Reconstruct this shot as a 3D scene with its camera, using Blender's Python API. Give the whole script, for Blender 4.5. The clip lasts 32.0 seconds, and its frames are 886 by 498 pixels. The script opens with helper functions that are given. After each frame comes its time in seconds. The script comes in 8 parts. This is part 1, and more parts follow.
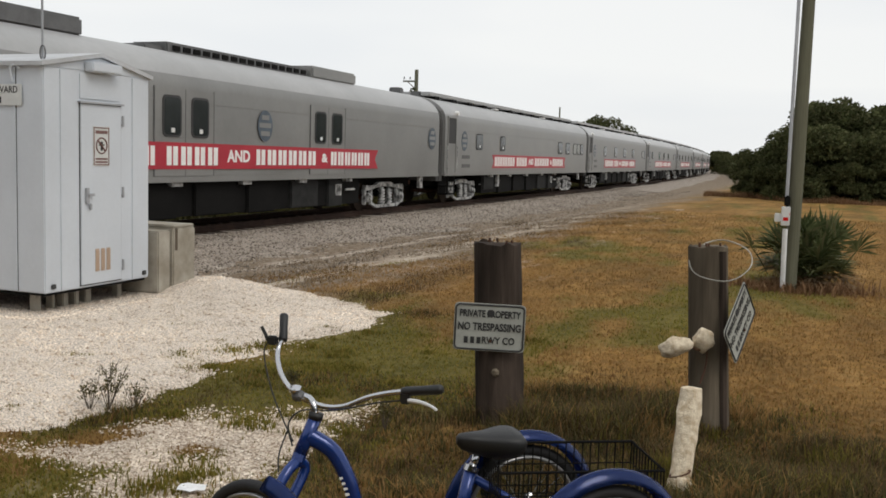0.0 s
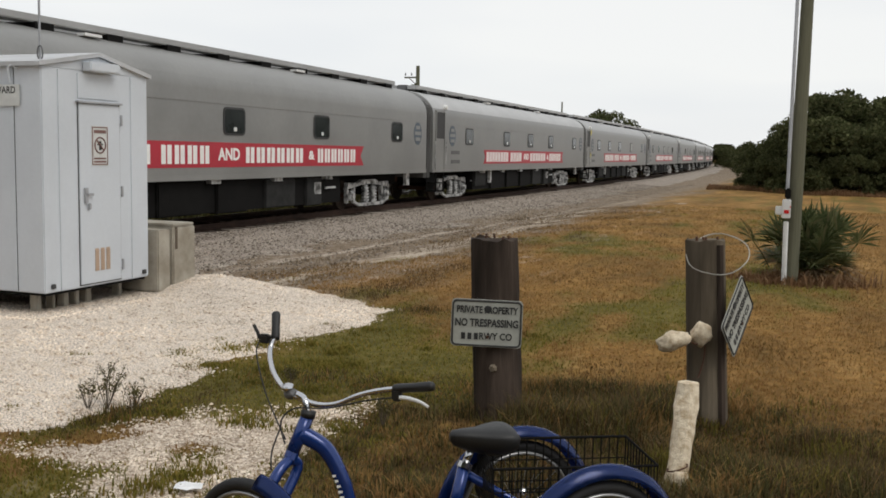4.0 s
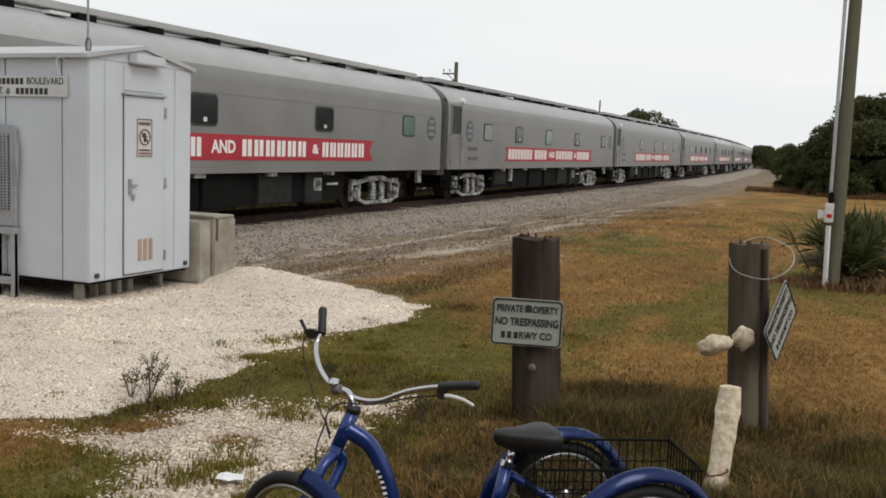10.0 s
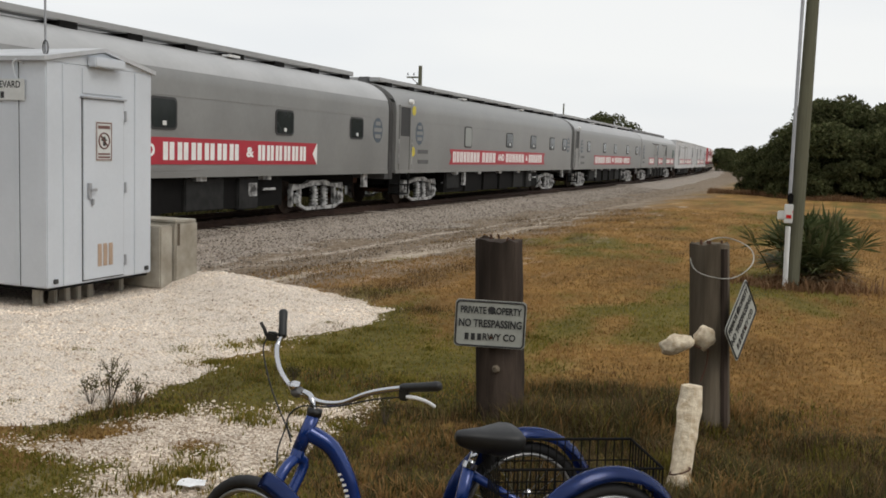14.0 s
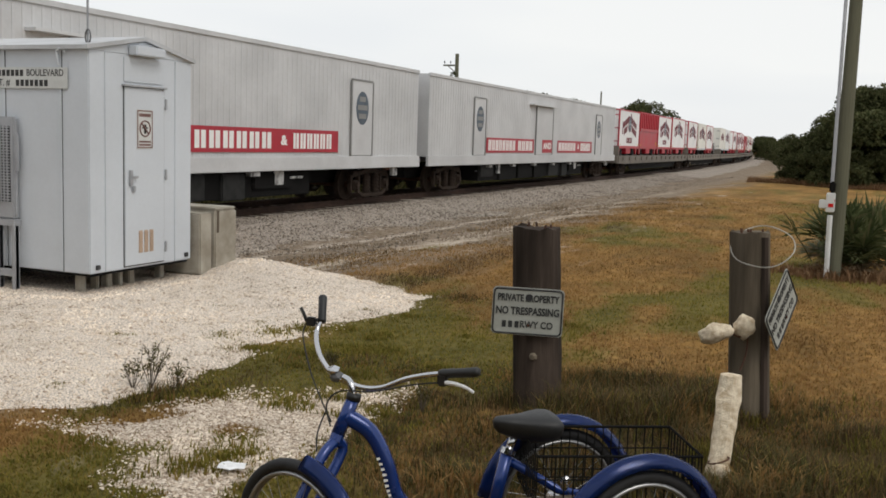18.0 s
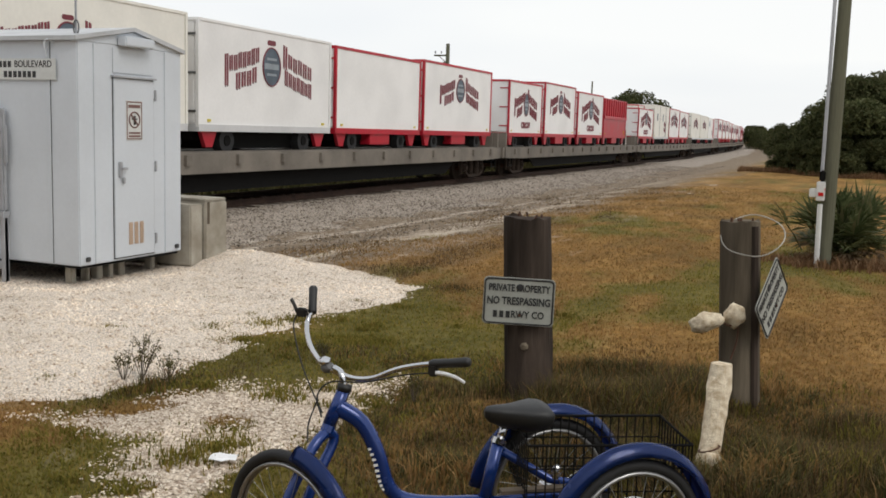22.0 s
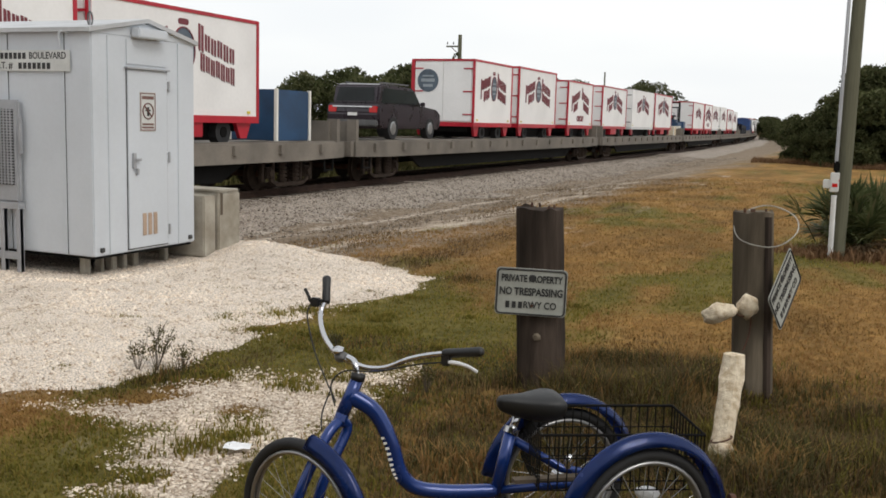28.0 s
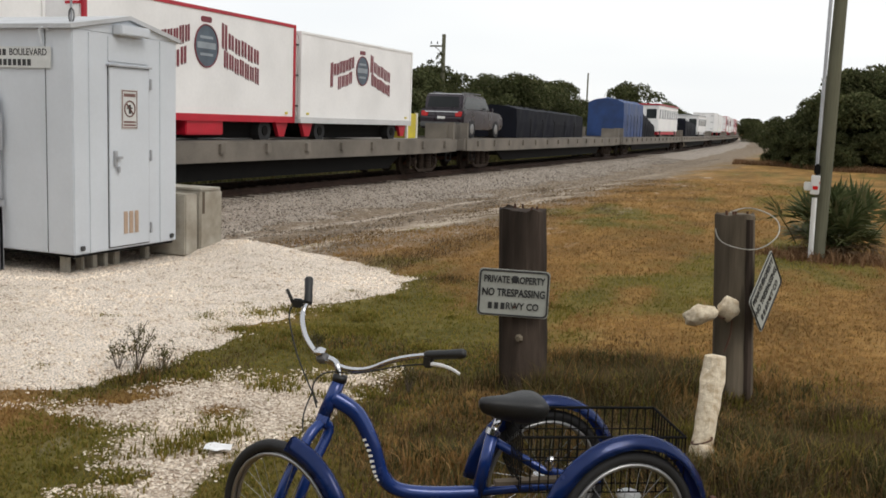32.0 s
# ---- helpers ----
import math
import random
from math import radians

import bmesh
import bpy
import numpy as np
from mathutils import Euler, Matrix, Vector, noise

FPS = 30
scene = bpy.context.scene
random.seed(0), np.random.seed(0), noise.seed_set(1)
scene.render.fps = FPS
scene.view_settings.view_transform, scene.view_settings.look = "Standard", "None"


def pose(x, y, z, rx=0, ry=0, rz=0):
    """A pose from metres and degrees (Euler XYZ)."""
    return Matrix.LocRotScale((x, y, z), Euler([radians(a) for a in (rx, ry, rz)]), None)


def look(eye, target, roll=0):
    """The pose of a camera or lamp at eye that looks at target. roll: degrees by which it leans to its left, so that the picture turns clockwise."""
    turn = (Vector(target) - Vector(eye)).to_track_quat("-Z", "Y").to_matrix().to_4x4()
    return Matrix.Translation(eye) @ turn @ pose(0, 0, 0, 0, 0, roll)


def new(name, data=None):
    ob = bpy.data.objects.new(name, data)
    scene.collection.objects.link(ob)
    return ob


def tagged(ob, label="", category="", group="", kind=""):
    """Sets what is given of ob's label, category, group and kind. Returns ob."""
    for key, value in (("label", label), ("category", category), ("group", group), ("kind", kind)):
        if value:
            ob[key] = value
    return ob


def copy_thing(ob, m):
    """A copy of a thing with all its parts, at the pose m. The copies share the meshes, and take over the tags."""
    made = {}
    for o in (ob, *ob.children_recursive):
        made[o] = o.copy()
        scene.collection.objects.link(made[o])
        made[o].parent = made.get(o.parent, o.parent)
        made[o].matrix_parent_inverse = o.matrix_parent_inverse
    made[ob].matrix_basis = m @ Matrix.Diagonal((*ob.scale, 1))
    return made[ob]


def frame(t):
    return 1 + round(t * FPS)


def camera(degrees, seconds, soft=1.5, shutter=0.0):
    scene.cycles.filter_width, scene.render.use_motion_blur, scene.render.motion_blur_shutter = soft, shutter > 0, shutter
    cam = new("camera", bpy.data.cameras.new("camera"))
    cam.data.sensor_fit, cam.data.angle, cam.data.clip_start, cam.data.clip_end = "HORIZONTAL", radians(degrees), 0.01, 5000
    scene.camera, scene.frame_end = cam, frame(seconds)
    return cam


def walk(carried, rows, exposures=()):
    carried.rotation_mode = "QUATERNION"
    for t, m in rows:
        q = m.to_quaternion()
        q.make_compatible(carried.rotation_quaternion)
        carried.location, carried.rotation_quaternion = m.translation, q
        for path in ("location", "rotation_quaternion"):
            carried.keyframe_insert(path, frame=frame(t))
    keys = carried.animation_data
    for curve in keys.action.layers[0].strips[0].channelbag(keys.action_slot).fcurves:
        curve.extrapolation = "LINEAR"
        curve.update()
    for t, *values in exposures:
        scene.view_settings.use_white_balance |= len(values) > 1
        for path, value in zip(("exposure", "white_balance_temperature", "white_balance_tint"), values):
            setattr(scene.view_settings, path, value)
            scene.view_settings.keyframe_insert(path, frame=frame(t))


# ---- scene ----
EXPOSURES = [(0, 0.0), (17, 0.0), (21, 0.08), (32, 0.15)]
cam = camera(49.0, 32.0, soft=1.7)
# seconds, eye, target, roll
PATH = [
    (0, (0.002, 0.002, 1.796), (-0.695, 1.867, 1.606), 1.7),
    (0.5, (0.012, 0.009, 1.793), (-0.69, 1.872, 1.597), 1.4),
    (1, (0.029, 0.009, 1.792), (-0.665, 1.875, 1.6), 1.5),
    (1.5, (0.011, 0.019, 1.795), (-0.681, 1.886, 1.605), 1.8),
    (2, (0.031, 0.012, 1.795), (-0.665, 1.878, 1.612), 1.7),
    (2.5, (0.019, 0.026, 1.8), (-0.679, 1.89, 1.611), 1.5),
    (3, (0.043, 0.031, 1.795), (-0.659, 1.893, 1.595), 1.2),
    (3.5, (0.052, 0.029, 1.797), (-0.651, 1.891, 1.601), 1.1),
    (5.5, (0.01, 0.017, 1.8), (-0.696, 1.876, 1.588), 1.3),
    (6, (0.011, 0.019, 1.795), (-0.682, 1.883, 1.584), 1.7),
    (6.5, (0.01, 0.016, 1.795), (-0.688, 1.88, 1.594), 2.1),
    (7, (0.004, 0.017, 1.803), (-0.707, 1.875, 1.595), 1.9),
    (7.5, (-0.01, 0.014, 1.813), (-0.73, 1.868, 1.604), 2.3),
    (8, (-0.014, 0.018, 1.81), (-0.753, 1.864, 1.597), 2.3),
    (8.5, (-0.014, 0.01, 1.808), (-0.755, 1.855, 1.593), 2.5),
    (9, (-0.016, 0.004, 1.809), (-0.771, 1.843, 1.595), 2.1),
    (9.5, (0.0, -0.003, 1.804), (-0.766, 1.832, 1.589), 2.4),
    (10, (0.001, -0.004, 1.809), (-0.767, 1.831, 1.601), 2.1),
    (10.5, (0.007, -0.005, 1.802), (-0.75, 1.835, 1.599), 2.3),
    (11, (0.02, 0.004, 1.801), (-0.726, 1.847, 1.589), 2.3),
    (11.5, (0.008, 0.011, 1.799), (-0.704, 1.867, 1.576), 2.6),
    (12, (0.011, 0.008, 1.804), (-0.707, 1.863, 1.595), 2.3),
    (12.5, (0.015, 0.01, 1.802), (-0.678, 1.876, 1.609), 2.6),
    (13, (0.011, 0.01, 1.8), (-0.677, 1.878, 1.607), 2.6),
    (13.5, (0.011, 0.013, 1.804), (-0.681, 1.879, 1.61), 2.0),
    (14, (0.015, 0.01, 1.798), (-0.688, 1.872, 1.6), 1.9),
    (14.5, (0.023, 0.003, 1.803), (-0.695, 1.858, 1.601), 1.7),
    (16.5, (0.022, 0.004, 1.797), (-0.732, 1.844, 1.583), 1.7),
    (17, (0.018, -0.006, 1.789), (-0.746, 1.83, 1.576), 1.8),
    (17.5, (0.014, 0.001, 1.793), (-0.753, 1.835, 1.572), 1.9),
    (18, (0.007, 0.0, 1.79), (-0.763, 1.833, 1.566), 1.9),
    (18.5, (-0.006, 0.001, 1.794), (-0.774, 1.834, 1.571), 2.0),
    (19, (-0.013, -0.008, 1.792), (-0.795, 1.818, 1.56), 2.2),
    (19.5, (-0.01, -0.012, 1.79), (-0.806, 1.808, 1.556), 2.3),
    (20, (-0.016, -0.017, 1.79), (-0.812, 1.804, 1.559), 2.0),
    (20.5, (-0.006, -0.011, 1.787), (-0.795, 1.812, 1.553), 1.8),
    (21, (0.0, -0.007, 1.785), (-0.777, 1.819, 1.537), 2.0),
    (21.5, (0.001, -0.003, 1.786), (-0.766, 1.83, 1.558), 1.4),
    (22, (0.011, 0.005, 1.789), (-0.742, 1.843, 1.546), 1.7),
    (22.5, (0.014, 0.003, 1.788), (-0.756, 1.832, 1.539), 2.0),
    (23, (0.003, -0.005, 1.792), (-0.778, 1.82, 1.547), 1.6),
    (23.5, (0.002, -0.012, 1.784), (-0.779, 1.815, 1.55), 1.7),
    (24, (-0.007, -0.032, 1.786), (-0.801, 1.789, 1.558), 1.6),
    (24.5, (-0.003, -0.029, 1.783), (-0.799, 1.791, 1.549), 1.8),
    (25, (-0.006, -0.022, 1.79), (-0.784, 1.804, 1.546), 2.1),
    (25.5, (0.004, -0.025, 1.784), (-0.776, 1.8, 1.536), 2.4),
    (26, (-0.002, -0.028, 1.784), (-0.773, 1.801, 1.535), 2.0),
    (26.5, (-0.003, -0.023, 1.778), (-0.773, 1.806, 1.533), 1.9),
    (28.5, (0.016, -0.007, 1.787), (-0.758, 1.818, 1.523), 1.6),
    (29, (0.015, -0.006, 1.787), (-0.75, 1.823, 1.528), 1.8),
    (29.5, (0.011, -0.006, 1.788), (-0.751, 1.824, 1.526), 1.9),
    (30, (0.01, -0.012, 1.792), (-0.761, 1.814, 1.529), 1.9),
    (30.5, (0.015, -0.006, 1.808), (-0.774, 1.813, 1.544), 1.7),
    (31, (0.013, -0.004, 1.799), (-0.749, 1.827, 1.54), 1.9),
    (31.5, (0.011, -0.006, 1.796), (-0.741, 1.829, 1.53), 2.2),
    (32, (0.01, -0.004, 1.793), (-0.731, 1.835, 1.532), 2.1),
]
walk(cam, [(t, look(eye, target, roll)) for t, eye, target, roll in PATH], EXPOSURES)

# ---- overcast daylight ----
world = bpy.data.worlds.new("overcast_sky")
scene.world = world
world.use_nodes = True
wt = world.node_tree
wt.nodes.clear()
w_out = wt.nodes.new("ShaderNodeOutputWorld")
w_bg = wt.nodes.new("ShaderNodeBackground")
w_sky = wt.nodes.new("ShaderNodeTexSky")
w_sky.sky_type, w_sky.sun_disc = "NISHITA", False
w_sky.sun_elevation, w_sky.sun_rotation = radians(48), radians(110)
w_co = wt.nodes.new("ShaderNodeTexCoord")
w_map = wt.nodes.new("ShaderNodeMapping")
w_map.inputs["Scale"].default_value = (1.0, 1.0, 5.0)
w_noise = wt.nodes.new("ShaderNodeTexNoise")
w_noise.inputs["Scale"].default_value, w_noise.inputs["Detail"].default_value = 1.6, 3.0
w_ramp = wt.nodes.new("ShaderNodeValToRGB")
w_ramp.color_ramp.elements[0].position, w_ramp.color_ramp.elements[0].color = 0.32, (7.95, 8.25, 8.65, 1)
w_ramp.color_ramp.elements[1].position, w_ramp.color_ramp.elements[1].color = 0.66, (9.45, 9.5, 9.4, 1)
w_mix = wt.nodes.new("ShaderNodeMix")
w_mix.data_type = "RGBA"
w_mix.inputs["Factor"].default_value = 0.93
w_bg.inputs["Strength"].default_value = 0.1
wt.links.new(w_co.outputs["Generated"], w_map.inputs["Vector"])
wt.links.new(w_map.outputs["Vector"], w_noise.inputs["Vector"])
wt.links.new(w_noise.outputs["Fac"], w_ramp.inputs["Fac"])
wt.links.new(w_sky.outputs["Color"], w_mix.inputs[6])
wt.links.new(w_ramp.outputs["Color"], w_mix.inputs[7])
wt.links.new(w_mix.outputs[2], w_bg.inputs["Color"])
wt.links.new(w_bg.outputs["Background"], w_out.inputs["Surface"])
sun = new("sun", bpy.data.lights.new("sun", "SUN"))
sun.data.energy, sun.data.angle, sun.data.color = 1.0, radians(25), (1.0, 0.95, 0.88)
sun.matrix_world = look((20, -8, 24), (0, 0, 0))

# ---- helpers of this scene ----
def mat(name, color, rough=0.6, metal=0.0, vary=0.25, scale=6.0, fine=60.0, bump=0.15, color2=None, spread=0.0, coat=0.0, stretch=(1, 1, 1), gloss=0.5):
    """A surface with stains at one scale, grain at another, and fine relief. spread: how far objects of it differ."""
    m = bpy.data.materials.new(name)
    m.use_nodes = True
    n, l = m.node_tree.nodes, m.node_tree.links
    b = n["Principled BSDF"]
    co = n.new("ShaderNodeTexCoord")
    mp = n.new("ShaderNodeMapping")
    mp.inputs["Scale"].default_value = stretch
    l.new(co.outputs["Object"], mp.inputs["Vector"])
    big, small = n.new("ShaderNodeTexNoise"), n.new("ShaderNodeTexNoise")
    for node, s, d in ((big, scale, 4.0), (small, fine, 3.0)):
        node.inputs["Scale"].default_value, node.inputs["Detail"].default_value = s, d
        l.new(mp.outputs["Vector"], node.inputs["Vector"])
    c2 = color2 or tuple(c * (1 - vary) for c in color)
    ramp = n.new("ShaderNodeValToRGB")
    ramp.color_ramp.elements[0].position, ramp.color_ramp.elements[0].color = 0.34, (*c2, 1)
    ramp.color_ramp.elements[1].position, ramp.color_ramp.elements[1].color = 0.62, (*color, 1)
    l.new(big.outputs["Fac"], ramp.inputs["Fac"])
    hsv = n.new("ShaderNodeHueSaturation")
    l.new(ramp.outputs["Color"], hsv.inputs["Color"])
    mr = n.new("ShaderNodeMapRange")
    mr.inputs["To Min"].default_value, mr.inputs["To Max"].default_value = 1 - vary * 0.5, 1 + vary * 0.5
    l.new(small.outputs["Fac"], mr.inputs["Value"])
    if spread:
        info, mr2, mul = n.new("ShaderNodeObjectInfo"), n.new("ShaderNodeMapRange"), n.new("ShaderNodeMath")
        mr2.inputs["To Min"].default_value, mr2.inputs["To Max"].default_value = 1 - spread, 1 + spread
        mul.operation = "MULTIPLY"
        l.new(info.outputs["Random"], mr2.inputs["Value"])
        l.new(mr.outputs["Result"], mul.inputs[0])
        l.new(mr2.outputs["Result"], mul.inputs[1])
        l.new(mul.outputs["Value"], hsv.inputs["Value"])
    else:
        l.new(mr.outputs["Result"], hsv.inputs["Value"])
    l.new(hsv.outputs["Color"], b.inputs["Base Color"])
    b.inputs["Metallic"].default_value = metal
    b.inputs["Coat Weight"].default_value = coat
    b.inputs["Specular IOR Level"].default_value = gloss
    rr = n.new("ShaderNodeMapRange")
    rr.inputs["To Min"].default_value, rr.inputs["To Max"].default_value = max(rough - 0.1, 0.05), min(rough + 0.12, 1)
    l.new(big.outputs["Fac"], rr.inputs["Value"])
    l.new(rr.outputs["Result"], b.inputs["Roughness"])
    if bump:
        bp = n.new("ShaderNodeBump")
        bp.inputs["Strength"].default_value, bp.inputs["Distance"].default_value = bump, 0.01
        l.new(small.outputs["Fac"], bp.inputs["Height"])
        l.new(bp.outputs["Normal"], b.inputs["Normal"])
    return m


def mesh_of(name, bm, material, smooth=False):
    me = bpy.data.meshes.new(name)
    bm.to_mesh(me)
    bm.free()
    me.materials.append(material)
    if smooth:
        me.shade_smooth()
    return me


def part(name, bm, material, parent=None, label="", smooth=False, m=None):
    ob = new(name, mesh_of(name, bm, material, smooth))
    if parent:
        ob.parent = parent
    if m is not None:
        ob.matrix_basis = m
    return tagged(ob, label=label) if label else ob


def again(ob, m, parent=None):
    """The same mesh once more, as an object of its own."""
    o = new(ob.name.split(".")[0], ob.data)
    o.parent = parent if parent is not None else ob.parent
    o.matrix_basis = m
    return o


def thing(name, m, label, category, group="", kind=""):
    e = new(name)
    e.empty_display_size = 0.2
    e.matrix_basis = m
    return tagged(e, label, category, group, kind)


def box(bm, x0, x1, y0, y1, z0, z1, bevel=0.0, m=None):
    vs = [bm.verts.new((x, y, z)) for x in (x0, x1) for y in (y0, y1) for z in (z0, z1)]
    fs = [bm.faces.new([vs[i] for i in f]) for f in ((0, 1, 3, 2), (4, 6, 7, 5), (0, 4, 5, 1), (2, 3, 7, 6), (0, 2, 6, 4), (1, 5, 7, 3))]
    if bevel:
        es = list({e for f in fs for e in f.edges})
        vs = list({v for f in bmesh.ops.bevel(bm, geom=es, offset=bevel, segments=2, affect="EDGES")["faces"] for v in f.verts} | {v for v in vs if v.is_valid})
    if m is not None:
        bmesh.ops.transform(bm, matrix=m, verts=[v for v in vs if v.is_valid])
    return bm


def boxes(*rows, bevel=0.0):
    bm = bmesh.new()
    for r in rows:
        box(bm, *r, bevel=bevel)
    return bm


def cyl(bm, a, b, r0, r1=None, n=12, caps=True):
    """A tapered round bar from a to b."""
    a, b = Vector(a), Vector(b)
    r1 = r0 if r1 is None else r1
    q = (b - a).to_track_quat("Z", "Y").to_matrix()
    rings = []
    for c, r in ((a, r0), (b, r1)):
        rings.append([bm.verts.new(c + q @ Vector((r * math.cos(2 * math.pi * i / n), r * math.sin(2 * math.pi * i / n), 0))) for i in range(n)])
    for i in range(n):
        j = (i + 1) % n
        bm.faces.new((rings[0][i], rings[0][j], rings[1][j], rings[1][i]))
    if caps:
        bm.faces.new(rings[0][::-1])
        bm.faces.new(rings[1])
    return bm


def tube(bm, pts, r, n=10, closed=False, radii=None, flat=1.0):
    """A bent round tube along points, smoothed through them; radii where it tapers; flat squeezes its sideways width."""
    pts = [Vector(p) for p in pts]
    rings = []
    side = None
    for i, p in enumerate(pts):
        prev = pts[i - 1] if i or closed else p
        nxt = pts[(i + 1) % len(pts)] if i + 1 < len(pts) or closed else p
        d = (nxt - prev).normalized()
        if side is None:
            side = d.orthogonal().normalized()
        side = (side - d * side.dot(d)).normalized()
        up = d.cross(side)
        rr = radii[i] if radii else r
        rings.append([bm.verts.new(p + (side * math.cos(2 * math.pi * k / n) + up * (math.sin(2 * math.pi * k / n) * flat)) * rr) for k in range(n)])
    for i in range(len(rings) if closed else len(rings) - 1):
        a, b = rings[i], rings[(i + 1) % len(rings)]
        off = min(range(n), key=lambda s: (a[0].co - b[s].co).length) if closed and i == len(rings) - 1 else 0
        for k in range(n):
            bm.faces.new((a[k], a[(k + 1) % n], b[(k + 1 + off) % n], b[(k + off) % n]))
    if not closed:
        bm.faces.new(rings[0][::-1])
        bm.faces.new(rings[-1])
    return bm


def spline(pts, per=6, closed=False):
    """Points of a smooth curve through the given ones."""
    p = [Vector(q) for q in pts]
    n, out = len(p), []
    for i in range(n if closed else n - 1):
        if closed:
            a, b, c, d = p[i - 1], p[i], p[(i + 1) % n], p[(i + 2) % n]
        else:
            a, b, c, d = p[max(i - 1, 0)], p[i], p[i + 1], p[min(i + 2, n - 1)]
        for k in range(per):
            t = k / per
            out.append(0.5 * (2 * b + (c - a) * t + (2 * a - 5 * b + 4 * c - d) * t * t + (3 * b - a - 3 * c + d) * t ** 3))
    if not closed:
        out.append(p[-1])
    return out


def sweep(bm, profile, y0, y1, closed=True, steps=1):
    """An outline in x and z drawn out along y, with ends."""
    rings = [[bm.verts.new((x, y0 + (y1 - y0) * i / steps, z)) for x, z in profile] for i in range(steps + 1)]
    n = len(profile)
    for a, b in zip(rings, rings[1:]):
        for k in range(n if closed else n - 1):
            bm.faces.new((a[k], b[k], b[(k + 1) % n], a[(k + 1) % n]))
    if closed:
        bm.faces.new(rings[0])
        bm.faces.new(rings[-1][::-1])
    return bm


def plate(bm, outline, x, thick, axis="x"):
    """A flat shape of (y, z) points standing at x, with thickness towards +x."""
    a = [bm.verts.new((x, y, z)) for y, z in outline]
    b = [bm.verts.new((x + thick, y, z)) for y, z in outline]
    n = len(a)
    for k in range(n):
        bm.faces.new((a[k], a[(k + 1) % n], b[(k + 1) % n], b[k]))
    bm.faces.new(b)
    bm.faces.new(a[::-1])
    bmesh.ops.recalc_face_normals(bm, faces=bm.faces[:])
    return bm


def lettering(text, size, material, parent, m, depth=0.002, name="lettering", squeeze=1.0, bold=0.0):
    """Words in the built-in font, as a mesh; m puts the text's x, y plane where it stands."""
    cu = bpy.data.curves.new(name, "FONT")
    cu.body, cu.size, cu.extrude, cu.align_x, cu.align_y = text, size, depth, "CENTER", "CENTER"
    cu.offset, cu.resolution_u = bold, 3
    tmp = bpy.data.objects.new("tmp", cu)
    scene.collection.objects.link(tmp)
    me = bpy.data.meshes.new_from_object(tmp.evaluated_get(bpy.context.evaluated_depsgraph_get()))
    bpy.data.objects.remove(tmp)
    bpy.data.curves.remove(cu)
    me.materials.clear()
    me.materials.append(material)
    me.transform(Matrix.Diagonal((squeeze, 1, 1, 1)))
    ob = new(name, me)
    ob.parent, ob.matrix_basis = parent, m
    return ob


# ---- the track's line: straight past the signal house, then a long left-hand curve ----
TRACK_X, BEND_START, BEND = -14.68, 45.6, 0.000494


def on_track(s, off=0.0, z=0.0):
    """The pose at s metres along the track, off metres to its right."""
    ss = max(s - BEND_START, 0.0)
    th = BEND * ss
    x = TRACK_X + (math.cos(th) - 1) / BEND + math.cos(th) * off
    y = min(s, BEND_START) + math.sin(th) / BEND + math.sin(th) * off
    return pose(x, y, z, 0, 0, math.degrees(th))


SPEED = 26.257
RAIL_Z = -0.08

# ---- materials ----
STEEL = mat("weathered_silver_paint", (0.27, 0.268, 0.257), 0.42, 0.35, 0.16, 0.6, 9.0, 0.05, spread=0.06)
STEEL_ROOF = mat("pale_roof_paint", (0.40, 0.40, 0.395), 0.45, 0.2, 0.16, 0.5, 7.0, 0.05, spread=0.14)
GASKET = mat("black_window_gasket", (0.035, 0.035, 0.035), 0.6, 0.0, 0.2, 6.0, 40.0, 0.05)
# coloured darker than the parts are, for the shade under the cars
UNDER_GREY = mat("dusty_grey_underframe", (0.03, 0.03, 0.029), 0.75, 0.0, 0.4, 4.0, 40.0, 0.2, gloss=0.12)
STEEL_DARK = mat("dark_grey_paint", (0.13, 0.13, 0.13), 0.5, 0.2, 0.3, 3.0, 30.0, 0.1)
ALU = mat("ribbed_white_silver_paint", (0.62, 0.62, 0.62), 0.45, 0.2, 0.14, 0.8, 14.0, 0.05, spread=0.05)
# near-black for grimy parts, and for shade put in as solid blocks
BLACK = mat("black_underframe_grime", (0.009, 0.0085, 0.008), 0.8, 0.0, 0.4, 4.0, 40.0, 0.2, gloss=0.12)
TRUCK = mat("silver_truck_casting", (0.56, 0.56, 0.55), 0.45, 0.35, 0.9, 5.0, 40.0, 0.2)
DIAPHRAGM = mat("grey_rubber_diaphragm", (0.085, 0.083, 0.08), 0.7, 0.0, 0.25, 3.0, 20.0, 0.1)
GLASS = mat("dark_window_glass", (0.03, 0.035, 0.035), 0.12, 0.0, 0.2, 2.0, 10.0, 0.0)
# paler panes, the tone set by base colour alone
GLASS_PALE = mat("dusty_pale_window_glass", (0.27, 0.28, 0.26), 0.3, 0.0, 0.2, 2.0, 10.0, 0.0)
# the greenish look of lit panes is painted into the glass
GLASS_GREEN = mat("greenish_window_glass", (0.16, 0.24, 0.21), 0.15, 0.0, 0.2, 2.0, 10.0, 0.0)
RUBBER = mat("black_rubber", (0.018, 0.018, 0.019), 0.75, 0.0, 0.3, 20.0, 120.0, 0.2)
RED = mat("red_banner_paint", (0.42, 0.022, 0.04), 0.45, 0.0, 0.15, 2.0, 20.0, 0.03)
RED_BODY = mat("bright_red_paint", (0.46, 0.009, 0.026), 0.4, 0.0, 0.2, 1.5, 20.0, 0.05, spread=0.06)
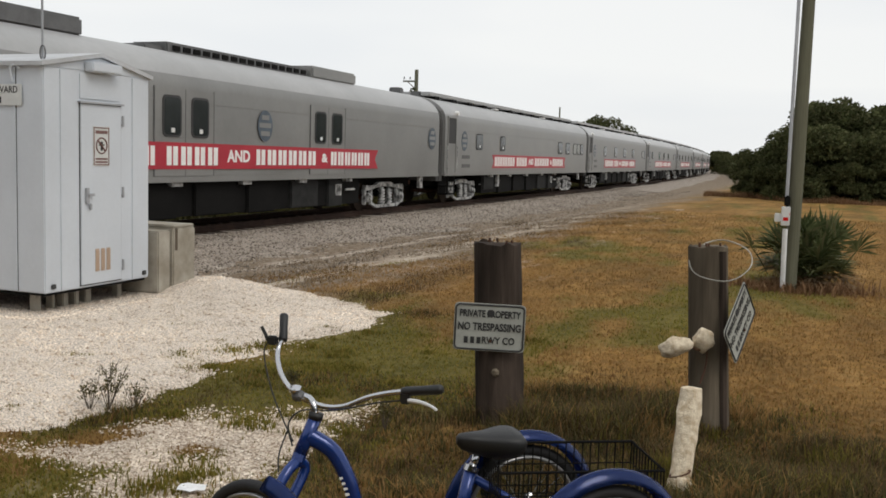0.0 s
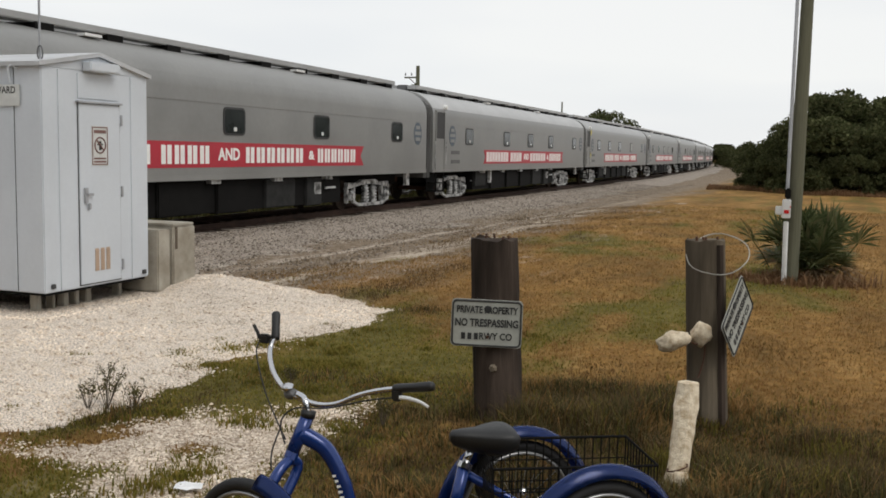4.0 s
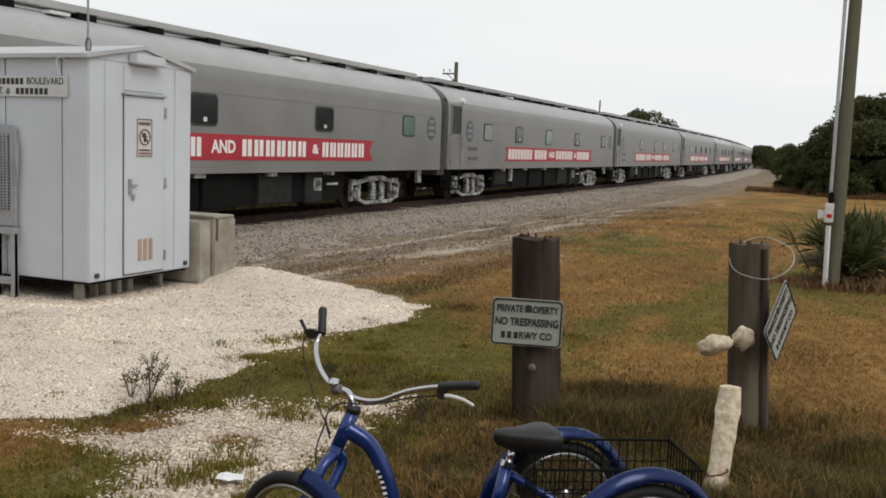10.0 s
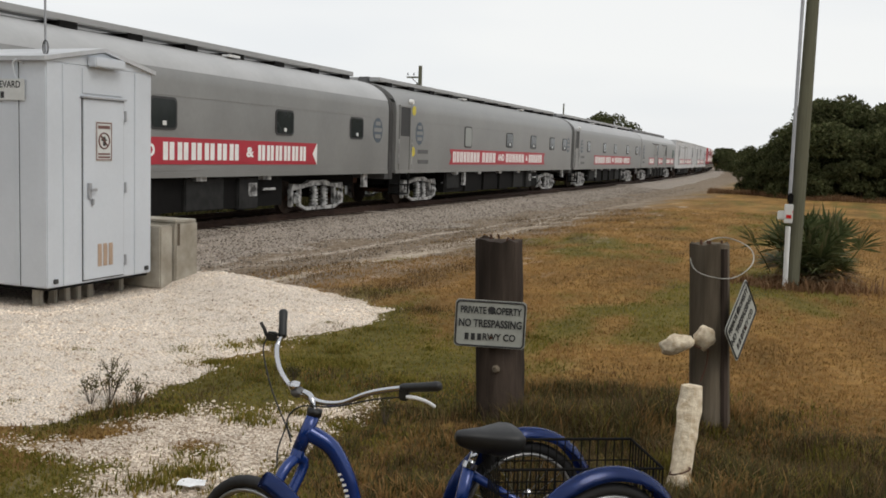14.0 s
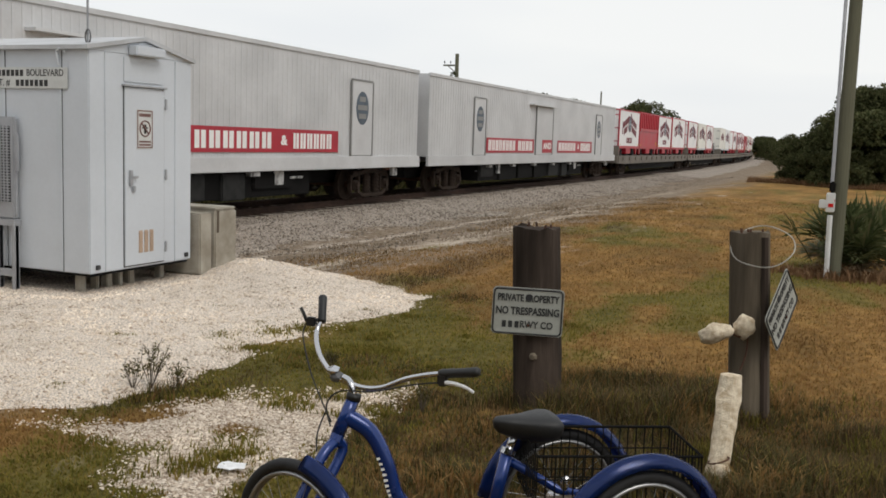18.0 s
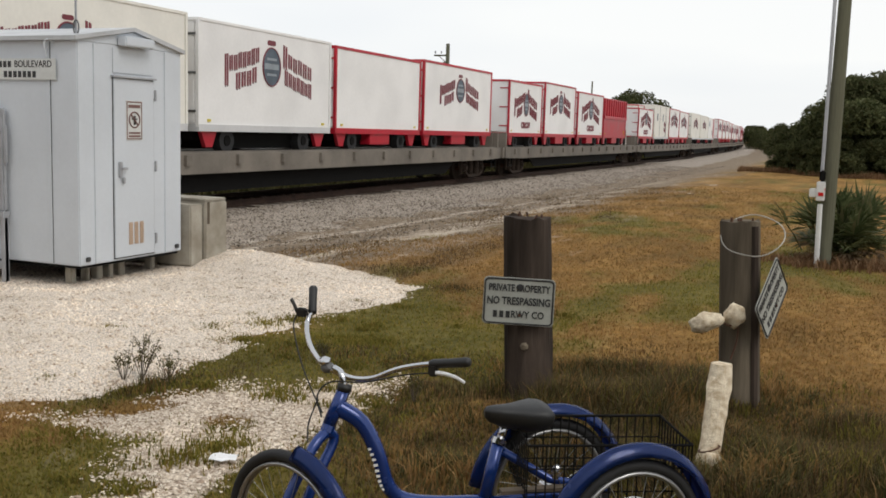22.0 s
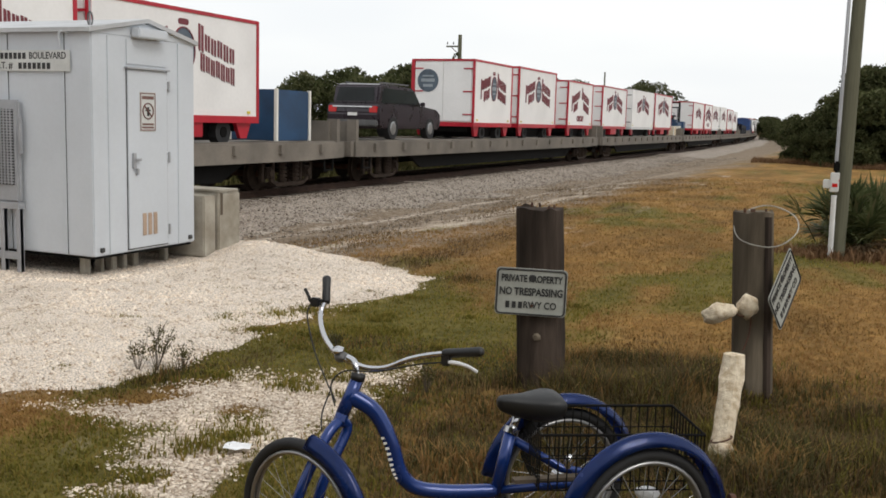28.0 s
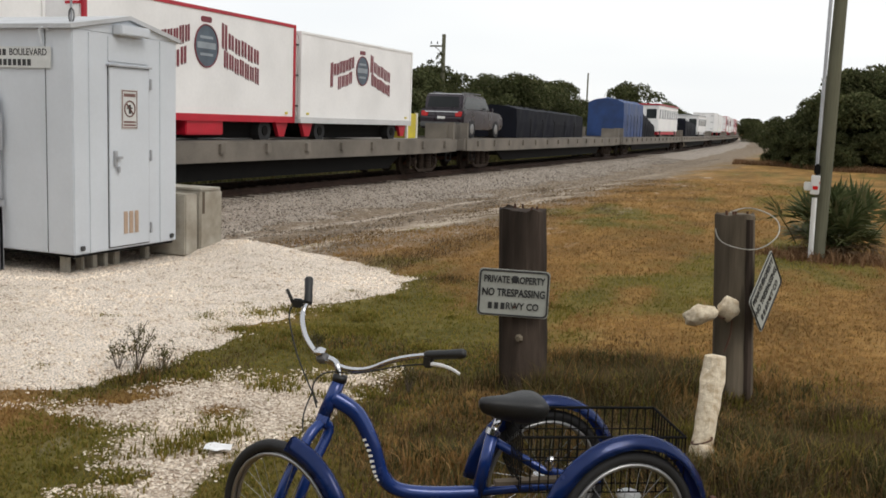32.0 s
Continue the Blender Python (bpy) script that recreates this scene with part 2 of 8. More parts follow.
RED_DARK = mat("dark_red_letter_paint", (0.19, 0.03, 0.042), 0.5, 0.0, 0.25, 3.0, 20.0, 0.03)
WHITE = mat("white_wagon_paint", (0.86, 0.85, 0.835), 0.42, 0.0, 0.1, 0.7, 12.0, 0.04, spread=0.03)
CREAM = mat("cream_wagon_paint", (0.82, 0.795, 0.725), 0.45, 0.0, 0.12, 0.7, 12.0, 0.04)
WHITE_LETTER = mat("white_letter_paint", (0.85, 0.84, 0.81), 0.5, 0.0, 0.08, 4.0, 30.0, 0.0)
LETTER_SHADE = mat("grey_letter_shadow_paint", (0.16, 0.11, 0.11), 0.5, 0.0, 0.2, 3.0, 20.0, 0.0)
EMBLEM_PALE = mat("pale_blue_grey_paint", (0.30, 0.34, 0.37), 0.5, 0.0, 0.2, 3.0, 20.0, 0.0)
EMBLEM = mat("grey_blue_emblem_paint", (0.095, 0.125, 0.16), 0.5, 0.0, 0.4, 3.0, 20.0, 0.0)
DECK = mat("weathered_grey_flatcar_steel", (0.20, 0.175, 0.145), 0.7, 0.1, 0.35, 1.2, 25.0, 0.15, spread=0.12)
RUST = mat("rusty_steel", (0.12, 0.055, 0.032), 0.8, 0.3, 0.4, 6.0, 60.0, 0.2)
TRUCK_DARK = mat("grimy_brown_truck_casting", (0.05, 0.036, 0.028), 0.8, 0.2, 0.4, 6.0, 60.0, 0.2, gloss=0.12)
YELLOW = mat("yellow_paint", (0.66, 0.54, 0.05), 0.5, 0.0, 0.2, 3.0, 20.0, 0.05)
BLUE_TARP = mat("blue_tarpaulin", (0.016, 0.053, 0.18), 0.5, 0.0, 0.35, 1.2, 8.0, 0.3)
DARK_TARP = mat("dark_navy_tarpaulin", (0.008, 0.009, 0.015), 0.7, 0.0, 0.4, 1.2, 8.0, 0.3, gloss=0.15)
BLUE_MACHINE = mat("blue_machine_paint", (0.018, 0.065, 0.15), 0.45, 0.0, 0.3, 2.0, 20.0, 0.1)
SUV_PAINT = mat("dark_plum_car_paint", (0.03, 0.02, 0.027), 0.28, 0.2, 0.15, 2.0, 20.0, 0.0, coat=0.25)
BRAKE_RED = mat("red_lamp_lens", (0.6, 0.02, 0.02), 0.2, 0.0, 0.1, 5.0, 20.0, 0.0)


def stone_mat(name, light, dark, scale, vary=0.5, sandy=False):
    """Loose stone: cells of differing grey, gaps coloured dark for shade, relief."""
    m = bpy.data.materials.new(name)
    m.use_nodes = True
    n, l = m.node_tree.nodes, m.node_tree.links
    b = n["Principled BSDF"]
    b.inputs["Roughness"].default_value = 0.9
    co, geo = n.new("ShaderNodeTexCoord"), n.new("ShaderNodeNewGeometry")
    cell, edge, big = n.new("ShaderNodeTexVoronoi"), n.new("ShaderNodeTexVoronoi"), n.new("ShaderNodeTexNoise")
    edge.feature = "DISTANCE_TO_EDGE"
    for v in (cell, edge):
        v.inputs["Scale"].default_value = scale
        l.new(geo.outputs["Position"], v.inputs["Vector"])
    big.inputs["Scale"].default_value, big.inputs["Detail"].default_value = 1.3, 5.0
    l.new(geo.outputs["Position"], big.inputs["Vector"])
    ramp = n.new("ShaderNodeValToRGB")
    ramp.color_ramp.elements[0].color, ramp.color_ramp.elements[1].color = (*dark, 1), (*light, 1)
    ramp.color_ramp.elements[0].position, ramp.color_ramp.elements[1].position = 0.1, 0.75
    mixv = n.new("ShaderNodeMath")
    mixv.operation = "MULTIPLY_ADD"
    mixv.inputs[1].default_value, mixv.inputs[2].default_value = vary, 0.25
    l.new(cell.outputs["Color"], mixv.inputs[0])
    add = n.new("ShaderNodeMath")
    add.operation = "MULTIPLY_ADD"
    add.inputs[1].default_value = 0.5
    l.new(big.outputs["Fac"], add.inputs[0])
    l.new(mixv.outputs["Value"], add.inputs[2])
    l.new(add.outputs["Value"], ramp.inputs["Fac"])
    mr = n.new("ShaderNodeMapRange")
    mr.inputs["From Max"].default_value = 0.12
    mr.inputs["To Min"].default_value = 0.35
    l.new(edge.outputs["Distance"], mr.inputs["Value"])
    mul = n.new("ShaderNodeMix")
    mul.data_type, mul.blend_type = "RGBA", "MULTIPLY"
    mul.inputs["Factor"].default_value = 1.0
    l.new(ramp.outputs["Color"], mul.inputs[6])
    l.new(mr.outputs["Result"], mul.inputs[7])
    if sandy:
        # a drift of pale fines along the foot of the bank, broken by stones and growth
        sep, a1, a2 = n.new("ShaderNodeSeparateXYZ"), n.new("ShaderNodeMapRange"), n.new("ShaderNodeMath")
        l.new(geo.outputs["Position"], sep.inputs["Vector"])
        a1.inputs["From Min"].default_value, a1.inputs["From Max"].default_value = 14.0, 30.0
        a1.inputs["To Min"].default_value, a1.inputs["To Max"].default_value = TRACK_X + 3.85, TRACK_X + 4.9
        l.new(sep.outputs["Y"], a1.inputs["Value"])
        a2.operation = "SUBTRACT"
        l.new(sep.outputs["X"], a2.inputs[0])
        l.new(a1.outputs["Result"], a2.inputs[1])
        ab, lv, nz, sm = n.new("ShaderNodeMath"), n.new("ShaderNodeMapRange"), n.new("ShaderNodeTexNoise"), n.new("ShaderNodeMath")
        ab.operation, sm.operation, sm.use_clamp = "ABSOLUTE", "MULTIPLY", True
        l.new(a2.outputs["Value"], ab.inputs[0])
        lv.inputs["From Min"].default_value, lv.inputs["From Max"].default_value, lv.inputs["To Min"].default_value, lv.inputs["To Max"].default_value = 0.02, 0.3, 0.75, 0.0
        l.new(ab.outputs["Value"], lv.inputs["Value"])
        nz.inputs["Scale"].default_value, nz.inputs["Detail"].default_value = 2.5, 7.0
        l.new(geo.outputs["Position"], nz.inputs["Vector"])
        nr = n.new("ShaderNodeMapRange")
        nr.inputs["From Min"].default_value, nr.inputs["From Max"].default_value = 0.36, 0.6
        l.new(nz.outputs["Fac"], nr.inputs["Value"])
        l.new(lv.outputs["Result"], sm.inputs[0])
        l.new(nr.outputs["Result"], sm.inputs[1])
        sand = n.new("ShaderNodeMix")
        sand.data_type = "RGBA"
        sand.inputs[7].default_value = (0.58, 0.51, 0.42, 1)
        l.new(sm.outputs["Value"], sand.inputs["Factor"])
        l.new(mul.outputs[2], sand.inputs[6])
        l.new(sand.outputs[2], b.inputs["Base Color"])
    else:
        l.new(mul.outputs[2], b.inputs["Base Color"])
    bp = n.new("ShaderNodeBump")
    bp.inputs["Strength"].default_value, bp.inputs["Distance"].default_value = 0.7, 0.03
    l.new(edge.outputs["Distance"], bp.inputs["Height"])
    l.new(bp.outputs["Normal"], b.inputs["Normal"])
    return m


def island_mat(name, colors, rough=0.85, translucent=0.0):
    """Loose pieces in one mesh (stones, blades, leaves), each its own shade."""
    m = bpy.data.materials.new(name)
    m.use_nodes = True
    n, l = m.node_tree.nodes, m.node_tree.links
    b = n["Principled BSDF"]
    b.inputs["Roughness"].default_value = rough
    b.inputs["Specular IOR Level"].default_value = 0.08
    geo, ramp = n.new("ShaderNodeNewGeometry"), n.new("ShaderNodeValToRGB")
    cr = ramp.color_ramp
    while len(cr.elements) < len(colors):
        cr.elements.new(0.5)
    for i, c in enumerate(colors):
        cr.elements[i].position, cr.elements[i].color = i / (len(colors) - 1), (*c, 1)
    l.new(geo.outputs["Random Per Island"], ramp.inputs["Fac"])
    ns = n.new("ShaderNodeTexNoise")
    ns.inputs["Scale"].default_value = 0.9
    l.new(geo.outputs["Position"], ns.inputs["Vector"])
    mr, hsv = n.new("ShaderNodeMapRange"), n.new("ShaderNodeHueSaturation")
    mr.inputs["From Min"].default_value, mr.inputs["From Max"].default_value = 0.3, 0.7
    mr.inputs["To Min"].default_value, mr.inputs["To Max"].default_value = 0.7, 1.25
    l.new(ns.outputs["Fac"], mr.inputs["Value"])
    l.new(mr.outputs["Result"], hsv.inputs["Value"])
    l.new(ramp.outputs["Color"], hsv.inputs["Color"])
    l.new(hsv.outputs["Color"], b.inputs["Base Color"])
    if translucent:
        tr, mx = n.new("ShaderNodeBsdfTranslucent"), n.new("ShaderNodeMixShader")
        mx.inputs["Fac"].default_value = translucent
        l.new(hsv.outputs["Color"], tr.inputs["Color"])
        l.new(b.outputs["BSDF"], mx.inputs[1])
        l.new(tr.outputs["BSDF"], mx.inputs[2])
        l.new(mx.outputs["Shader"], n["Material Output"].inputs["Surface"])
    return m


def field_mat():
    """The field: dry tan turf with green patches, sandy scuffs beside the line, grey-white grit near the gravel."""
    m = bpy.data.materials.new("dry_turf")
    m.use_nodes = True
    n, l = m.node_tree.nodes, m.node_tree.links
    b = n["Principled BSDF"]
    b.inputs["Roughness"].default_value = 0.95
    b.inputs["Specular IOR Level"].default_value = 0.1
    geo = n.new("ShaderNodeNewGeometry")

    def noise_at(scale, detail=5.0, rough=0.6, stretch=None):
        t = n.new("ShaderNodeTexNoise")
        t.inputs["Scale"].default_value, t.inputs["Detail"].default_value, t.inputs["Roughness"].default_value = scale, detail, rough
        if stretch:
            mp = n.new("ShaderNodeMapping")
            mp.inputs["Scale"].default_value = stretch
            l.new(geo.outputs["Position"], mp.inputs["Vector"])
            l.new(mp.outputs["Vector"], t.inputs["Vector"])
        else:
            l.new(geo.outputs["Position"], t.inputs["Vector"])
        return t.outputs["Fac"]

    def ramp(fac, stops):
        r = n.new("ShaderNodeValToRGB")
        while len(r.color_ramp.elements) < len(stops):
            r.color_ramp.elements.new(0.5)
        for e, (p, c) in zip(r.color_ramp.elements, stops):
            e.position, e.color = p, (*c, 1)
        l.new(fac, r.inputs["Fac"])
        return r.outputs["Color"]

    def mix(fac, a, c, blend="MIX"):
        x = n.new("ShaderNodeMix")
        x.data_type, x.blend_type = "RGBA", blend
        if isinstance(fac, float):
            x.inputs["Factor"].default_value = fac
        else:
            l.new(fac, x.inputs["Factor"])
        l.new(a, x.inputs[6])
        l.new(c, x.inputs[7])
        return x.outputs[2]

    att = n.new("ShaderNodeAttribute")
    att.attribute_name = "cover"
    csep = n.new("ShaderNodeSeparateColor")
    l.new(att.outputs["Color"], csep.inputs["Color"])
    stony, greens, ranks = csep.outputs["Red"], csep.outputs["Green"], csep.outputs["Blue"]
    tan = ramp(noise_at(0.7, 6.0, 0.65, (1, 0.45, 1)), ((0.30, (0.10, 0.072, 0.026)), (0.44, (0.225, 0.13, 0.045)), (0.56, (0.31, 0.178, 0.058)), (0.70, (0.41, 0.265, 0.11))))
    leafy = ramp(noise_at(1.2, 6.0, 0.7), ((0.3, (0.09, 0.083, 0.022)), (0.7, (0.20, 0.165, 0.05))))
    turf = mix(greens, tan, leafy)
    # turf under rank growth coloured dark, the shade between blades included
    shaded_turf = ramp(noise_at(3.0, 6.0, 0.7), ((0.3, (0.02, 0.018, 0.008)), (0.7, (0.075, 0.058, 0.025))))
    turf = mix(ranks, turf, shaded_turf)
    grain = ramp(noise_at(9.0, 8.0, 0.75), ((0.3, (0.5, 0.5, 0.5)), (0.7, (1.3, 1.25, 1.15))))
    turf = mix(1.0, turf, grain, "MULTIPLY")
    soil = ramp(noise_at(6.0, 8.0, 0.7), ((0.3, (0.105, 0.072, 0.045)), (0.55, (0.25, 0.195, 0.14)), (0.72, (0.55, 0.49, 0.40))))
    grit = ramp(noise_at(30.0, 4.0, 0.85), ((0.36, (0.20, 0.145, 0.10)), (0.5, (0.52, 0.43, 0.34)), (0.64, (0.76, 0.67, 0.57))))
    # distance from the track, following its bend
    sep = n.new("ShaderNodeSeparateXYZ")
    l.new(geo.outputs["Position"], sep.inputs["Vector"])

    def math_(op, a, c, clamp=False):
        x = n.new("ShaderNodeMath")
        x.operation, x.use_clamp = op, clamp
        for k, v in enumerate((a, c)):
            if isinstance(v, (int, float)):
                x.inputs[k].default_value = v
            else:
                l.new(v, x.inputs[k])
        return x.outputs["Value"]

    yy = math_("MAXIMUM", math_("SUBTRACT", sep.outputs["Y"], BEND_START), 0.0)
    d = math_("SUBTRACT", math_("ADD", sep.outputs["X"], math_("MULTIPLY", math_("MULTIPLY", yy, yy), BEND / 2)), TRACK_X)
    wob = math_("MULTIPLY", math_("SUBTRACT", noise_at(0.5, 6.0, 0.7, (1, 0.5, 1)), 0.5), 7.0)
    strip = math_("SUBTRACT", 1.0, math_("SMOOTH_MIN", 1.0, math_("MAXIMUM", math_("MULTIPLY", math_("SUBTRACT", math_("ADD", d, wob), 7.98), 0.55), 0.0)), True)
    col = mix(strip, turf, soil)
    # sandy scuffs scattered past the strip
    scuff = math_("MULTIPLY", math_("SUBTRACT", noise_at(0.9, 5.0, 0.6, (1.6, 0.5, 1)), 0.6), 9.0, True)
    near = math_("SUBTRACT", 1.0, math_("MULTIPLY", math_("ABSOLUTE", math_("SUBTRACT", d, 9.58), 0.0), 0.5), True)
    col = mix(math_("MULTIPLY", scuff, near), col, grit)
    # the pale sandy margin where the turf begins
    wob2 = math_("MULTIPLY", math_("SUBTRACT", noise_at(0.35, 6.0, 0.75, (1, 0.5, 1)), 0.5), 5.0)
    rim = math_("SUBTRACT", 1.0, math_("DIVIDE", math_("ABSOLUTE", math_("SUBTRACT", math_("ADD", d, wob2), 7.3), 0.0), 1.2), True)
    fade = n.new("ShaderNodeMapRange")
    fade.inputs["From Min"].default_value, fade.inputs["From Max"].default_value, fade.inputs["To Min"].default_value, fade.inputs["To Max"].default_value = 24.0, 60.0, 0.8, 0.35
    l.new(sep.outputs["Y"], fade.inputs["Value"])
    rim = math_("MULTIPLY", rim, fade.outputs["Result"])
    rim = math_("MULTIPLY", math_("SUBTRACT", math_("MULTIPLY", rim, math_("MULTIPLY", noise_at(1.5, 8.0, 0.75, (1, 0.6, 1)), 2.0)), 0.44), 3.0, True)
    col = mix(rim, col, ramp(noise_at(20.0, 5.0, 0.8), ((0.32, (0.28, 0.21, 0.14)), (0.62, (0.60, 0.52, 0.42)))))
    # a thin pale ridge of fines at the ballast's foot
    drift = n.new("ShaderNodeMapRange")
    drift.inputs["From Min"].default_value, drift.inputs["From Max"].default_value, drift.inputs["To Min"].default_value, drift.inputs["To Max"].default_value = 14.0, 34.0, 4.55, 5.9
    l.new(sep.outputs["Y"], drift.inputs["Value"])
    wob3 = math_("MULTIPLY", math_("SUBTRACT", noise_at(0.6, 3.0, 0.5, (1, 0.4, 1)), 0.5), 0.9)
    ridge = math_("SUBTRACT", 1.0, math_("DIVIDE", math_("ABSOLUTE", math_("SUBTRACT", math_("ADD", d, wob3), drift.outputs["Result"]), 0.0), 0.34), True)
    ridge = math_("MULTIPLY", ridge, math_("MULTIPLY", math_("SUBTRACT", noise_at(3.0, 7.0, 0.7, (1, 0.5, 1)), 0.36), 5.0, True), True)
    ends = n.new("ShaderNodeMapRange")
    ends.inputs["From Min"].default_value, ends.inputs["From Max"].default_value, ends.inputs["To Min"].default_value, ends.inputs["To Max"].default_value = 26.0, 42.0, 1.0, 0.0
    l.new(sep.outputs["Y"], ends.inputs["Value"])
    ridge = math_("MULTIPLY", ridge, ends.outputs["Result"], True)
    col = mix(ridge, col, ramp(noise_at(24.0, 5.0, 0.8), ((0.32, (0.36, 0.29, 0.22)), (0.62, (0.68, 0.61, 0.52)))))
    # thin gravel on the worn ground before the signal house
    gm = math_("MULTIPLY", math_("SUBTRACT", math_("ADD", stony, math_("MULTIPLY", noise_at(7.0, 6.0, 0.75), 0.7)), 0.68), 4.0, True)
    col = mix(gm, col, grit)
    l.new(col, b.inputs["Base Color"])
    bp = n.new("ShaderNodeBump")
    bp.inputs["Strength"].default_value, bp.inputs["Distance"].default_value = 0.6, 0.05
    l.new(noise_at(14.0, 6.0, 0.7), bp.inputs["Height"])
    l.new(bp.outputs["Normal"], b.inputs["Normal"])
    return m


FIELD = field_mat()
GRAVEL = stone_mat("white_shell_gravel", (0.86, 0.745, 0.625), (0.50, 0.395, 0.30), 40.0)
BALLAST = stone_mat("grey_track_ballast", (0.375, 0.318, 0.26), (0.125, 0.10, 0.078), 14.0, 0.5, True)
GRAVEL_BITS = island_mat("white_gravel_stones", ((0.36, 0.27, 0.20), (0.66, 0.555, 0.44), (0.80, 0.695, 0.575), (0.88, 0.79, 0.67)))
BALLAST_BITS = island_mat("ballast_stones", ((0.11, 0.09, 0.072), (0.215, 0.18, 0.146), (0.30, 0.255, 0.208), (0.45, 0.395, 0.33)))
BLADES_DRY = island_mat("dry_grass_blades", ((0.19, 0.13, 0.045), (0.28, 0.165, 0.055), (0.33, 0.2, 0.075), (0.25, 0.132, 0.052), (0.41, 0.27, 0.12)), 0.85, 0.45)
BLADES_GREEN = island_mat("green_grass_blades", ((0.12, 0.115, 0.024), (0.18, 0.162, 0.034), (0.24, 0.20, 0.046), (0.30, 0.21, 0.06)), 0.85, 0.45)
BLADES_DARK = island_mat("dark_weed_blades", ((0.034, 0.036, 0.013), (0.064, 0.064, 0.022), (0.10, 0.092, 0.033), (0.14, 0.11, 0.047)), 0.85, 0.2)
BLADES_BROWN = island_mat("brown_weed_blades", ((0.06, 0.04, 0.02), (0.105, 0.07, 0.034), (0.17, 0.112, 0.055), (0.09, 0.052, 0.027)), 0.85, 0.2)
LEAVES = island_mat("dark_evergreen_leaves", ((0.042, 0.05, 0.02), (0.066, 0.076, 0.03), (0.092, 0.1, 0.042), (0.125, 0.122, 0.06)), 0.7, 0.35)
PALM_LEAF = island_mat("palmetto_leaves", ((0.05, 0.065, 0.025), (0.085, 0.105, 0.042), (0.125, 0.14, 0.06), (0.17, 0.155, 0.075)), 0.5, 0.25)
BRUSH = island_mat("dry_brush_stems", ((0.15, 0.085, 0.045), (0.22, 0.125, 0.065), (0.28, 0.18, 0.10)), 0.85, 0.35)
DEAD_LEAF = island_mat("dead_palm_leaves", ((0.12, 0.08, 0.045), (0.19, 0.13, 0.075), (0.25, 0.18, 0.11)), 0.85, 0.2)
WEED_LEAF = island_mat("weed_leaves", ((0.06, 0.055, 0.02), (0.10, 0.095, 0.035), (0.16, 0.13, 0.06)), 0.8, 0.2)
BARK = mat("grey_brown_bark", (0.15, 0.12, 0.09), 0.9, 0, 0.5, 3.0, 30.0, 0.4, stretch=(1, 1, 0.2), gloss=0.12)
POST_WOOD = mat("tarred_weathered_post", (0.075, 0.056, 0.044), 0.95, 0, 0.6, 4.0, 45.0, 0.6, color2=(0.017, 0.013, 0.01), stretch=(1, 1, 0.12), gloss=0.12)
POST_GREY = mat("grey_weathered_post", (0.165, 0.135, 0.098), 0.95, 0, 0.4, 4.0, 45.0, 0.5, color2=(0.055, 0.043, 0.03), stretch=(1, 1, 0.12), gloss=0.12)
POLE_WOOD = mat("greenish_treated_pole", (0.145, 0.142, 0.098), 0.85, 0, 0.3, 3.0, 40.0, 0.3, stretch=(1, 1, 0.1), gloss=0.12)
HOUSE_WHITE = mat("white_enamel_steel", (0.60, 0.635, 0.675), 0.38, 0.0, 0.08, 1.2, 25.0, 0.03)
HOUSE_GREY = mat("grey_galvanised_sheet", (0.42, 0.43, 0.45), 0.5, 0.3, 0.2, 3.0, 25.0, 0.05)
HOUSE_ROOF = mat("dulled_white_roof_sheet", (0.52, 0.53, 0.54), 0.5, 0.0, 0.2, 2.0, 25.0, 0.05)
VENT_TAN = mat("tan_vent_plastic", (0.50, 0.37, 0.27), 0.6, 0, 0.15, 4.0, 40.0, 0.05)
GAP = mat("dark_joint", (0.06, 0.06, 0.06), 0.9, 0, 0.2)
CONCRETE = mat("stained_concrete", (0.42, 0.39, 0.33), 0.9, 0, 0.3, 3.0, 60.0, 0.3, color2=(0.27, 0.24, 0.19), gloss=0.12)
SIGN_FACE = mat("weathered_white_sign", (0.40, 0.405, 0.36), 0.5, 0, 0.18, 5.0, 40.0, 0.03, gloss=0.12)
NOTICE_WHITE = mat("clean_white_notice_plate", (0.62, 0.63, 0.61), 0.5, 0, 0.12, 5.0, 40.0, 0.02)
SIGN_BLACK = mat("faded_black_sign_paint", (0.03, 0.03, 0.03), 0.6, 0, 0.3, 8.0, 40.0, 0.0)
SIGN_BROWN = mat("faded_red_brown_print", (0.22, 0.115, 0.10), 0.6, 0, 0.3, 8.0, 40.0, 0.0)
CHALK = mat("pale_broken_concrete", (0.76, 0.66, 0.50), 0.95, 0, 0.3, 26.0, 110.0, 0.8, color2=(0.50, 0.39, 0.26), gloss=0.12)
WIRE = mat("pale_galvanised_wire", (0.46, 0.44, 0.38), 0.5, 0.5, 0.3, 8.0, 40.0, 0.1)
PVC = mat("white_plastic_conduit", (0.72, 0.72, 0.70), 0.45, 0, 0.12, 4.0, 40.0, 0.03)
BLUE = mat("metallic_blue_frame_paint", (0.004, 0.03, 0.17), 0.24, 0.3, 0.12, 6.0, 80.0, 0.0, coat=0.4)
CHROME = mat("polished_chrome", (0.56, 0.56, 0.57), 0.14, 1.0, 0.08, 10.0, 60.0, 0.0)
GREY_METAL = mat("dull_aluminium_rim", (0.40, 0.40, 0.40), 0.35, 0.8, 0.15, 10.0, 60.0, 0.0)
VINYL = mat("black_vinyl", (0.012, 0.012, 0.012), 0.5, 0, 0.25, 12.0, 150.0, 0.15)
LITTER = mat("white_litter", (0.82, 0.82, 0.82), 0.6, 0, 0.15, 12.0, 60.0, 0.3)
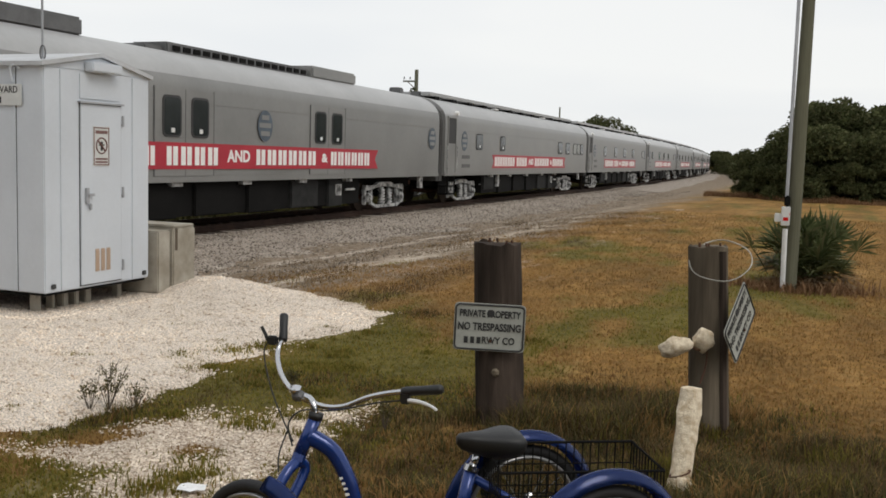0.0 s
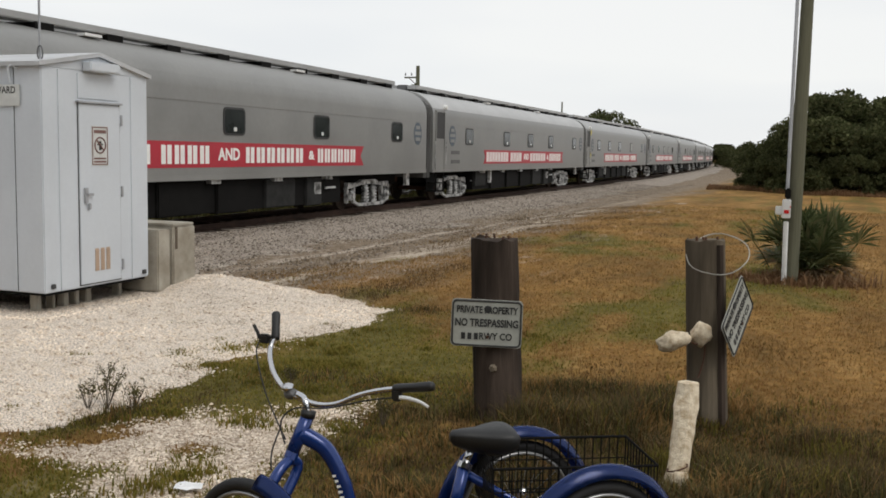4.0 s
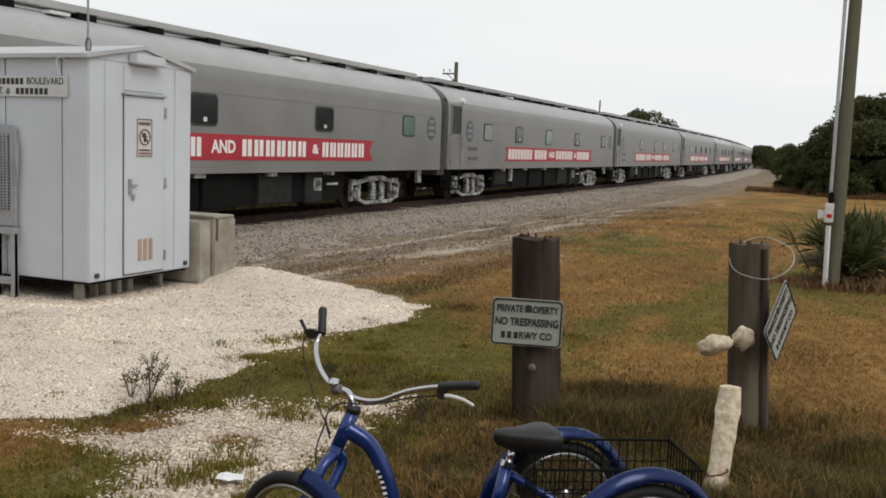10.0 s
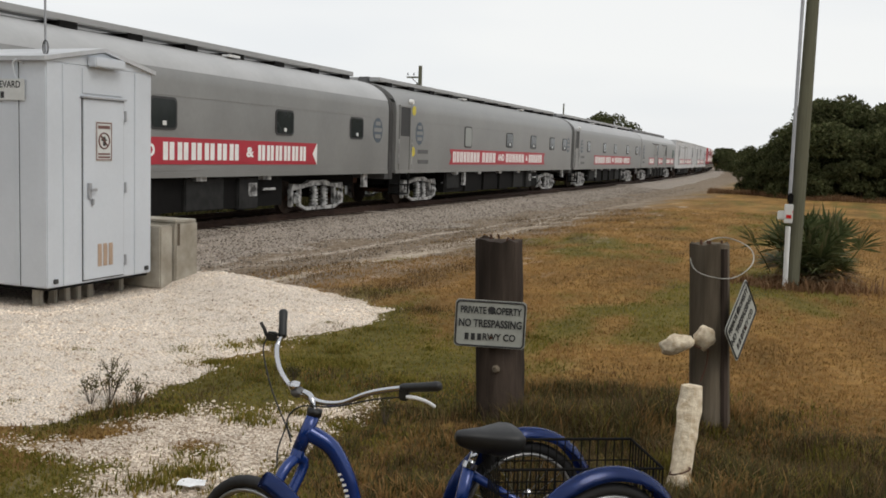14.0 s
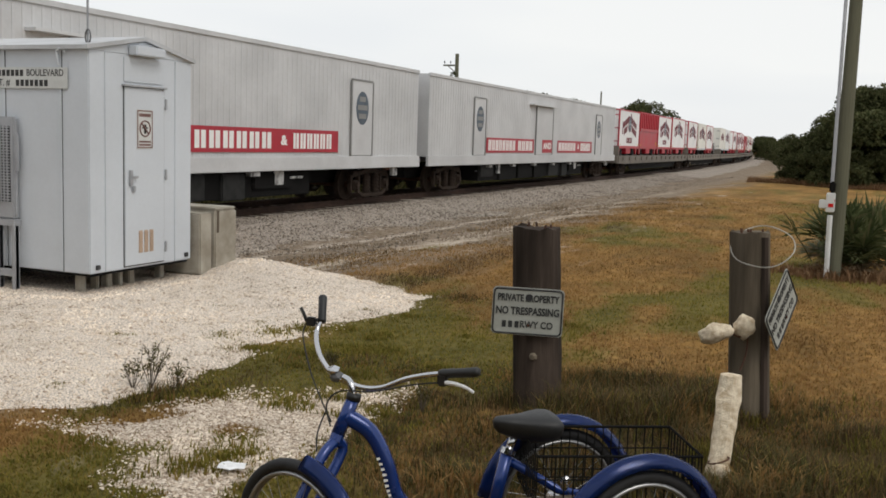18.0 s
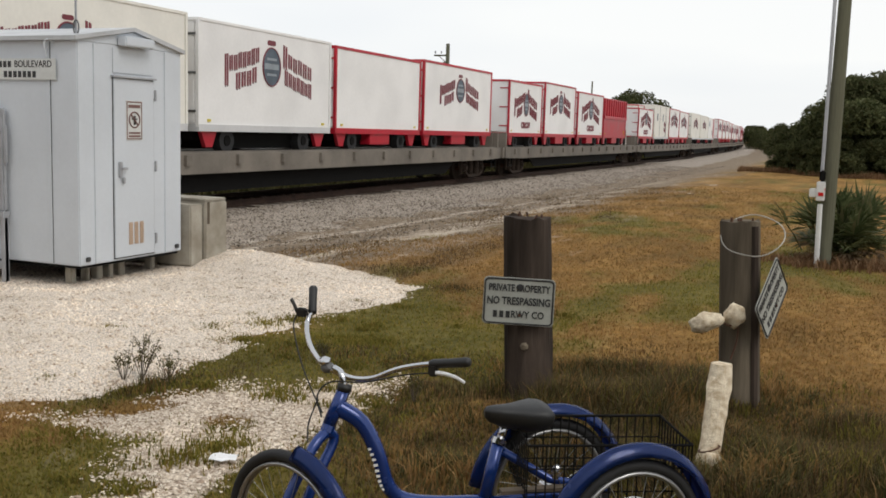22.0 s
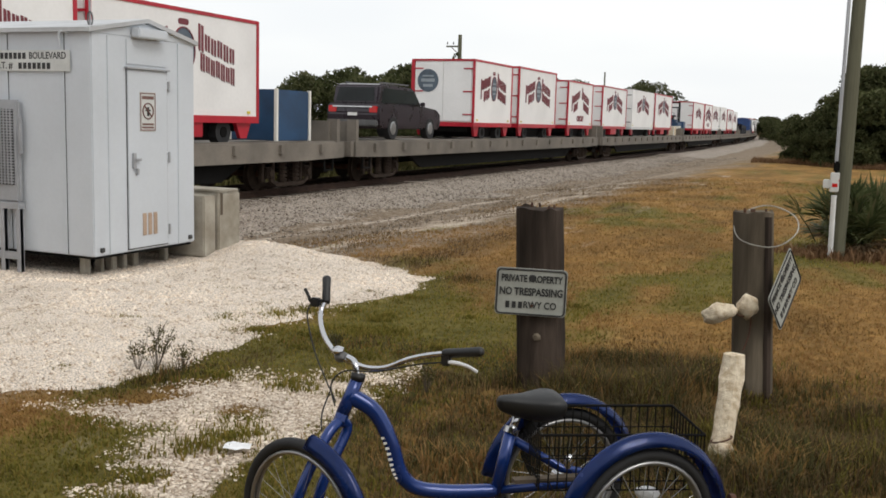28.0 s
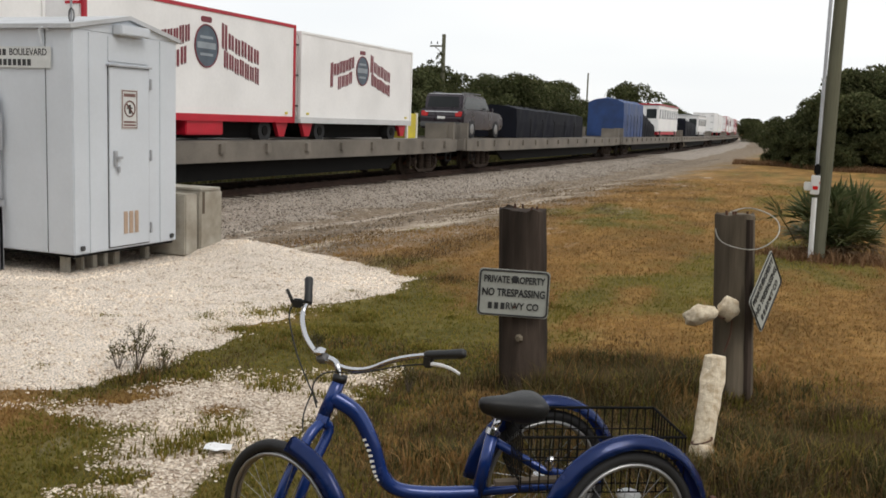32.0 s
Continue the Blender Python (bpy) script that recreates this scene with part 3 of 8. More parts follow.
RAIL_STEEL = mat("dark_rusty_rail", (0.065, 0.04, 0.03), 0.75, 0.3, 0.4, 4.0, 50.0, 0.15, gloss=0.2)
TIE = mat("dark_wooden_ties", (0.075, 0.058, 0.045), 0.9, 0, 0.4, 4.0, 40.0, 0.4, gloss=0.12)

# ---- ground ----
def bend_x(y):
    return BEND * max(y - BEND_START, 0.0) ** 2 / 2


def smooth(a, b, v):
    if a > b:
        return 1 - smooth(b, a, v)
    t = min(max((v - a) / (b - a), 0.0), 1.0)
    return t * t * (3 - 2 * t)


def pad_height(x, y):
    """How far inside the mound of white gravel round the signal house: below 0 outside it."""
    edge = min(-4.4 - x - 0.1 * math.sin(y * 1.9), (9.95 - 0.72 * (x + 4.31) + 0.02 * (x + 4.31) ** 2 * -1 - y) * 0.81, (y - 4.75 - 0.8 * (x + 4.43)) * 0.78)
    bare = math.exp(-((x + 4.75) / 0.42) ** 2 - ((y - 7.25) / 0.5) ** 2)
    return edge + 0.16 * noise.noise((x * 1.3, y * 1.3, 0)) + 0.12 * noise.noise((x * 4.1, y * 4.1, 4)) - 0.12 * bare


WORN = ((-4.4, 4.3), (-4.08, 4.75), (-3.9, 5.3), (-3.7, 5.75), (-3.25, 5.9), (-2.85, 6.3), (-2.6, 5.9), (-2.7, 5.0), (-2.55, 3.9), (-2.7, 3.3), (-3.3, 3.4), (-3.5, 4.1))


def inside(x, y, poly):
    """Signed distance to a closed outline, positive inside."""
    best, odd = 1e9, False
    for (x0, y0), (x1, y1) in zip(poly, poly[1:] + poly[:1]):
        dx, dy = x1 - x0, y1 - y0
        t = min(max(((x - x0) * dx + (y - y0) * dy) / (dx * dx + dy * dy), 0), 1)
        best = min(best, math.hypot(x - x0 - t * dx, y - y0 - t * dy))
        if (y0 > y) != (y1 > y) and x < x0 + (y - y0) * dx / dy:
            odd = not odd
    return best if odd else -best


def strewn(x, y):
    """Cover of thin white gravel on the worn ground between the mound and the tricycle, 0 to 1."""
    if not (-5.2 < x < -1.8 and 2.6 < y < 7.0):
        return 0.0
    e = inside(x, y, WORN) + 0.22 * noise.noise((x * 2.1, y * 2.1, 6)) + 0.16 * noise.noise((x * 5.5, y * 5.5, 8))
    return smooth(-0.12, 0.3, e) * (1 - 0.75 * smooth(0.12, 0.38, noise.noise((x * 2.6, y * 2.6, 15))))


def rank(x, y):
    """How rank and dark the growth is round the posts and behind the tricycle, shade included."""
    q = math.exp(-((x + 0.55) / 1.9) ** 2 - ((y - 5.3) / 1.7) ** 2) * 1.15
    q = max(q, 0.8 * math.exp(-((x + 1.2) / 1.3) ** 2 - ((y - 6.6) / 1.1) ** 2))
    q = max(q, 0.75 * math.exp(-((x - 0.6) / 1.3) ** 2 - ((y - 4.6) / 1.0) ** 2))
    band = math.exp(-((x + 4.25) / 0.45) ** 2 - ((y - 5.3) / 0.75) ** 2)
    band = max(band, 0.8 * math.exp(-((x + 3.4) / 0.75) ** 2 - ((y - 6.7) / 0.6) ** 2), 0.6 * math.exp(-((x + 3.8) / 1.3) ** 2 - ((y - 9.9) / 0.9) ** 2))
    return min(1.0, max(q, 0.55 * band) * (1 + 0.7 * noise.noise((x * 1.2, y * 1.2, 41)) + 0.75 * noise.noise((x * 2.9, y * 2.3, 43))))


def greenness(x, y):
    """Large soft patches of greener turf, most of it between the gravel and the posts."""
    g = noise.noise((x * 0.4, y * 0.17, 11)) + 0.6 * noise.noise((x * 1.1, y * 0.5, 3)) + 0.5 * noise.noise((x * 2.4, y * 1.1, 13)) + 0.07
    g += 0.55 * math.exp(-((x + 3.0) / 1.3) ** 2 - ((y - 8.2) / 2.6) ** 2) + 0.42 * math.exp(-((x + 3.95) / 0.7) ** 2 - ((y - 3.7) / 0.7) ** 2) + 0.6 * math.exp(-((x + 4.1) / 0.9) ** 2 - ((y - 5.4) / 1.4) ** 2)
    return smooth(-0.05, 0.75, g + 0.06 - 0.2 * smooth(12, 26, y))


def ground_z(x, y):
    d = x - TRACK_X + bend_x(y)
    z = -0.5 * (1 - smooth(3.98, 9.98, d)) if d > 0 else -0.5
    z += 0.035 * noise.noise((x * 0.35, y * 0.35, 2)) + 0.02 * noise.noise((x * 1.3, y * 1.3, 7))
    e = pad_height(x, y)
    if e > 0:
        k = smooth(0, 1.2, e)
        z = z * (1 - k) + 0.05 * k
        # set lower under the house, higher behind it, to fit the camera's view
        z -= 0.055 * smooth(-6.85, -7.3, x) * smooth(7.3, 7.8, y) * smooth(10.0, 9.6, y) if x < -6.85 else 0
        z += k * smooth(-6.6, -6.2, x) * (0.02 * noise.noise((x * 3.1, y * 3.1, 17)) + 0.012 * noise.noise((x * 7.0, y * 7.0, 19)))
        z += 0.13 * math.exp(-((x + 6.7) / 0.9) ** 2 - ((y - 10.5) / 0.6) ** 2)
    return z


def axis_steps(lo, hi, fine_lo, fine_hi, step, grow=1.16):
    out = [fine_lo + step * k for k in range(int((fine_hi - fine_lo) / step) + 1)]
    s = step
    while out[-1] < hi:
        s *= grow
        out.append(out[-1] + s)
    s = step
    while out[0] > lo:
        s *= grow
        out.insert(0, out[0] - s)
    return out


def sheet(name, xs, ys, zf, material, keep=None):
    grid = {}
    verts, faces = [], []
    for j, y in enumerate(ys):
        for i, x in enumerate(xs):
            if keep is None or keep(x, y):
                grid[i, j] = len(verts)
                verts.append((x, y, zf(x, y)))
    for j in range(len(ys) - 1):
        for i in range(len(xs) - 1):
            q = [grid.get(k) for k in ((i, j), (i + 1, j), (i + 1, j + 1), (i, j + 1))]
            if None not in q:
                faces.append(q)
    me = bpy.data.meshes.new(name)
    me.from_pydata(verts, [], faces)
    me.materials.append(material)
    me.shade_smooth()
    return new(name, me)


ground = sheet("ground", axis_steps(-1500, 1500, -13, 4, 0.13), axis_steps(-60, 2500, 2, 13, 0.13, 1.06), ground_z, FIELD)
cover = ground.data.color_attributes.new("cover", "FLOAT_COLOR", "POINT")
for k, vert in enumerate(ground.data.vertices):
    x, y = vert.co.x, vert.co.y
    if -14 < x < 40 and 0 < y < 160:
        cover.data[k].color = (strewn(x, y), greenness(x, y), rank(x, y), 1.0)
    else:
        cover.data[k].color = (0.0, 0.3, 0.0, 1.0)
tagged(ground, "dry tan and green turf field with sandy scuffs", "ground", kind="structure")
pad = sheet("gravel_pad", axis_steps(-16, -3.2, -12, -3.2, 0.1), axis_steps(2.6, 13.2, 3.0, 12.2, 0.1),
            lambda x, y: ground_z(x, y) + max(-0.03, min(0.03, 0.12 * pad_height(x, y))) + 0.012 * noise.noise((x * 5, y * 5, 1)), GRAVEL, lambda x, y: pad_height(x, y) > -0.2)
tagged(pad, "mound of loose white shell gravel under the signal house", "gravel", kind="structure")


def scatter(name, pts, sizes, material, label, category, flat=0.7, seed=1):
    """Many loose stones as one mesh: lumpy octahedra at the given places."""
    rng = np.random.default_rng(seed)
    base = np.array([(1, 0, 0), (0, 1, 0), (-1, 0, 0), (0, -1, 0), (0, 0, 1), (0, 0, -0.6)], float)
    tri = np.array([(0, 1, 4), (1, 2, 4), (2, 3, 4), (3, 0, 4), (1, 0, 5), (2, 1, 5), (3, 2, 5), (0, 3, 5)])
    n = len(pts)
    v = base[None] * rng.uniform(0.55, 1.2, (n, 6, 1)) + rng.normal(0, 0.18, (n, 6, 3))
    a = rng.uniform(0, 6.28, n)
    c, s = np.cos(a)[:, None], np.sin(a)[:, None]
    v = np.stack([v[..., 0] * c - v[..., 1] * s, v[..., 0] * s + v[..., 1] * c, v[..., 2] * flat], -1) * np.asarray(sizes)[:, None, None] + np.asarray(pts)[:, None]
    f = (tri[None] + 6 * np.arange(n)[:, None, None]).reshape(-1, 3)
    me = bpy.data.meshes.new(name)
    me.from_pydata(v.reshape(-1, 3).tolist(), [], f.tolist())
    me.materials.append(material)
    return tagged(new(name, me), label, category, kind="stuff")


rng = np.random.default_rng(3)
pts, sizes = [], []
while len(pts) < 26000:
    x, y = rng.uniform(-9.5, -3.6), 3.4 + 8.6 * rng.random() ** 1.3
    e = pad_height(x, y)
    if e > rng.uniform(-0.14, 0.1) and x / (y + 1.2) > -0.98:
        pts.append((x, y, ground_z(x, y) + (0.03 if e > 0.25 else 0.006 + 0.1 * max(e, 0))))
        sizes.append(rng.uniform(0.006, 0.017) * (1.5 if rng.random() < 0.06 else 1))
scatter("gravel_stones", pts, sizes, GRAVEL_BITS, "loose white gravel stones", "gravel", 0.7, 4)
pts, sizes = [], []
while len(pts) < 9000:
    x, y = rng.uniform(-4.7, -2.2), rng.uniform(2.9, 6.7)
    if strewn(x, y) > rng.random() ** 1.4 + 0.04:
        pts.append((x, y, ground_z(x, y) + 0.004))
        sizes.append(rng.uniform(0.005, 0.014) * (1.5 if rng.random() < 0.05 else 1))
scatter("strewn_stones", pts, sizes, GRAVEL_BITS, "white stones strewn over worn turf", "gravel", 0.6, 5)


# ---- track ----
def track_strip(name, profile, s0, s1, material, label, category, closed=False, bump=0.0):
    """A cross-section (offset, height) drawn along the track's line."""
    ss, s = [], s0
    while s < s1:
        ss.append(s)
        s += 0.5 if s < 60 else 4.0
    verts, faces = [], []
    n = len(profile)
    for s in ss:
        m = on_track(s)
        for o, z in profile:
            k = bump * noise.noise((o * 2.2, s * 1.4, 3)) if bump else 0.0
            verts.append(m @ Vector((o, 0, z + k)))
    for i in range(len(ss) - 1):
        for k in range(n if closed else n - 1):
            a, b = i * n + k, i * n + (k + 1) % n
            faces.append((a, b, b + n, a + n))
    me = bpy.data.meshes.new(name)
    me.from_pydata(verts, [], faces)
    me.materials.append(material)
    return tagged(new(name, me), label, category, kind="structure")


track_strip("track_bed", [(-5.2, -0.66), (-3.4, -0.52), (-2.1, -0.28), (-1.35, -0.25), (0, -0.27), (1.35, -0.25), (2.15, -0.26), (2.7, -0.4), (3.6, -0.49), (4.8, -0.52), (5.4, -0.62)], -40, 460, BALLAST, "grey stone ballast under the railway", "track bed", bump=0.05)
for sx in (-1, 1):
    c = sx * 0.7525
    track_strip("rail", [(c + o, RAIL_Z + z) for o, z in ((-0.07, -0.17), (-0.07, -0.155), (-0.012, -0.12), (-0.012, -0.04), (-0.036, -0.03), (-0.036, 0.0), (0.036, 0.0), (0.036, -0.03), (0.012, -0.04), (0.012, -0.12), (0.07, -0.155), (0.07, -0.17))],
                -40, 460, RAIL_STEEL, "rusty steel rail", "rail", closed=True)
tie_mesh = mesh_of("tie", boxes((-1.3, 1.3, -0.115, 0.115, -0.40, -0.242), bevel=0.01), TIE)
ties = thing("railway_ties", Matrix(), "row of dark wooden railway ties", "railway ties", kind="structure")
for k in range(230):
    o = new("tie", tie_mesh)
    o.parent, o.matrix_basis = ties, on_track(-20 + k * 0.55)
pts, sizes = [], []
for k in range(26000):
    s = 6 + 70 * rng.random() ** 1.7
    o = rng.uniform(1.3, 4.9) if rng.random() < 0.9 else rng.uniform(4.9, 6.8)
    z = np.interp(o, [1.3, 2.15, 2.7, 3.6, 4.8, 5.4, 6.9], [-0.25, -0.26, -0.4, -0.49, -0.52, -0.52, -0.47])
    p = on_track(s, o, 0).translation
    if o > 4.8:
        z = ground_z(p.x, p.y)
    pts.append((p.x, p.y, z + 0.015))
    sizes.append(rng.uniform(0.014, 0.036))
scatter("ballast_stones", pts, sizes, BALLAST_BITS, "loose grey ballast stones beside the track", "ballast", 0.8, 6)


# ---- grass ----
def blades(name, pts, hs, material, label, width=0.006, bend=0.5, seed=1, per=1):
    """Grass blades as one mesh: each a bent strip of three triangles."""
    rng = np.random.default_rng(seed)
    p = np.repeat(np.asarray(pts, float), per, 0)
    n = len(p)
    h = np.repeat(np.asarray(hs, float), per) * rng.uniform(0.55, 1.15, n)
    p[:, :2] += rng.normal(0, 0.02, (n, 2)) * (per > 1)
    a, lean = rng.uniform(0, 6.283, n), rng.uniform(0.15, 1.0, n) * bend
    d = np.stack([np.cos(a), np.sin(a), 0 * a], -1)
    w = np.stack([-np.sin(a), np.cos(a), 0 * a], -1) * (width * rng.uniform(0.6, 1.4, n))[:, None]
    up = np.array([0, 0, 1.0])
    mid = p + up * (h * 0.55)[:, None] + d * (h * lean * 0.3)[:, None]
    tip = p + up * (h * (1 - 0.25 * lean))[:, None] + d * (h * lean * 0.95)[:, None]
    v = np.stack([p - w, p + w, mid - w * 0.75, mid + w * 0.75, tip], 1).reshape(-1, 3)
    f = (np.array([(0, 1, 3), (0, 3, 2), (2, 3, 4)])[None] + 5 * np.arange(n)[:, None, None]).reshape(-1, 3)
    me = bpy.data.meshes.new(name)
    me.from_pydata(v.tolist(), [], f.tolist())
    me.materials.append(material)
    return tagged(new(name, me), label, "grass", kind="stuff")


def grass_weight(x, y):
    """How thick the turf is: none on the gravel, thin where the ground is worn."""
    if pad_height(x, y) > -0.02:
        return 0.0
    d = x - TRACK_X + bend_x(y)
    w = smooth(6.3, 8.9, d + 2.5 * noise.noise((x * 0.5, y * 0.25, 5)))
    return w * (1 - 0.97 * min(1, 1.3 * strewn(x, y)))


dry, dry_h, green, green_h, tall, tall_h, brown, brown_h = [], [], [], [], [], [], [], []
for k in range(190000):
    f = rng.random()
    y = 2.6 + 34 * f ** 1.9
    x = rng.uniform(-0.98 if y < 6 else -0.72, 0.34) * (y + 1.6)
    if grass_weight(x, y) < rng.random():
        continue
    z = ground_z(x, y) - 0.01
    clump = noise.noise((x * 1.1, y * 1.1, 21))
    h = 0.032 + 0.03 * max(clump, 0) + 0.0009 * y
    if rank(x, y) > 0.25 + 0.75 * rng.random():
        continue
    if noise.noise((x * 0.8, y * 0.45, 71)) + 0.4 * noise.noise((x * 2.2, y * 1.4, 73)) > 0.28 + 0.3 * rng.random():
        # reddish-brown dead growth in loose patches
        brown.append((x, y, z)), brown_h.append(h * 1.5)
        continue
    if greenness(x, y) > 0.3 + 0.4 * rng.random():
        green.append((x, y, z)), green_h.append(h)
    else:
        dry.append((x, y, z)), dry_h.append(h * 1.1)
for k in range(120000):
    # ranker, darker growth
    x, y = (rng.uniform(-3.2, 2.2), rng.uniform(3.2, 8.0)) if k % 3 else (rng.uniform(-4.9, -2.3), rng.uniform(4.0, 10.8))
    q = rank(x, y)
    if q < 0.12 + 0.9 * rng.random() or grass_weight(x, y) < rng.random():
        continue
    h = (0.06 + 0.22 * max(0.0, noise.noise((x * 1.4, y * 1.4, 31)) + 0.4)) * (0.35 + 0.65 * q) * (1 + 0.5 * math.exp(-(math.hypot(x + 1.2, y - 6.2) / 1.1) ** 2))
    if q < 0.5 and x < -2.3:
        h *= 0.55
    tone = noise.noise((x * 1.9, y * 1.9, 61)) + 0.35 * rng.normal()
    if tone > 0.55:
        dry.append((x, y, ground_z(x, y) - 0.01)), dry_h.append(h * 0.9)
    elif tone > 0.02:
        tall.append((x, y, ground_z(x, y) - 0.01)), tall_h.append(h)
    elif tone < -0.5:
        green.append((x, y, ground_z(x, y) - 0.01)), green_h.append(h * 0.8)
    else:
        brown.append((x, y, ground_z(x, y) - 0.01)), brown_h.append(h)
for k in range(60):
    # small tufts in the gravel
    x, y = rng.uniform(-6.5, -2.4), rng.uniform(3.2, 9.5)
    if pad_height(x, y) > 0.5 and rng.random() < 0.75:
        continue
    for j in range(rng.integers(25, 90)):
        r_ = abs(rng.normal(0, 0.07))
        a_ = rng.uniform(0, 6.283)
        green.append((x + 1.5 * r_ * math.cos(a_), y + r_ * math.sin(a_), ground_z(x, y))), green_h.append(0.05)
for x0_, y0_ in ((-3.02, 4.33), (-3.1, 4.1), (-3.33, 5.38), (-4.9, 6.9), (-4.75, 7.35), (-4.6, 7.7), (-3.75, 7.15), (-3.6, 7.3), (-3.95, 6.85)):
    for j in range(160):
        x, y = x0_ + rng.normal(0, 0.1), y0_ + rng.normal(0, 0.1)
        green.append((x, y, ground_z(x, y))), green_h.append(0.055)
for k in range(26000):
    # thin brown growth on the worn strip beside the line
    x, y = rng.uniform(-10.2, -4.5), 10.5 + 26 * rng.random() ** 1.6
    d_ = x - TRACK_X + bend_x(y)
    if 4.7 < d_ < 9.9 and pad_height(x, y) < -0.15 and noise.noise((x * 0.9, y * 0.6, 51)) > rng.uniform(-0.1, 0.35):
        brown.append((x, y, ground_z(x, y) - 0.01)), brown_h.append(rng.uniform(0.05, 0.14))
blades("dry_grass", dry, dry_h, BLADES_DRY, "short dry tan grass of the field", 0.005, 1.0, 7, 2)
blades("green_grass", green, green_h, BLADES_GREEN, "short green grass patches of the field", 0.005, 0.9, 8, 2)
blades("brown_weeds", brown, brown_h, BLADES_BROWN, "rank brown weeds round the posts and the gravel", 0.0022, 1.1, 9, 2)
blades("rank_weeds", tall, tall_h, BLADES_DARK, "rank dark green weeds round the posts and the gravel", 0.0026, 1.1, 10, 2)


# ---- trees and bushes ----
def leaf_cloud(rng, centres, radii, count, size):
    """Small leaf sprays over the skins of many lumps: an uneven crown with gaps."""
    c, r = np.asarray(centres, float), np.asarray(radii, float)
    which = rng.choice(len(c), count, p=r ** 2 / (r ** 2).sum())
    d = rng.normal(0, 1, (count, 3))
    d /= np.linalg.norm(d, axis=1, keepdims=True)
    d[:, 2] = np.where(d[:, 2] < -0.35, -d[:, 2], d[:, 2])
    p = c[which] + d * (r[which] * rng.uniform(0.72, 1.08, count))[:, None]
    a = rng.normal(0, 1, (count, 3)) + d * 0.6
    a /= np.linalg.norm(a, axis=1, keepdims=True)
    b = np.cross(a, rng.normal(0, 1, (count, 3)))
    b /= np.linalg.norm(b, axis=1, keepdims=True)
    s = (size * rng.uniform(0.5, 1.4, count))[:, None]
    v = np.stack([p - a * s, p + b * s * 0.42, p + a * s, p - b * s * 0.42], 1).reshape(-1, 3)
    f = np.arange(4 * count).reshape(-1, 4)
    return v, f


def tree_kind(name, label, seed, h, w, lumps, count, size, trunk_h, category="tree"):
    """A tree or bush: tapered leaning trunk, limbs to the lumps of the crown, leaves on the lumps."""
    rng = np.random.default_rng(seed)
    t = thing(name, Matrix(), label, category, "trees along the field")
    cs, rs = [], []
    for k in range(lumps):
        a, q = rng.uniform(0, 6.283), rng.uniform(0, 1) ** 0.6
        z = trunk_h + (h - trunk_h) * rng.uniform(0.06, 0.88)
        spread = w / 2 * q * math.sqrt(max(0.1, 1 - ((z - trunk_h) / (h - trunk_h) - 0.35) ** 2 * 1.5))
        cs.append((spread * math.cos(a), spread * math.sin(a), z))
        rs.append(rng.uniform(0.13, 0.26) * min(w, h))
    top = trunk_h + (h - trunk_h) * 0.45
    bm = bmesh.new()
    line = spline([(0, 0, -0.3), (0.1 * rng.normal(), 0.1 * rng.normal(), trunk_h * 0.5), (0.2 * rng.normal(), 0.2 * rng.normal(), top)], 4)
    tube(bm, line, 0, 8, radii=[0.03 * h * (1 - 0.7 * i / (len(line) - 1)) + 0.01 for i in range(len(line))])
    for k in range(min(lumps, 9)):
        st = line[-1 - (k % 4)]
        c = Vector(cs[k])
        tube(bm, spline([st, st.lerp(c, 0.5) + Vector((0, 0, 0.1 * h)) * 0.5, c], 3), 0, 6, radii=[0.011 * h * (1 - 0.11 * i) for i in range(7)])
    part("trunk", bm, BARK, t)
    v, f = leaf_cloud(rng, cs, rs, count, size)
    me = bpy.data.meshes.new("crown")
    me.from_pydata(v.tolist(), [], f.tolist())
    me.materials.append(LEAVES)
    o = new("crown", me)
    o.parent = t
    return t


oak = tree_kind("bushy_tree", "dense dark green evergreen tree", 21, 5.0, 6.6, 60, 30000, 0.12, 0.1)
oak2 = tree_kind("bushy_tree", "broad dark evergreen scrub tree", 22, 4.2, 6.0, 54, 26000, 0.12, 0.05)
shrub = tree_kind("shrub", "low dark green shrub at the field's edge", 23, 2.4, 4.2, 32, 11000, 0.09, 0.0, "shrub")
dome = tree_kind("round_tree", "tall round-topped dark tree", 24, 8.5, 7.5, 34, 7500, 0.24, 2.6)
placed = set()


def plant(kind, x, y, s, turn):
    m = pose(x, y, ground_z(x, y) - 0.05, 0, 0, turn) @ Matrix.Scale(s, 4)
    if kind.name in placed:
        t = copy_thing(kind, m)
        t.scale = (s, s, s)
        return t
    placed.add(kind.name)
    kind.matrix_basis = m
    return kind


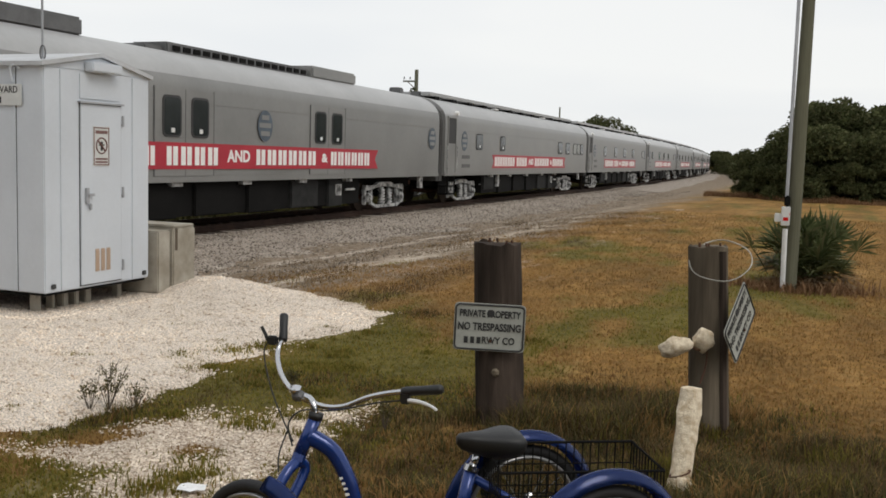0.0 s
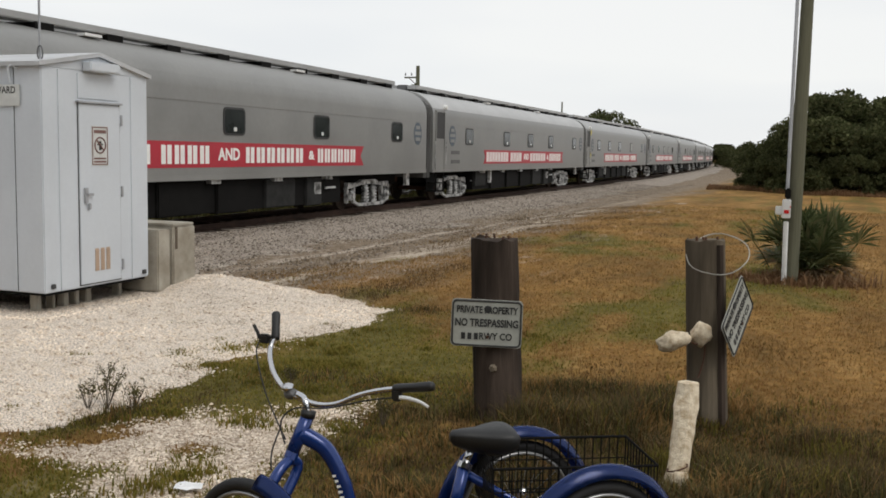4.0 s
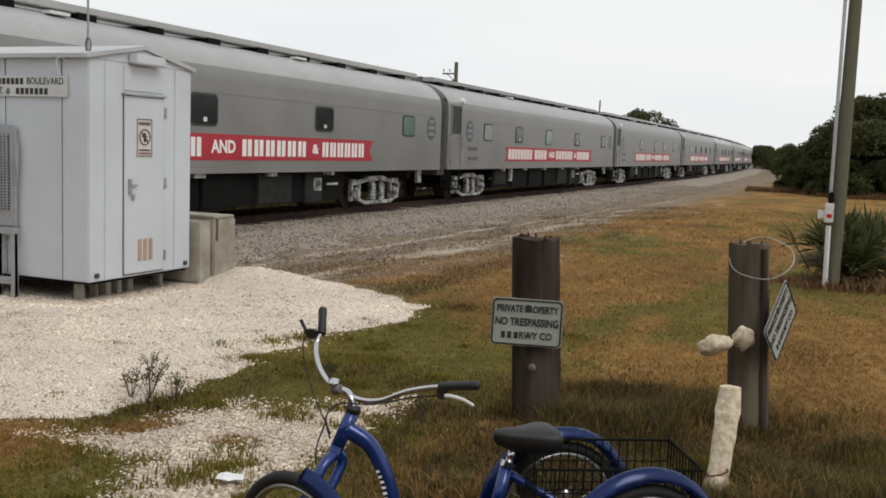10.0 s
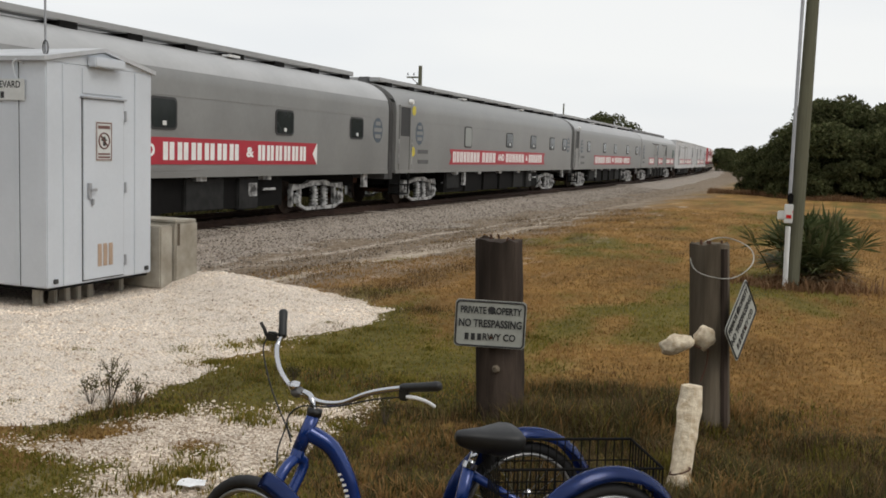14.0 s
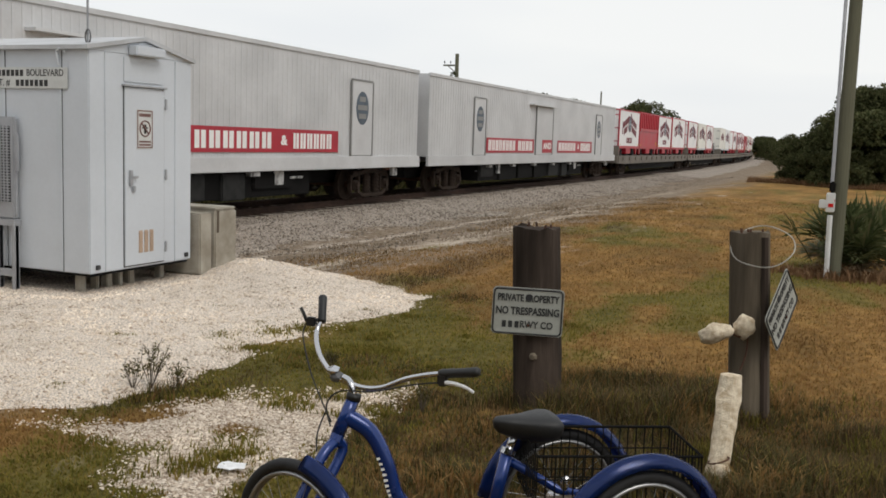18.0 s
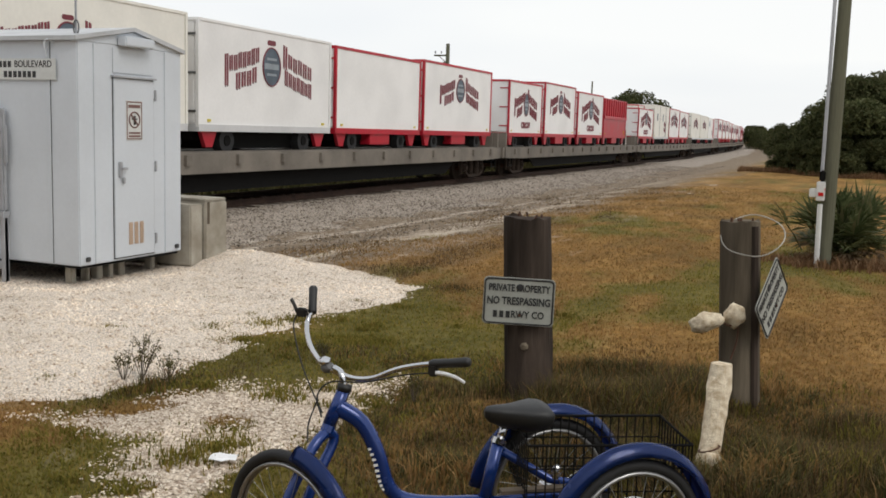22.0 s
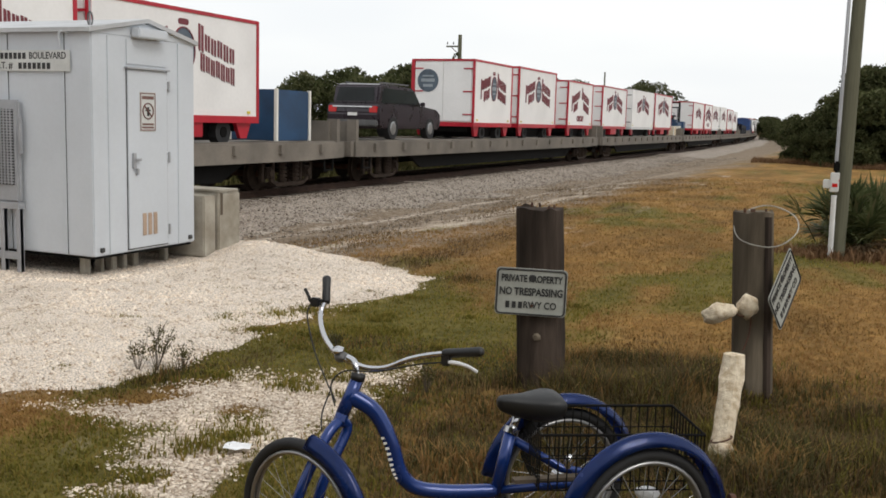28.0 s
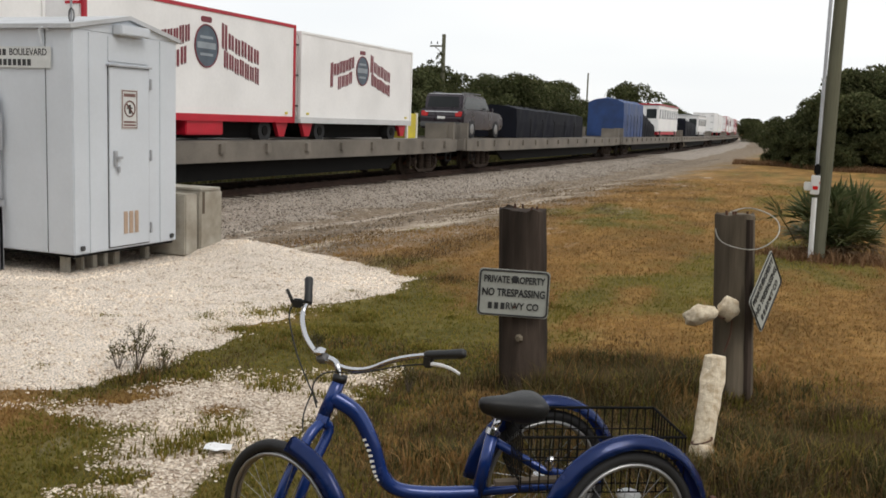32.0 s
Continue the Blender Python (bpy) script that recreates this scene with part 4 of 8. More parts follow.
# the thicket to the right of the line, and an unseen row behind the camera
for kind, x, y, s, turn in ((oak, -0.8, 58, 0.74, 0), (oak2, -2.0, 60, 0.66, 40), (oak, 1.8, 59, 1.02, 120), (oak2, 0.6, 56, 0.95, 200), (oak2, 4.9, 59, 1.34, 20), (oak, 8.4, 61, 1.2, 75), (oak2, 12.5, 62, 1.42, 150),
                            (shrub, -2.8, 58.5, 0.66, 10), (shrub, -1.6, 55.8, 0.75, 80), (shrub, -0.4, 54.2, 0.8, 140), (shrub, 2.4, 54.8, 0.9, 230), (shrub, 5.2, 56, 1.0, 300), (shrub, 8.4, 57, 1.0, 20), (oak, 4.0, 56.5, 0.85, 310), (shrub, 11.5, 57, 1.0, 110),
                            (shrub, -5.6, 104, 0.8, 0), (oak2, -7.6, 125, 0.6, 90), (oak, -9.6, 150, 0.7, 200), (oak2, -12.0, 180, 0.9, 10), (oak, -18, 220, 1.0, 30),
                            # unseen trees added behind the camera to darken reflections and light from there
                            (oak2, -13, -12, 1.5, 30), (oak, -7, -13.5, 1.6, 100), (oak2, -1, -12.5, 1.6, 200), (oak, 5, -13.5, 1.6, 300), (oak2, 11, -12, 1.5, 70),
                            (oak, 17, 64, 1.2, 10), (oak2, 22, 64, 1.3, 100), (oak, 28, 66, 1.3, 60)):
    plant(kind, x, y, s, turn)
# beyond the line
for kind, x, y, s, turn in ((oak2, -25.5, 53.5, 1.25, 60), (oak, -26.5, 61.5, 1.15, 10), (oak2, -25.5, 68, 1.05, 190), (oak, -27, 77, 1.2, 250), (oak2, -25.5, 83, 1.35, 130), (oak, -27, 89, 1.22, 300), (oak2, -26, 95, 1.15, 20),
                            (oak2, -27, 47.5, 1.1, 100), (oak, -30, 38, 1.0, 140), (oak2, -31, 29, 1.0, 15), (oak, -33, 20, 1.1, 215), (oak2, -35, 12, 1.1, 45),
                            (shrub, -22, 50, 0.8, 0), (shrub, -22.5, 64, 0.8, 90), (shrub, -22.5, 73, 0.9, 200), (oak, -29, 105, 0.9, 75),
                            (dome, -33, 166, 1.1, 0), (oak2, -31, 150, 1.2, 60), (oak, -33, 135, 1.0, 160), (dome, -36, 215, 0.9, 120), (oak, -37, 240, 1.3, 10), (oak2, -50, 290, 1.6, 0), (oak, -66, 330, 1.8, 40)):
    plant(kind, x, y, s, turn)

woods = []
for k in range(110):
    woods.append((rng.uniform(-220, 260), rng.uniform(330, 420), rng.uniform(0, 2)))
v, f = leaf_cloud(rng, woods, [rng.uniform(3, 5) for _ in woods], 26000, 0.7)
me = bpy.data.meshes.new("far_woods")
me.from_pydata(v.tolist(), [], f.tolist())
me.materials.append(LEAVES)
tagged(new("far_woods", me), "low line of dark far-off woods", "woods", kind="stuff")


# ---- palmetto by the pole ----
def palmetto(x, y):
    t = thing("palmetto", pose(x, y, ground_z(x, y)), "bushy green fan palm beside the pole", "palm")
    rng = random.Random(8)
    stub = bmesh.new()
    cyl(stub, (0, 0, -0.1), (0.05, 0, 0.25), 0.14, 0.11, 10)
    part("stem", stub, BARK, t)
    for k in range(84):
        bm = bmesh.new()
        a, el = rng.uniform(0, 6.283), rng.uniform(-0.1, 1.45)
        d = Vector((math.cos(a) * math.cos(el), math.sin(a) * math.cos(el), math.sin(el)))
        L = rng.uniform(0.26, 0.42) + 0.28 * max(el, 0) / 1.45
        root = Vector((0.2 * rng.gauss(0, 1), 0.2 * rng.gauss(0, 1), 0.12))
        hub = root + d * L
        tube(bm, [root, root + d * L * 0.5 + Vector((0, 0, 0.03)), hub], 0.009, 5)
        side = d.cross(Vector((0, 0, 1))).normalized()
        up = side.cross(d)
        for i in range(15):
            f = (i - 7) / 7
            tip = hub + (d * math.cos(f * 1.5) + side * math.sin(f * 1.5)) * rng.uniform(0.36, 0.5) + up * (0.05 - 0.1 * abs(f)) - Vector((0, 0, 0.10 * rng.random()))
            e = (tip - hub).cross(up).normalized() * 0.024
            mid = hub.lerp(tip, 0.5) + up * 0.03
            q = [bm.verts.new(hub), bm.verts.new(mid - e), bm.verts.new(tip), bm.verts.new(mid + e)]
            bm.faces.new(q)
        part("frond", bm, PALM_LEAF if el > 0.25 else DEAD_LEAF, t)
    return t


palmetto(0.08, 15.8)


# ---- rank growth on the far side of the line, dry brush at the thicket's foot, dead clump at the pole ----
far_pts, far_h = [], []
for k in range(26000):
    s_ = 4 + 120 * rng.random()
    o_ = -rng.uniform(2.6, 8.5)
    p_ = on_track(s_, o_, 0).translation
    far_pts.append((p_.x, p_.y, ground_z(p_.x, p_.y) - 0.05))
    far_h.append(0.35 + 1.0 * smooth(2.6, 5.0, -o_) * (0.7 + 0.5 * noise.noise((p_.x * 0.3, p_.y * 0.3, 2))))
blades("lineside_weeds", far_pts, far_h, BLADES_DARK, "tall dark weeds beyond the railway", 0.035, 0.6, 14, 2)
far_pts, far_h = [], []
for k in range(4000):
    x = -5.5 + 12 * rng.random() ** 1.5
    y = 52.2 + 2.0 * rng.random() + 4.0 * (1 - smooth(-3.5, -0.5, x))
    far_pts.append((x, y, ground_z(x, y) - 0.03)), far_h.append(0.42 * (0.6 + 0.6 * max(0, noise.noise((x * 0.5, y, 5)) + 0.3)))
for k in range(1500):
    x, y = rng.normal(-0.05, 0.42), rng.normal(15.1, 0.25)
    far_pts.append((x, y, ground_z(x, y) - 0.02)), far_h.append(rng.uniform(0.04, 0.16) + 0.28 * max(0.0, noise.noise((x * 2.5, y * 2.5, 9)) + 0.25) * rng.random())
blades("dry_brush", far_pts, far_h, BRUSH, "dry reddish brush at the foot of the thicket and pole", 0.012, 0.8, 15, 2)

FACE_Y = Euler((math.pi / 2, 0, 0)).to_matrix().to_4x4()


# ---- the signal house ----
def signal_house():
    x1, x0, y0, y1, z0, z1 = -7.34, -10.6, 7.91, 9.6, 0.25, 2.6
    t = thing("signal_house", pose(0, 0, 0), "white steel railway signal house on short piers", "equipment shed")
    part("body", boxes((x0, x1, y0, y1, z0, z1), bevel=0.012), HOUSE_WHITE, t)
    # folded panel seams
    for y in (8.15, 9.3):
        part("seam", boxes((x1, x1 + 0.014, y - 0.012, y + 0.012, z0 + 0.01, z1 - 0.02)), HOUSE_WHITE, t)
        part("joint", boxes((x1, x1 + 0.004, y + 0.013, y + 0.02, z0 + 0.01, z1 - 0.02)), GAP, t)
    for x in (-7.71, -8.5, -9.3):
        part("seam", boxes((x - 0.012, x + 0.012, y0 - 0.014, y0, z0 + 0.01, z1 - 0.02)), HOUSE_WHITE, t)
        part("joint", boxes((x + 0.013, x + 0.02, y0 - 0.004, y0, z0 + 0.01, z1 - 0.02)), GAP, t)
    # low gable roof with the ridge towards the line
    ym = (y0 + y1) / 2
    bm = bmesh.new()
    for ya, za, yb, zb in ((y0 - 0.06, z1 - 0.01, ym, z1 + 0.16), (ym, z1 + 0.16, y1 + 0.03, z1 - 0.015)):
        v = [bm.verts.new(p) for p in ((x0 - 0.1, ya, za), (x1 + 0.04, ya, za), (x1 + 0.04, yb, zb), (x0 - 0.1, yb, zb), (x0 - 0.1, ya, za + 0.045), (x1 + 0.04, ya, za + 0.045), (x1 + 0.04, yb, zb + 0.045), (x0 - 0.1, yb, zb + 0.045))]
        for q in ((3, 2, 1, 0), (4, 5, 6, 7), (0, 1, 5, 4), (1, 2, 6, 5), (2, 3, 7, 6), (3, 0, 4, 7)):
            bm.faces.new([v[i] for i in q])
    part("roof", bm, HOUSE_ROOF, t)
    bm = bmesh.new()
    plate(bm, [(y0, z1 - 0.005), (y1, z1 - 0.005), (ym, z1 + 0.15)], x1 - 0.03, 0.03)
    part("gable", bm, HOUSE_WHITE, t)
    # door
    d = part("door", boxes((x1 + 0.002, x1 + 0.022, 8.43, 9.08, 0.285, 2.24), bevel=0.004), HOUSE_WHITE, t)
    part("door_joint", boxes((x1, x1 + 0.008, 8.422, 8.43, 0.272, 2.26), (x1, x1 + 0.008, 9.08, 9.095, 0.272, 2.26), (x1, x1 + 0.008, 8.43, 9.08, 0.272, 0.285)), GAP, d)
    part("drip_strip", boxes((x1, x1 + 0.05, 8.40, 9.1, 2.25, 2.27)), HOUSE_GREY, d)
    part("handle", boxes((x1 + 0.022, x1 + 0.05, 8.48, 8.53, 1.17, 1.34), (x1 + 0.05, x1 + 0.065, 8.5, 8.6, 1.25, 1.28), bevel=0.005), HOUSE_GREY, d)
    part("padlock", boxes((x1 + 0.03, x1 + 0.055, 8.53, 8.57, 1.1, 1.17), bevel=0.008), HOUSE_GREY, d)
    for z in (0.45, 1.28, 2.08):
        part("hinge", cyl(bmesh.new(), (x1 + 0.03, 9.1, z - 0.06), (x1 + 0.03, 9.1, z + 0.06), 0.014, None, 8), HOUSE_GREY, d)
        part("hinge_leaf", boxes((x1 + 0.014, x1 + 0.02, 9.03, 9.17, z - 0.03, z + 0.03)), HOUSE_WHITE, d)
    for k in range(3):
        y = 8.645 + k * 0.09
        v = part("vent", boxes((x1 + 0.022, x1 + 0.026, y, y + 0.06, 0.415, 0.665)), VENT_TAN, d, "tan louvred vent")
        for j in range(8):
            part("slat", boxes((x1 + 0.026, x1 + 0.034, y, y + 0.06, 0.425 + j * 0.029, 0.437 + j * 0.029)), VENT_TAN, v)
    part("over_panel", boxes((x1 + 0.002, x1 + 0.012, 8.43, 9.08, 2.3, 2.56)), HOUSE_WHITE, t)
    part("lamp_hood", boxes((x1 + 0.01, x1 + 0.13, 8.5, 8.98, 2.585, 2.69), bevel=0.012), HOUSE_WHITE, t)
    # warning notice on the door
    s = part("notice", boxes((x1 + 0.022, x1 + 0.027, 8.61, 8.88, 1.575, 2.01), bevel=0.002), NOTICE_WHITE, d, "white notice with a red-brown prohibition sign")
    bm = boxes((x1 + 0.027, x1 + 0.03, 8.62, 8.632, 1.585, 2.0), (x1 + 0.027, x1 + 0.03, 8.858, 8.87, 1.585, 2.0), (x1 + 0.027, x1 + 0.03, 8.632, 8.858, 1.585, 1.597), (x1 + 0.027, x1 + 0.03, 8.632, 8.858, 1.988, 2.0))
    part("notice_border", bm, SIGN_BROWN, s)
    ring = bmesh.new()
    tube(ring, [(x1 + 0.03, 8.745 + 0.085 * math.cos(a * math.pi / 12), 1.80 + 0.085 * math.sin(a * math.pi / 12)) for a in range(24)], 0.008, 6, True)
    part("prohibition_ring", ring, SIGN_BROWN, s)
    part("prohibition_bar", cyl(bmesh.new(), (x1 + 0.03, 8.685, 1.86), (x1 + 0.03, 8.805, 1.74), 0.009, None, 6), SIGN_BROWN, s)
    part("pictogram", boxes((x1 + 0.027, x1 + 0.03, 8.73, 8.765, 1.745, 1.845), (x1 + 0.027, x1 + 0.03, 8.7, 8.79, 1.80, 1.815)), SIGN_BLACK, s)
    tagged(part("notice_marking", boxes((x1 + 0.027, x1 + 0.03, 8.65, 8.84, 1.93, 1.965), (x1 + 0.027, x1 + 0.03, 8.65, 8.84, 1.61, 1.63), (x1 + 0.027, x1 + 0.03, 8.65, 8.84, 1.645, 1.665)), SIGN_BROWN, s), kind="stuff")
    # lifting eyes, piers, roof rod
    for y in (8.02, 9.5):
        part("lifting_eye", boxes((x1, x1 + 0.025, y - 0.03, y + 0.03, 0.29, 0.34), bevel=0.006), GAP, t)
    for y, w in ((8.1, 0.1), (8.32, 0.06), (8.5, 0.12), (8.68, 0.1), (8.86, 0.14), (9.4, 0.1)):
        part("pier", boxes((x1 - 0.36, x1 - 0.26, y - w * 0.36, y + w * 0.36, -0.05, z0), bevel=0.01), CONCRETE, t)
    for x in (-9.3, -10.3):
        part("pier", boxes((x - 0.06, x + 0.06, y0 + 0.3, y0 + 0.45, -0.05, z0), bevel=0.01), CONCRETE, t)
    part("floor_frame", boxes((x0 + 0.05, x1 - 0.03, y0 + 0.04, y1 - 0.04, z0 - 0.03, z0)), BLACK, t)
    part("roof_rod", cyl(bmesh.new(), (-7.52, 8.1, 2.6), (-7.52, 8.1, 5.2), 0.012, None, 8), HOUSE_GREY, t)
    part("rod_clamp", tube(bmesh.new(), [(-7.50 + 0.035 * math.cos(a * 0.5236), 8.08, 2.74 + 0.075 * math.sin(a * 0.5236)) for a in range(12)], 0.008, 6, True), STEEL_DARK, t)
    # name plate: the street's name and the crossing's number as bars
    p = part("name_plate", boxes((-9.0, -7.6, y0 - 0.024, y0 - 0.016, 2.185, 2.405), bevel=0.003), NOTICE_WHITE, t, "white plate with the crossing's name")
    lettering("BOULEVARD", 0.1, SIGN_BLACK, p, Matrix.Translation((-7.905, y0 - 0.026, 2.345)) @ FACE_Y, 0.001, "plate_lettering", 0.9, 0.001)
    bm = bmesh.new()
    for k in range(4):
        box(bm, -8.95 + k * 0.066, -8.95 + k * 0.066 + 0.046, y0 - 0.027, y0 - 0.024, 2.312, 2.378)
    for k in range(7):
        box(bm, -8.63 + k * 0.063, -8.63 + k * 0.063 + 0.044, y0 - 0.027, y0 - 0.024, 2.312, 2.378)
    for k in range(7):
        box(bm, -8.31 + k * 0.066, -8.31 + k * 0.066 + 0.046, y0 - 0.027, y0 - 0.024, 2.208, 2.274)
    tagged(part("plate_marking", bm, SIGN_BLACK, p), kind="stuff")
    lettering("D.O.T. #", 0.1, SIGN_BLACK, p, Matrix.Translation((-8.57, y0 - 0.026, 2.241)) @ FACE_Y, 0.001, "plate_lettering", 0.95, 0.001)
    part("conduit_hook", tube(bmesh.new(), spline([(-7.72, y0 - 0.02, 2.42), (-7.72, y0 - 0.05, 2.56), (-7.66, y0 - 0.05, 2.6), (-7.62, y0 - 0.02, 2.56)], 4), 0.012, 6), HOUSE_WHITE, t)
    # cooling unit on a stand against the side wall
    ya, yb = 7.82, y0 - 0.02
    c = part("cooling_unit", boxes((-9.43, -8.29, ya, yb, 0.78, 1.88), bevel=0.02), HOUSE_GREY, t, "grey wall-mounted cooling unit with a mesh grille")
    part("grille_back", boxes((-9.36, -8.34, ya - 0.004, ya, 0.97, 1.78)), BLACK, c)
    for k in range(26):
        z = 0.985 + k * 0.031
        part("grille_bar", boxes((-9.36, -8.34, ya - 0.018, ya - 0.004, z, z + 0.013)), HOUSE_GREY, c)
    for k in range(20):
        x = -9.29 + k * 0.048
        part("grille_bar", boxes((x, x + 0.012, ya - 0.02, ya - 0.006, 0.97, 1.78)), HOUSE_GREY, c)
    part("side_handle", boxes((-8.29, -8.26, ya + 0.01, ya + 0.05, 1.3, 1.7), bevel=0.008), HOUSE_GREY, c)
    part("stand_top", boxes((-9.43, -8.28, ya - 0.02, yb, 0.71, 0.78)), HOUSE_GREY, t)
    for x in (-9.38, -8.53, -8.3):
        for y in (ya + 0.02, yb - 0.06):
            part("stand_leg", boxes((x - 0.025, x + 0.025, y - 0.025, y + 0.025, 0.02, 0.71)), HOUSE_GREY, t)
    part("stand_rail", boxes((-9.43, -8.28, ya - 0.01, ya + 0.02, 0.16, 0.24)), HOUSE_GREY, t)
    return t


signal_house()

vault = thing("concrete_vault", pose(0, 0, 0), "stained concrete block with a joint, beside the signal house", "concrete block")
part("block", boxes((-8.5, -7.22, 9.92, 10.37, 0.05, 0.82), bevel=0.015), CONCRETE, vault)
part("block", boxes((-8.5, -7.25, 9.66, 9.9, 0.05, 0.80), bevel=0.015), CONCRETE, vault)
part("cover", boxes((-8.5, -7.222, 9.93, 10.368, 0.82, 0.86), bevel=0.018), CONCRETE, vault)
# flat dark strip in place of the notch's dark line
part("stain", boxes((-7.222, -7.216, 9.95, 10.0, 0.55, 0.82)), BARK, vault)


# ---- posts and their signs ----
def wooden_post(x, y, top, r, lean, material, label, seed, h=1.25):
    t = thing("wooden_post", pose(x, y, ground_z(x, y)), label, "post", "old posts in the grass")
    rng = random.Random(seed)
    bm = bmesh.new()
    rings, n = [], 22
    dents = [1 - 0.05 * rng.random() - (0.09 if i in (7, 15) else 0) for i in range(n)]
    for k in range(9):
        z = -0.15 + (h + 0.15) * k / 8
        off = Vector(lean) * (z / h)
        rr = r * (1 - 0.03 * k / 8)
        rings.append([bm.verts.new((off.x + rr * dents[i] * (1 + 0.015 * rng.gauss(0, 1)) * math.cos(2 * math.pi * i / n), off.y + rr * dents[i] * (1 + 0.015 * rng.gauss(0, 1)) * math.sin(2 * math.pi * i / n),
                                     z + (0.007 * rng.gauss(0, 1) if k == 8 else 0))) for i in range(n)])
    for a, b in zip(rings, rings[1:]):
        for i in range(n):
            bm.faces.new((a[i], a[(i + 1) % n], b[(i + 1) % n], b[i]))
    bm.faces.new(rings[-1])
    part("shaft", bm, material, t)
    for k in range(5):
        a = rng.uniform(0, 6.283)
        p = Vector((lean[0] + r * 0.65 * math.cos(a), lean[1] + r * 0.65 * math.sin(a), h - 0.02))
        part("spike", cyl(bmesh.new(), p, p + Vector((0.01 * rng.gauss(0, 1), 0, 0.045)), 0.008, 0.008, 6), RUST, t)
    return t


post_a = wooden_post(-1.885, 6.27, 1.23, 0.172, (-0.085, 0.075, 0), POST_WOOD, "dark weathered round wooden post with rusty spikes", 2, 1.23)
post_b = wooden_post(-0.545, 6.76, 1.27, 0.138, (-0.075, 0.07, 0), POST_GREY, "grey weathered wooden post with rusty spikes", 3, 1.25)
# dark bar laid on the post to stand for a shaded recess
part("groove", cyl(bmesh.new(), (0.105, -0.085, 0.03), (0.03, -0.015, 1.225), 0.028, 0.026, 7), POST_WOOD, post_b)


def no_trespass_sign(m):
    t = thing("warning_sign", m, "dented white metal no-trespassing sign, black lettering, on a post", "sign", "no-trespassing signs")
    w, h, r = 0.472, 0.318, 0.028
    out = []
    for cx, cz, a0 in ((w / 2 - r, h / 2 - r, 0), (-w / 2 + r, h / 2 - r, 90), (-w / 2 + r, -h / 2 + r, 180), (w / 2 - r, -h / 2 + r, 270)):
        for k in range(5):
            a = radians(a0 + 22.5 * k)
            out.append((cx + r * math.cos(a), cz + r * math.sin(a)))
    bm = bmesh.new()
    a = [bm.verts.new((x, 0, z)) for x, z in out]
    b = [bm.verts.new((x, 0.004, z)) for x, z in out]
    bm.faces.new(a)
    bm.faces.new(b[::-1])
    for k in range(len(a)):
        bm.faces.new((a[k], b[k], b[(k + 1) % len(a)], a[(k + 1) % len(a)]))
    bmesh.ops.recalc_face_normals(bm, faces=bm.faces[:])
    part("plate", bm, SIGN_FACE, t)
    bm = bmesh.new()
    q = 0.955
    tube(bm, [(x * q, -0.002, z * (q - 0.02)) for x, z in out], 0.006, 5, True)
    part("border", bm, SIGN_BLACK, t)
    for text, z, s, sq in (("PRIVATE PROPERTY", 0.088, 0.064, 0.72), ("NO TRESPASSING", 0.0, 0.07, 0.76)):
        lettering(text, s, SIGN_BLACK, t, Matrix.Translation((0, -0.003, z)) @ FACE_Y, 0.0008, "sign_lettering", sq, 0.0018)
    lettering("RWY CO", 0.064, SIGN_BLACK, t, Matrix.Translation((0.062, -0.003, -0.088)) @ FACE_Y, 0.0008, "sign_lettering", 0.85, 0.0012)
    bm = bmesh.new()
    for k in range(3):
        box(bm, -0.165 + k * 0.042, -0.165 + k * 0.042 + 0.026, -0.003, -0.001, -0.111, -0.067)
    tagged(part("faded_lettering", bm, SIGN_BLACK, t), kind="stuff")
    part("bullet_dent", cyl(bmesh.new(), (0.005, -0.006, 0.094), (0.005, -0.001, 0.094), 0.022, 0.026, 9), SIGN_BLACK, t)
    part("bolt", cyl(bmesh.new(), (0.01, -0.01, -0.09), (0.01, 0.0, -0.09), 0.009, None, 8), RUST, t)
    return t


no_trespass_sign(pose(-1.925, 6.08, 0.675, 0, 1.2, 17.3))
no_trespass_sign(pose(-0.375, 6.72, 0.75, -4, -42, 75))
part("knot_hole", cyl(bmesh.new(), (0.0, -0.176, 0.38), (0.0, -0.15, 0.38), 0.018, 0.03, 7), POST_GREY, post_a)

bm = bmesh.new()
ringp = [(-0.56 + 0.205 * math.cos(a * math.pi / 16) + 0.03, 6.80 + 0.20 * math.sin(a * math.pi / 16), 1.15 + 0.12 * math.sin(a * math.pi / 16) + 0.004 * math.sin(a * 0.9)) for a in range(32)]
tube(bm, ringp, 0.0042, 6, True)
tagged(part("wire_loop", bm, WIRE), "loose loop of pale wire hung round a post", "wire")


def lump(name, c, size, turn, label, category, seed, material=None):
    bm = bmesh.new()
    bmesh.ops.create_icosphere(bm, subdivisions=3, radius=1.0)
    for v in bm.verts:
        k = 1 + 0.28 * noise.noise(v.co * 1.6 + Vector((seed, 0, 0))) + 0.1 * noise.noise(v.co * 5 + Vector((seed, 0, 0)))
        v.co = Vector((v.co.x * size[0], v.co.y * size[1], v.co.z * size[2])) * k
    o = part(name, bm, material or CHALK, smooth=True)
    o.matrix_basis = pose(*c, *turn)
    return tagged(o, label, category)


tied = thing("tied_rubble", pose(-0.6, 6.56, 0.6), "two pale concrete lumps wired to a post", "rubble")
for c, size, turn, seed in (((-0.165, -0.06, -0.015), (0.115, 0.07, 0.062), (0, -18, 15), 1), ((0.01, 0.005, 0.035), (0.066, 0.06, 0.085), (0, 10, 0), 2)):
    o = lump("lump", (0, 0, 0), size, (0, 0, 0), "", "", seed)
    o.parent, o.matrix_basis = tied, pose(*c, *turn)
bm = bmesh.new()
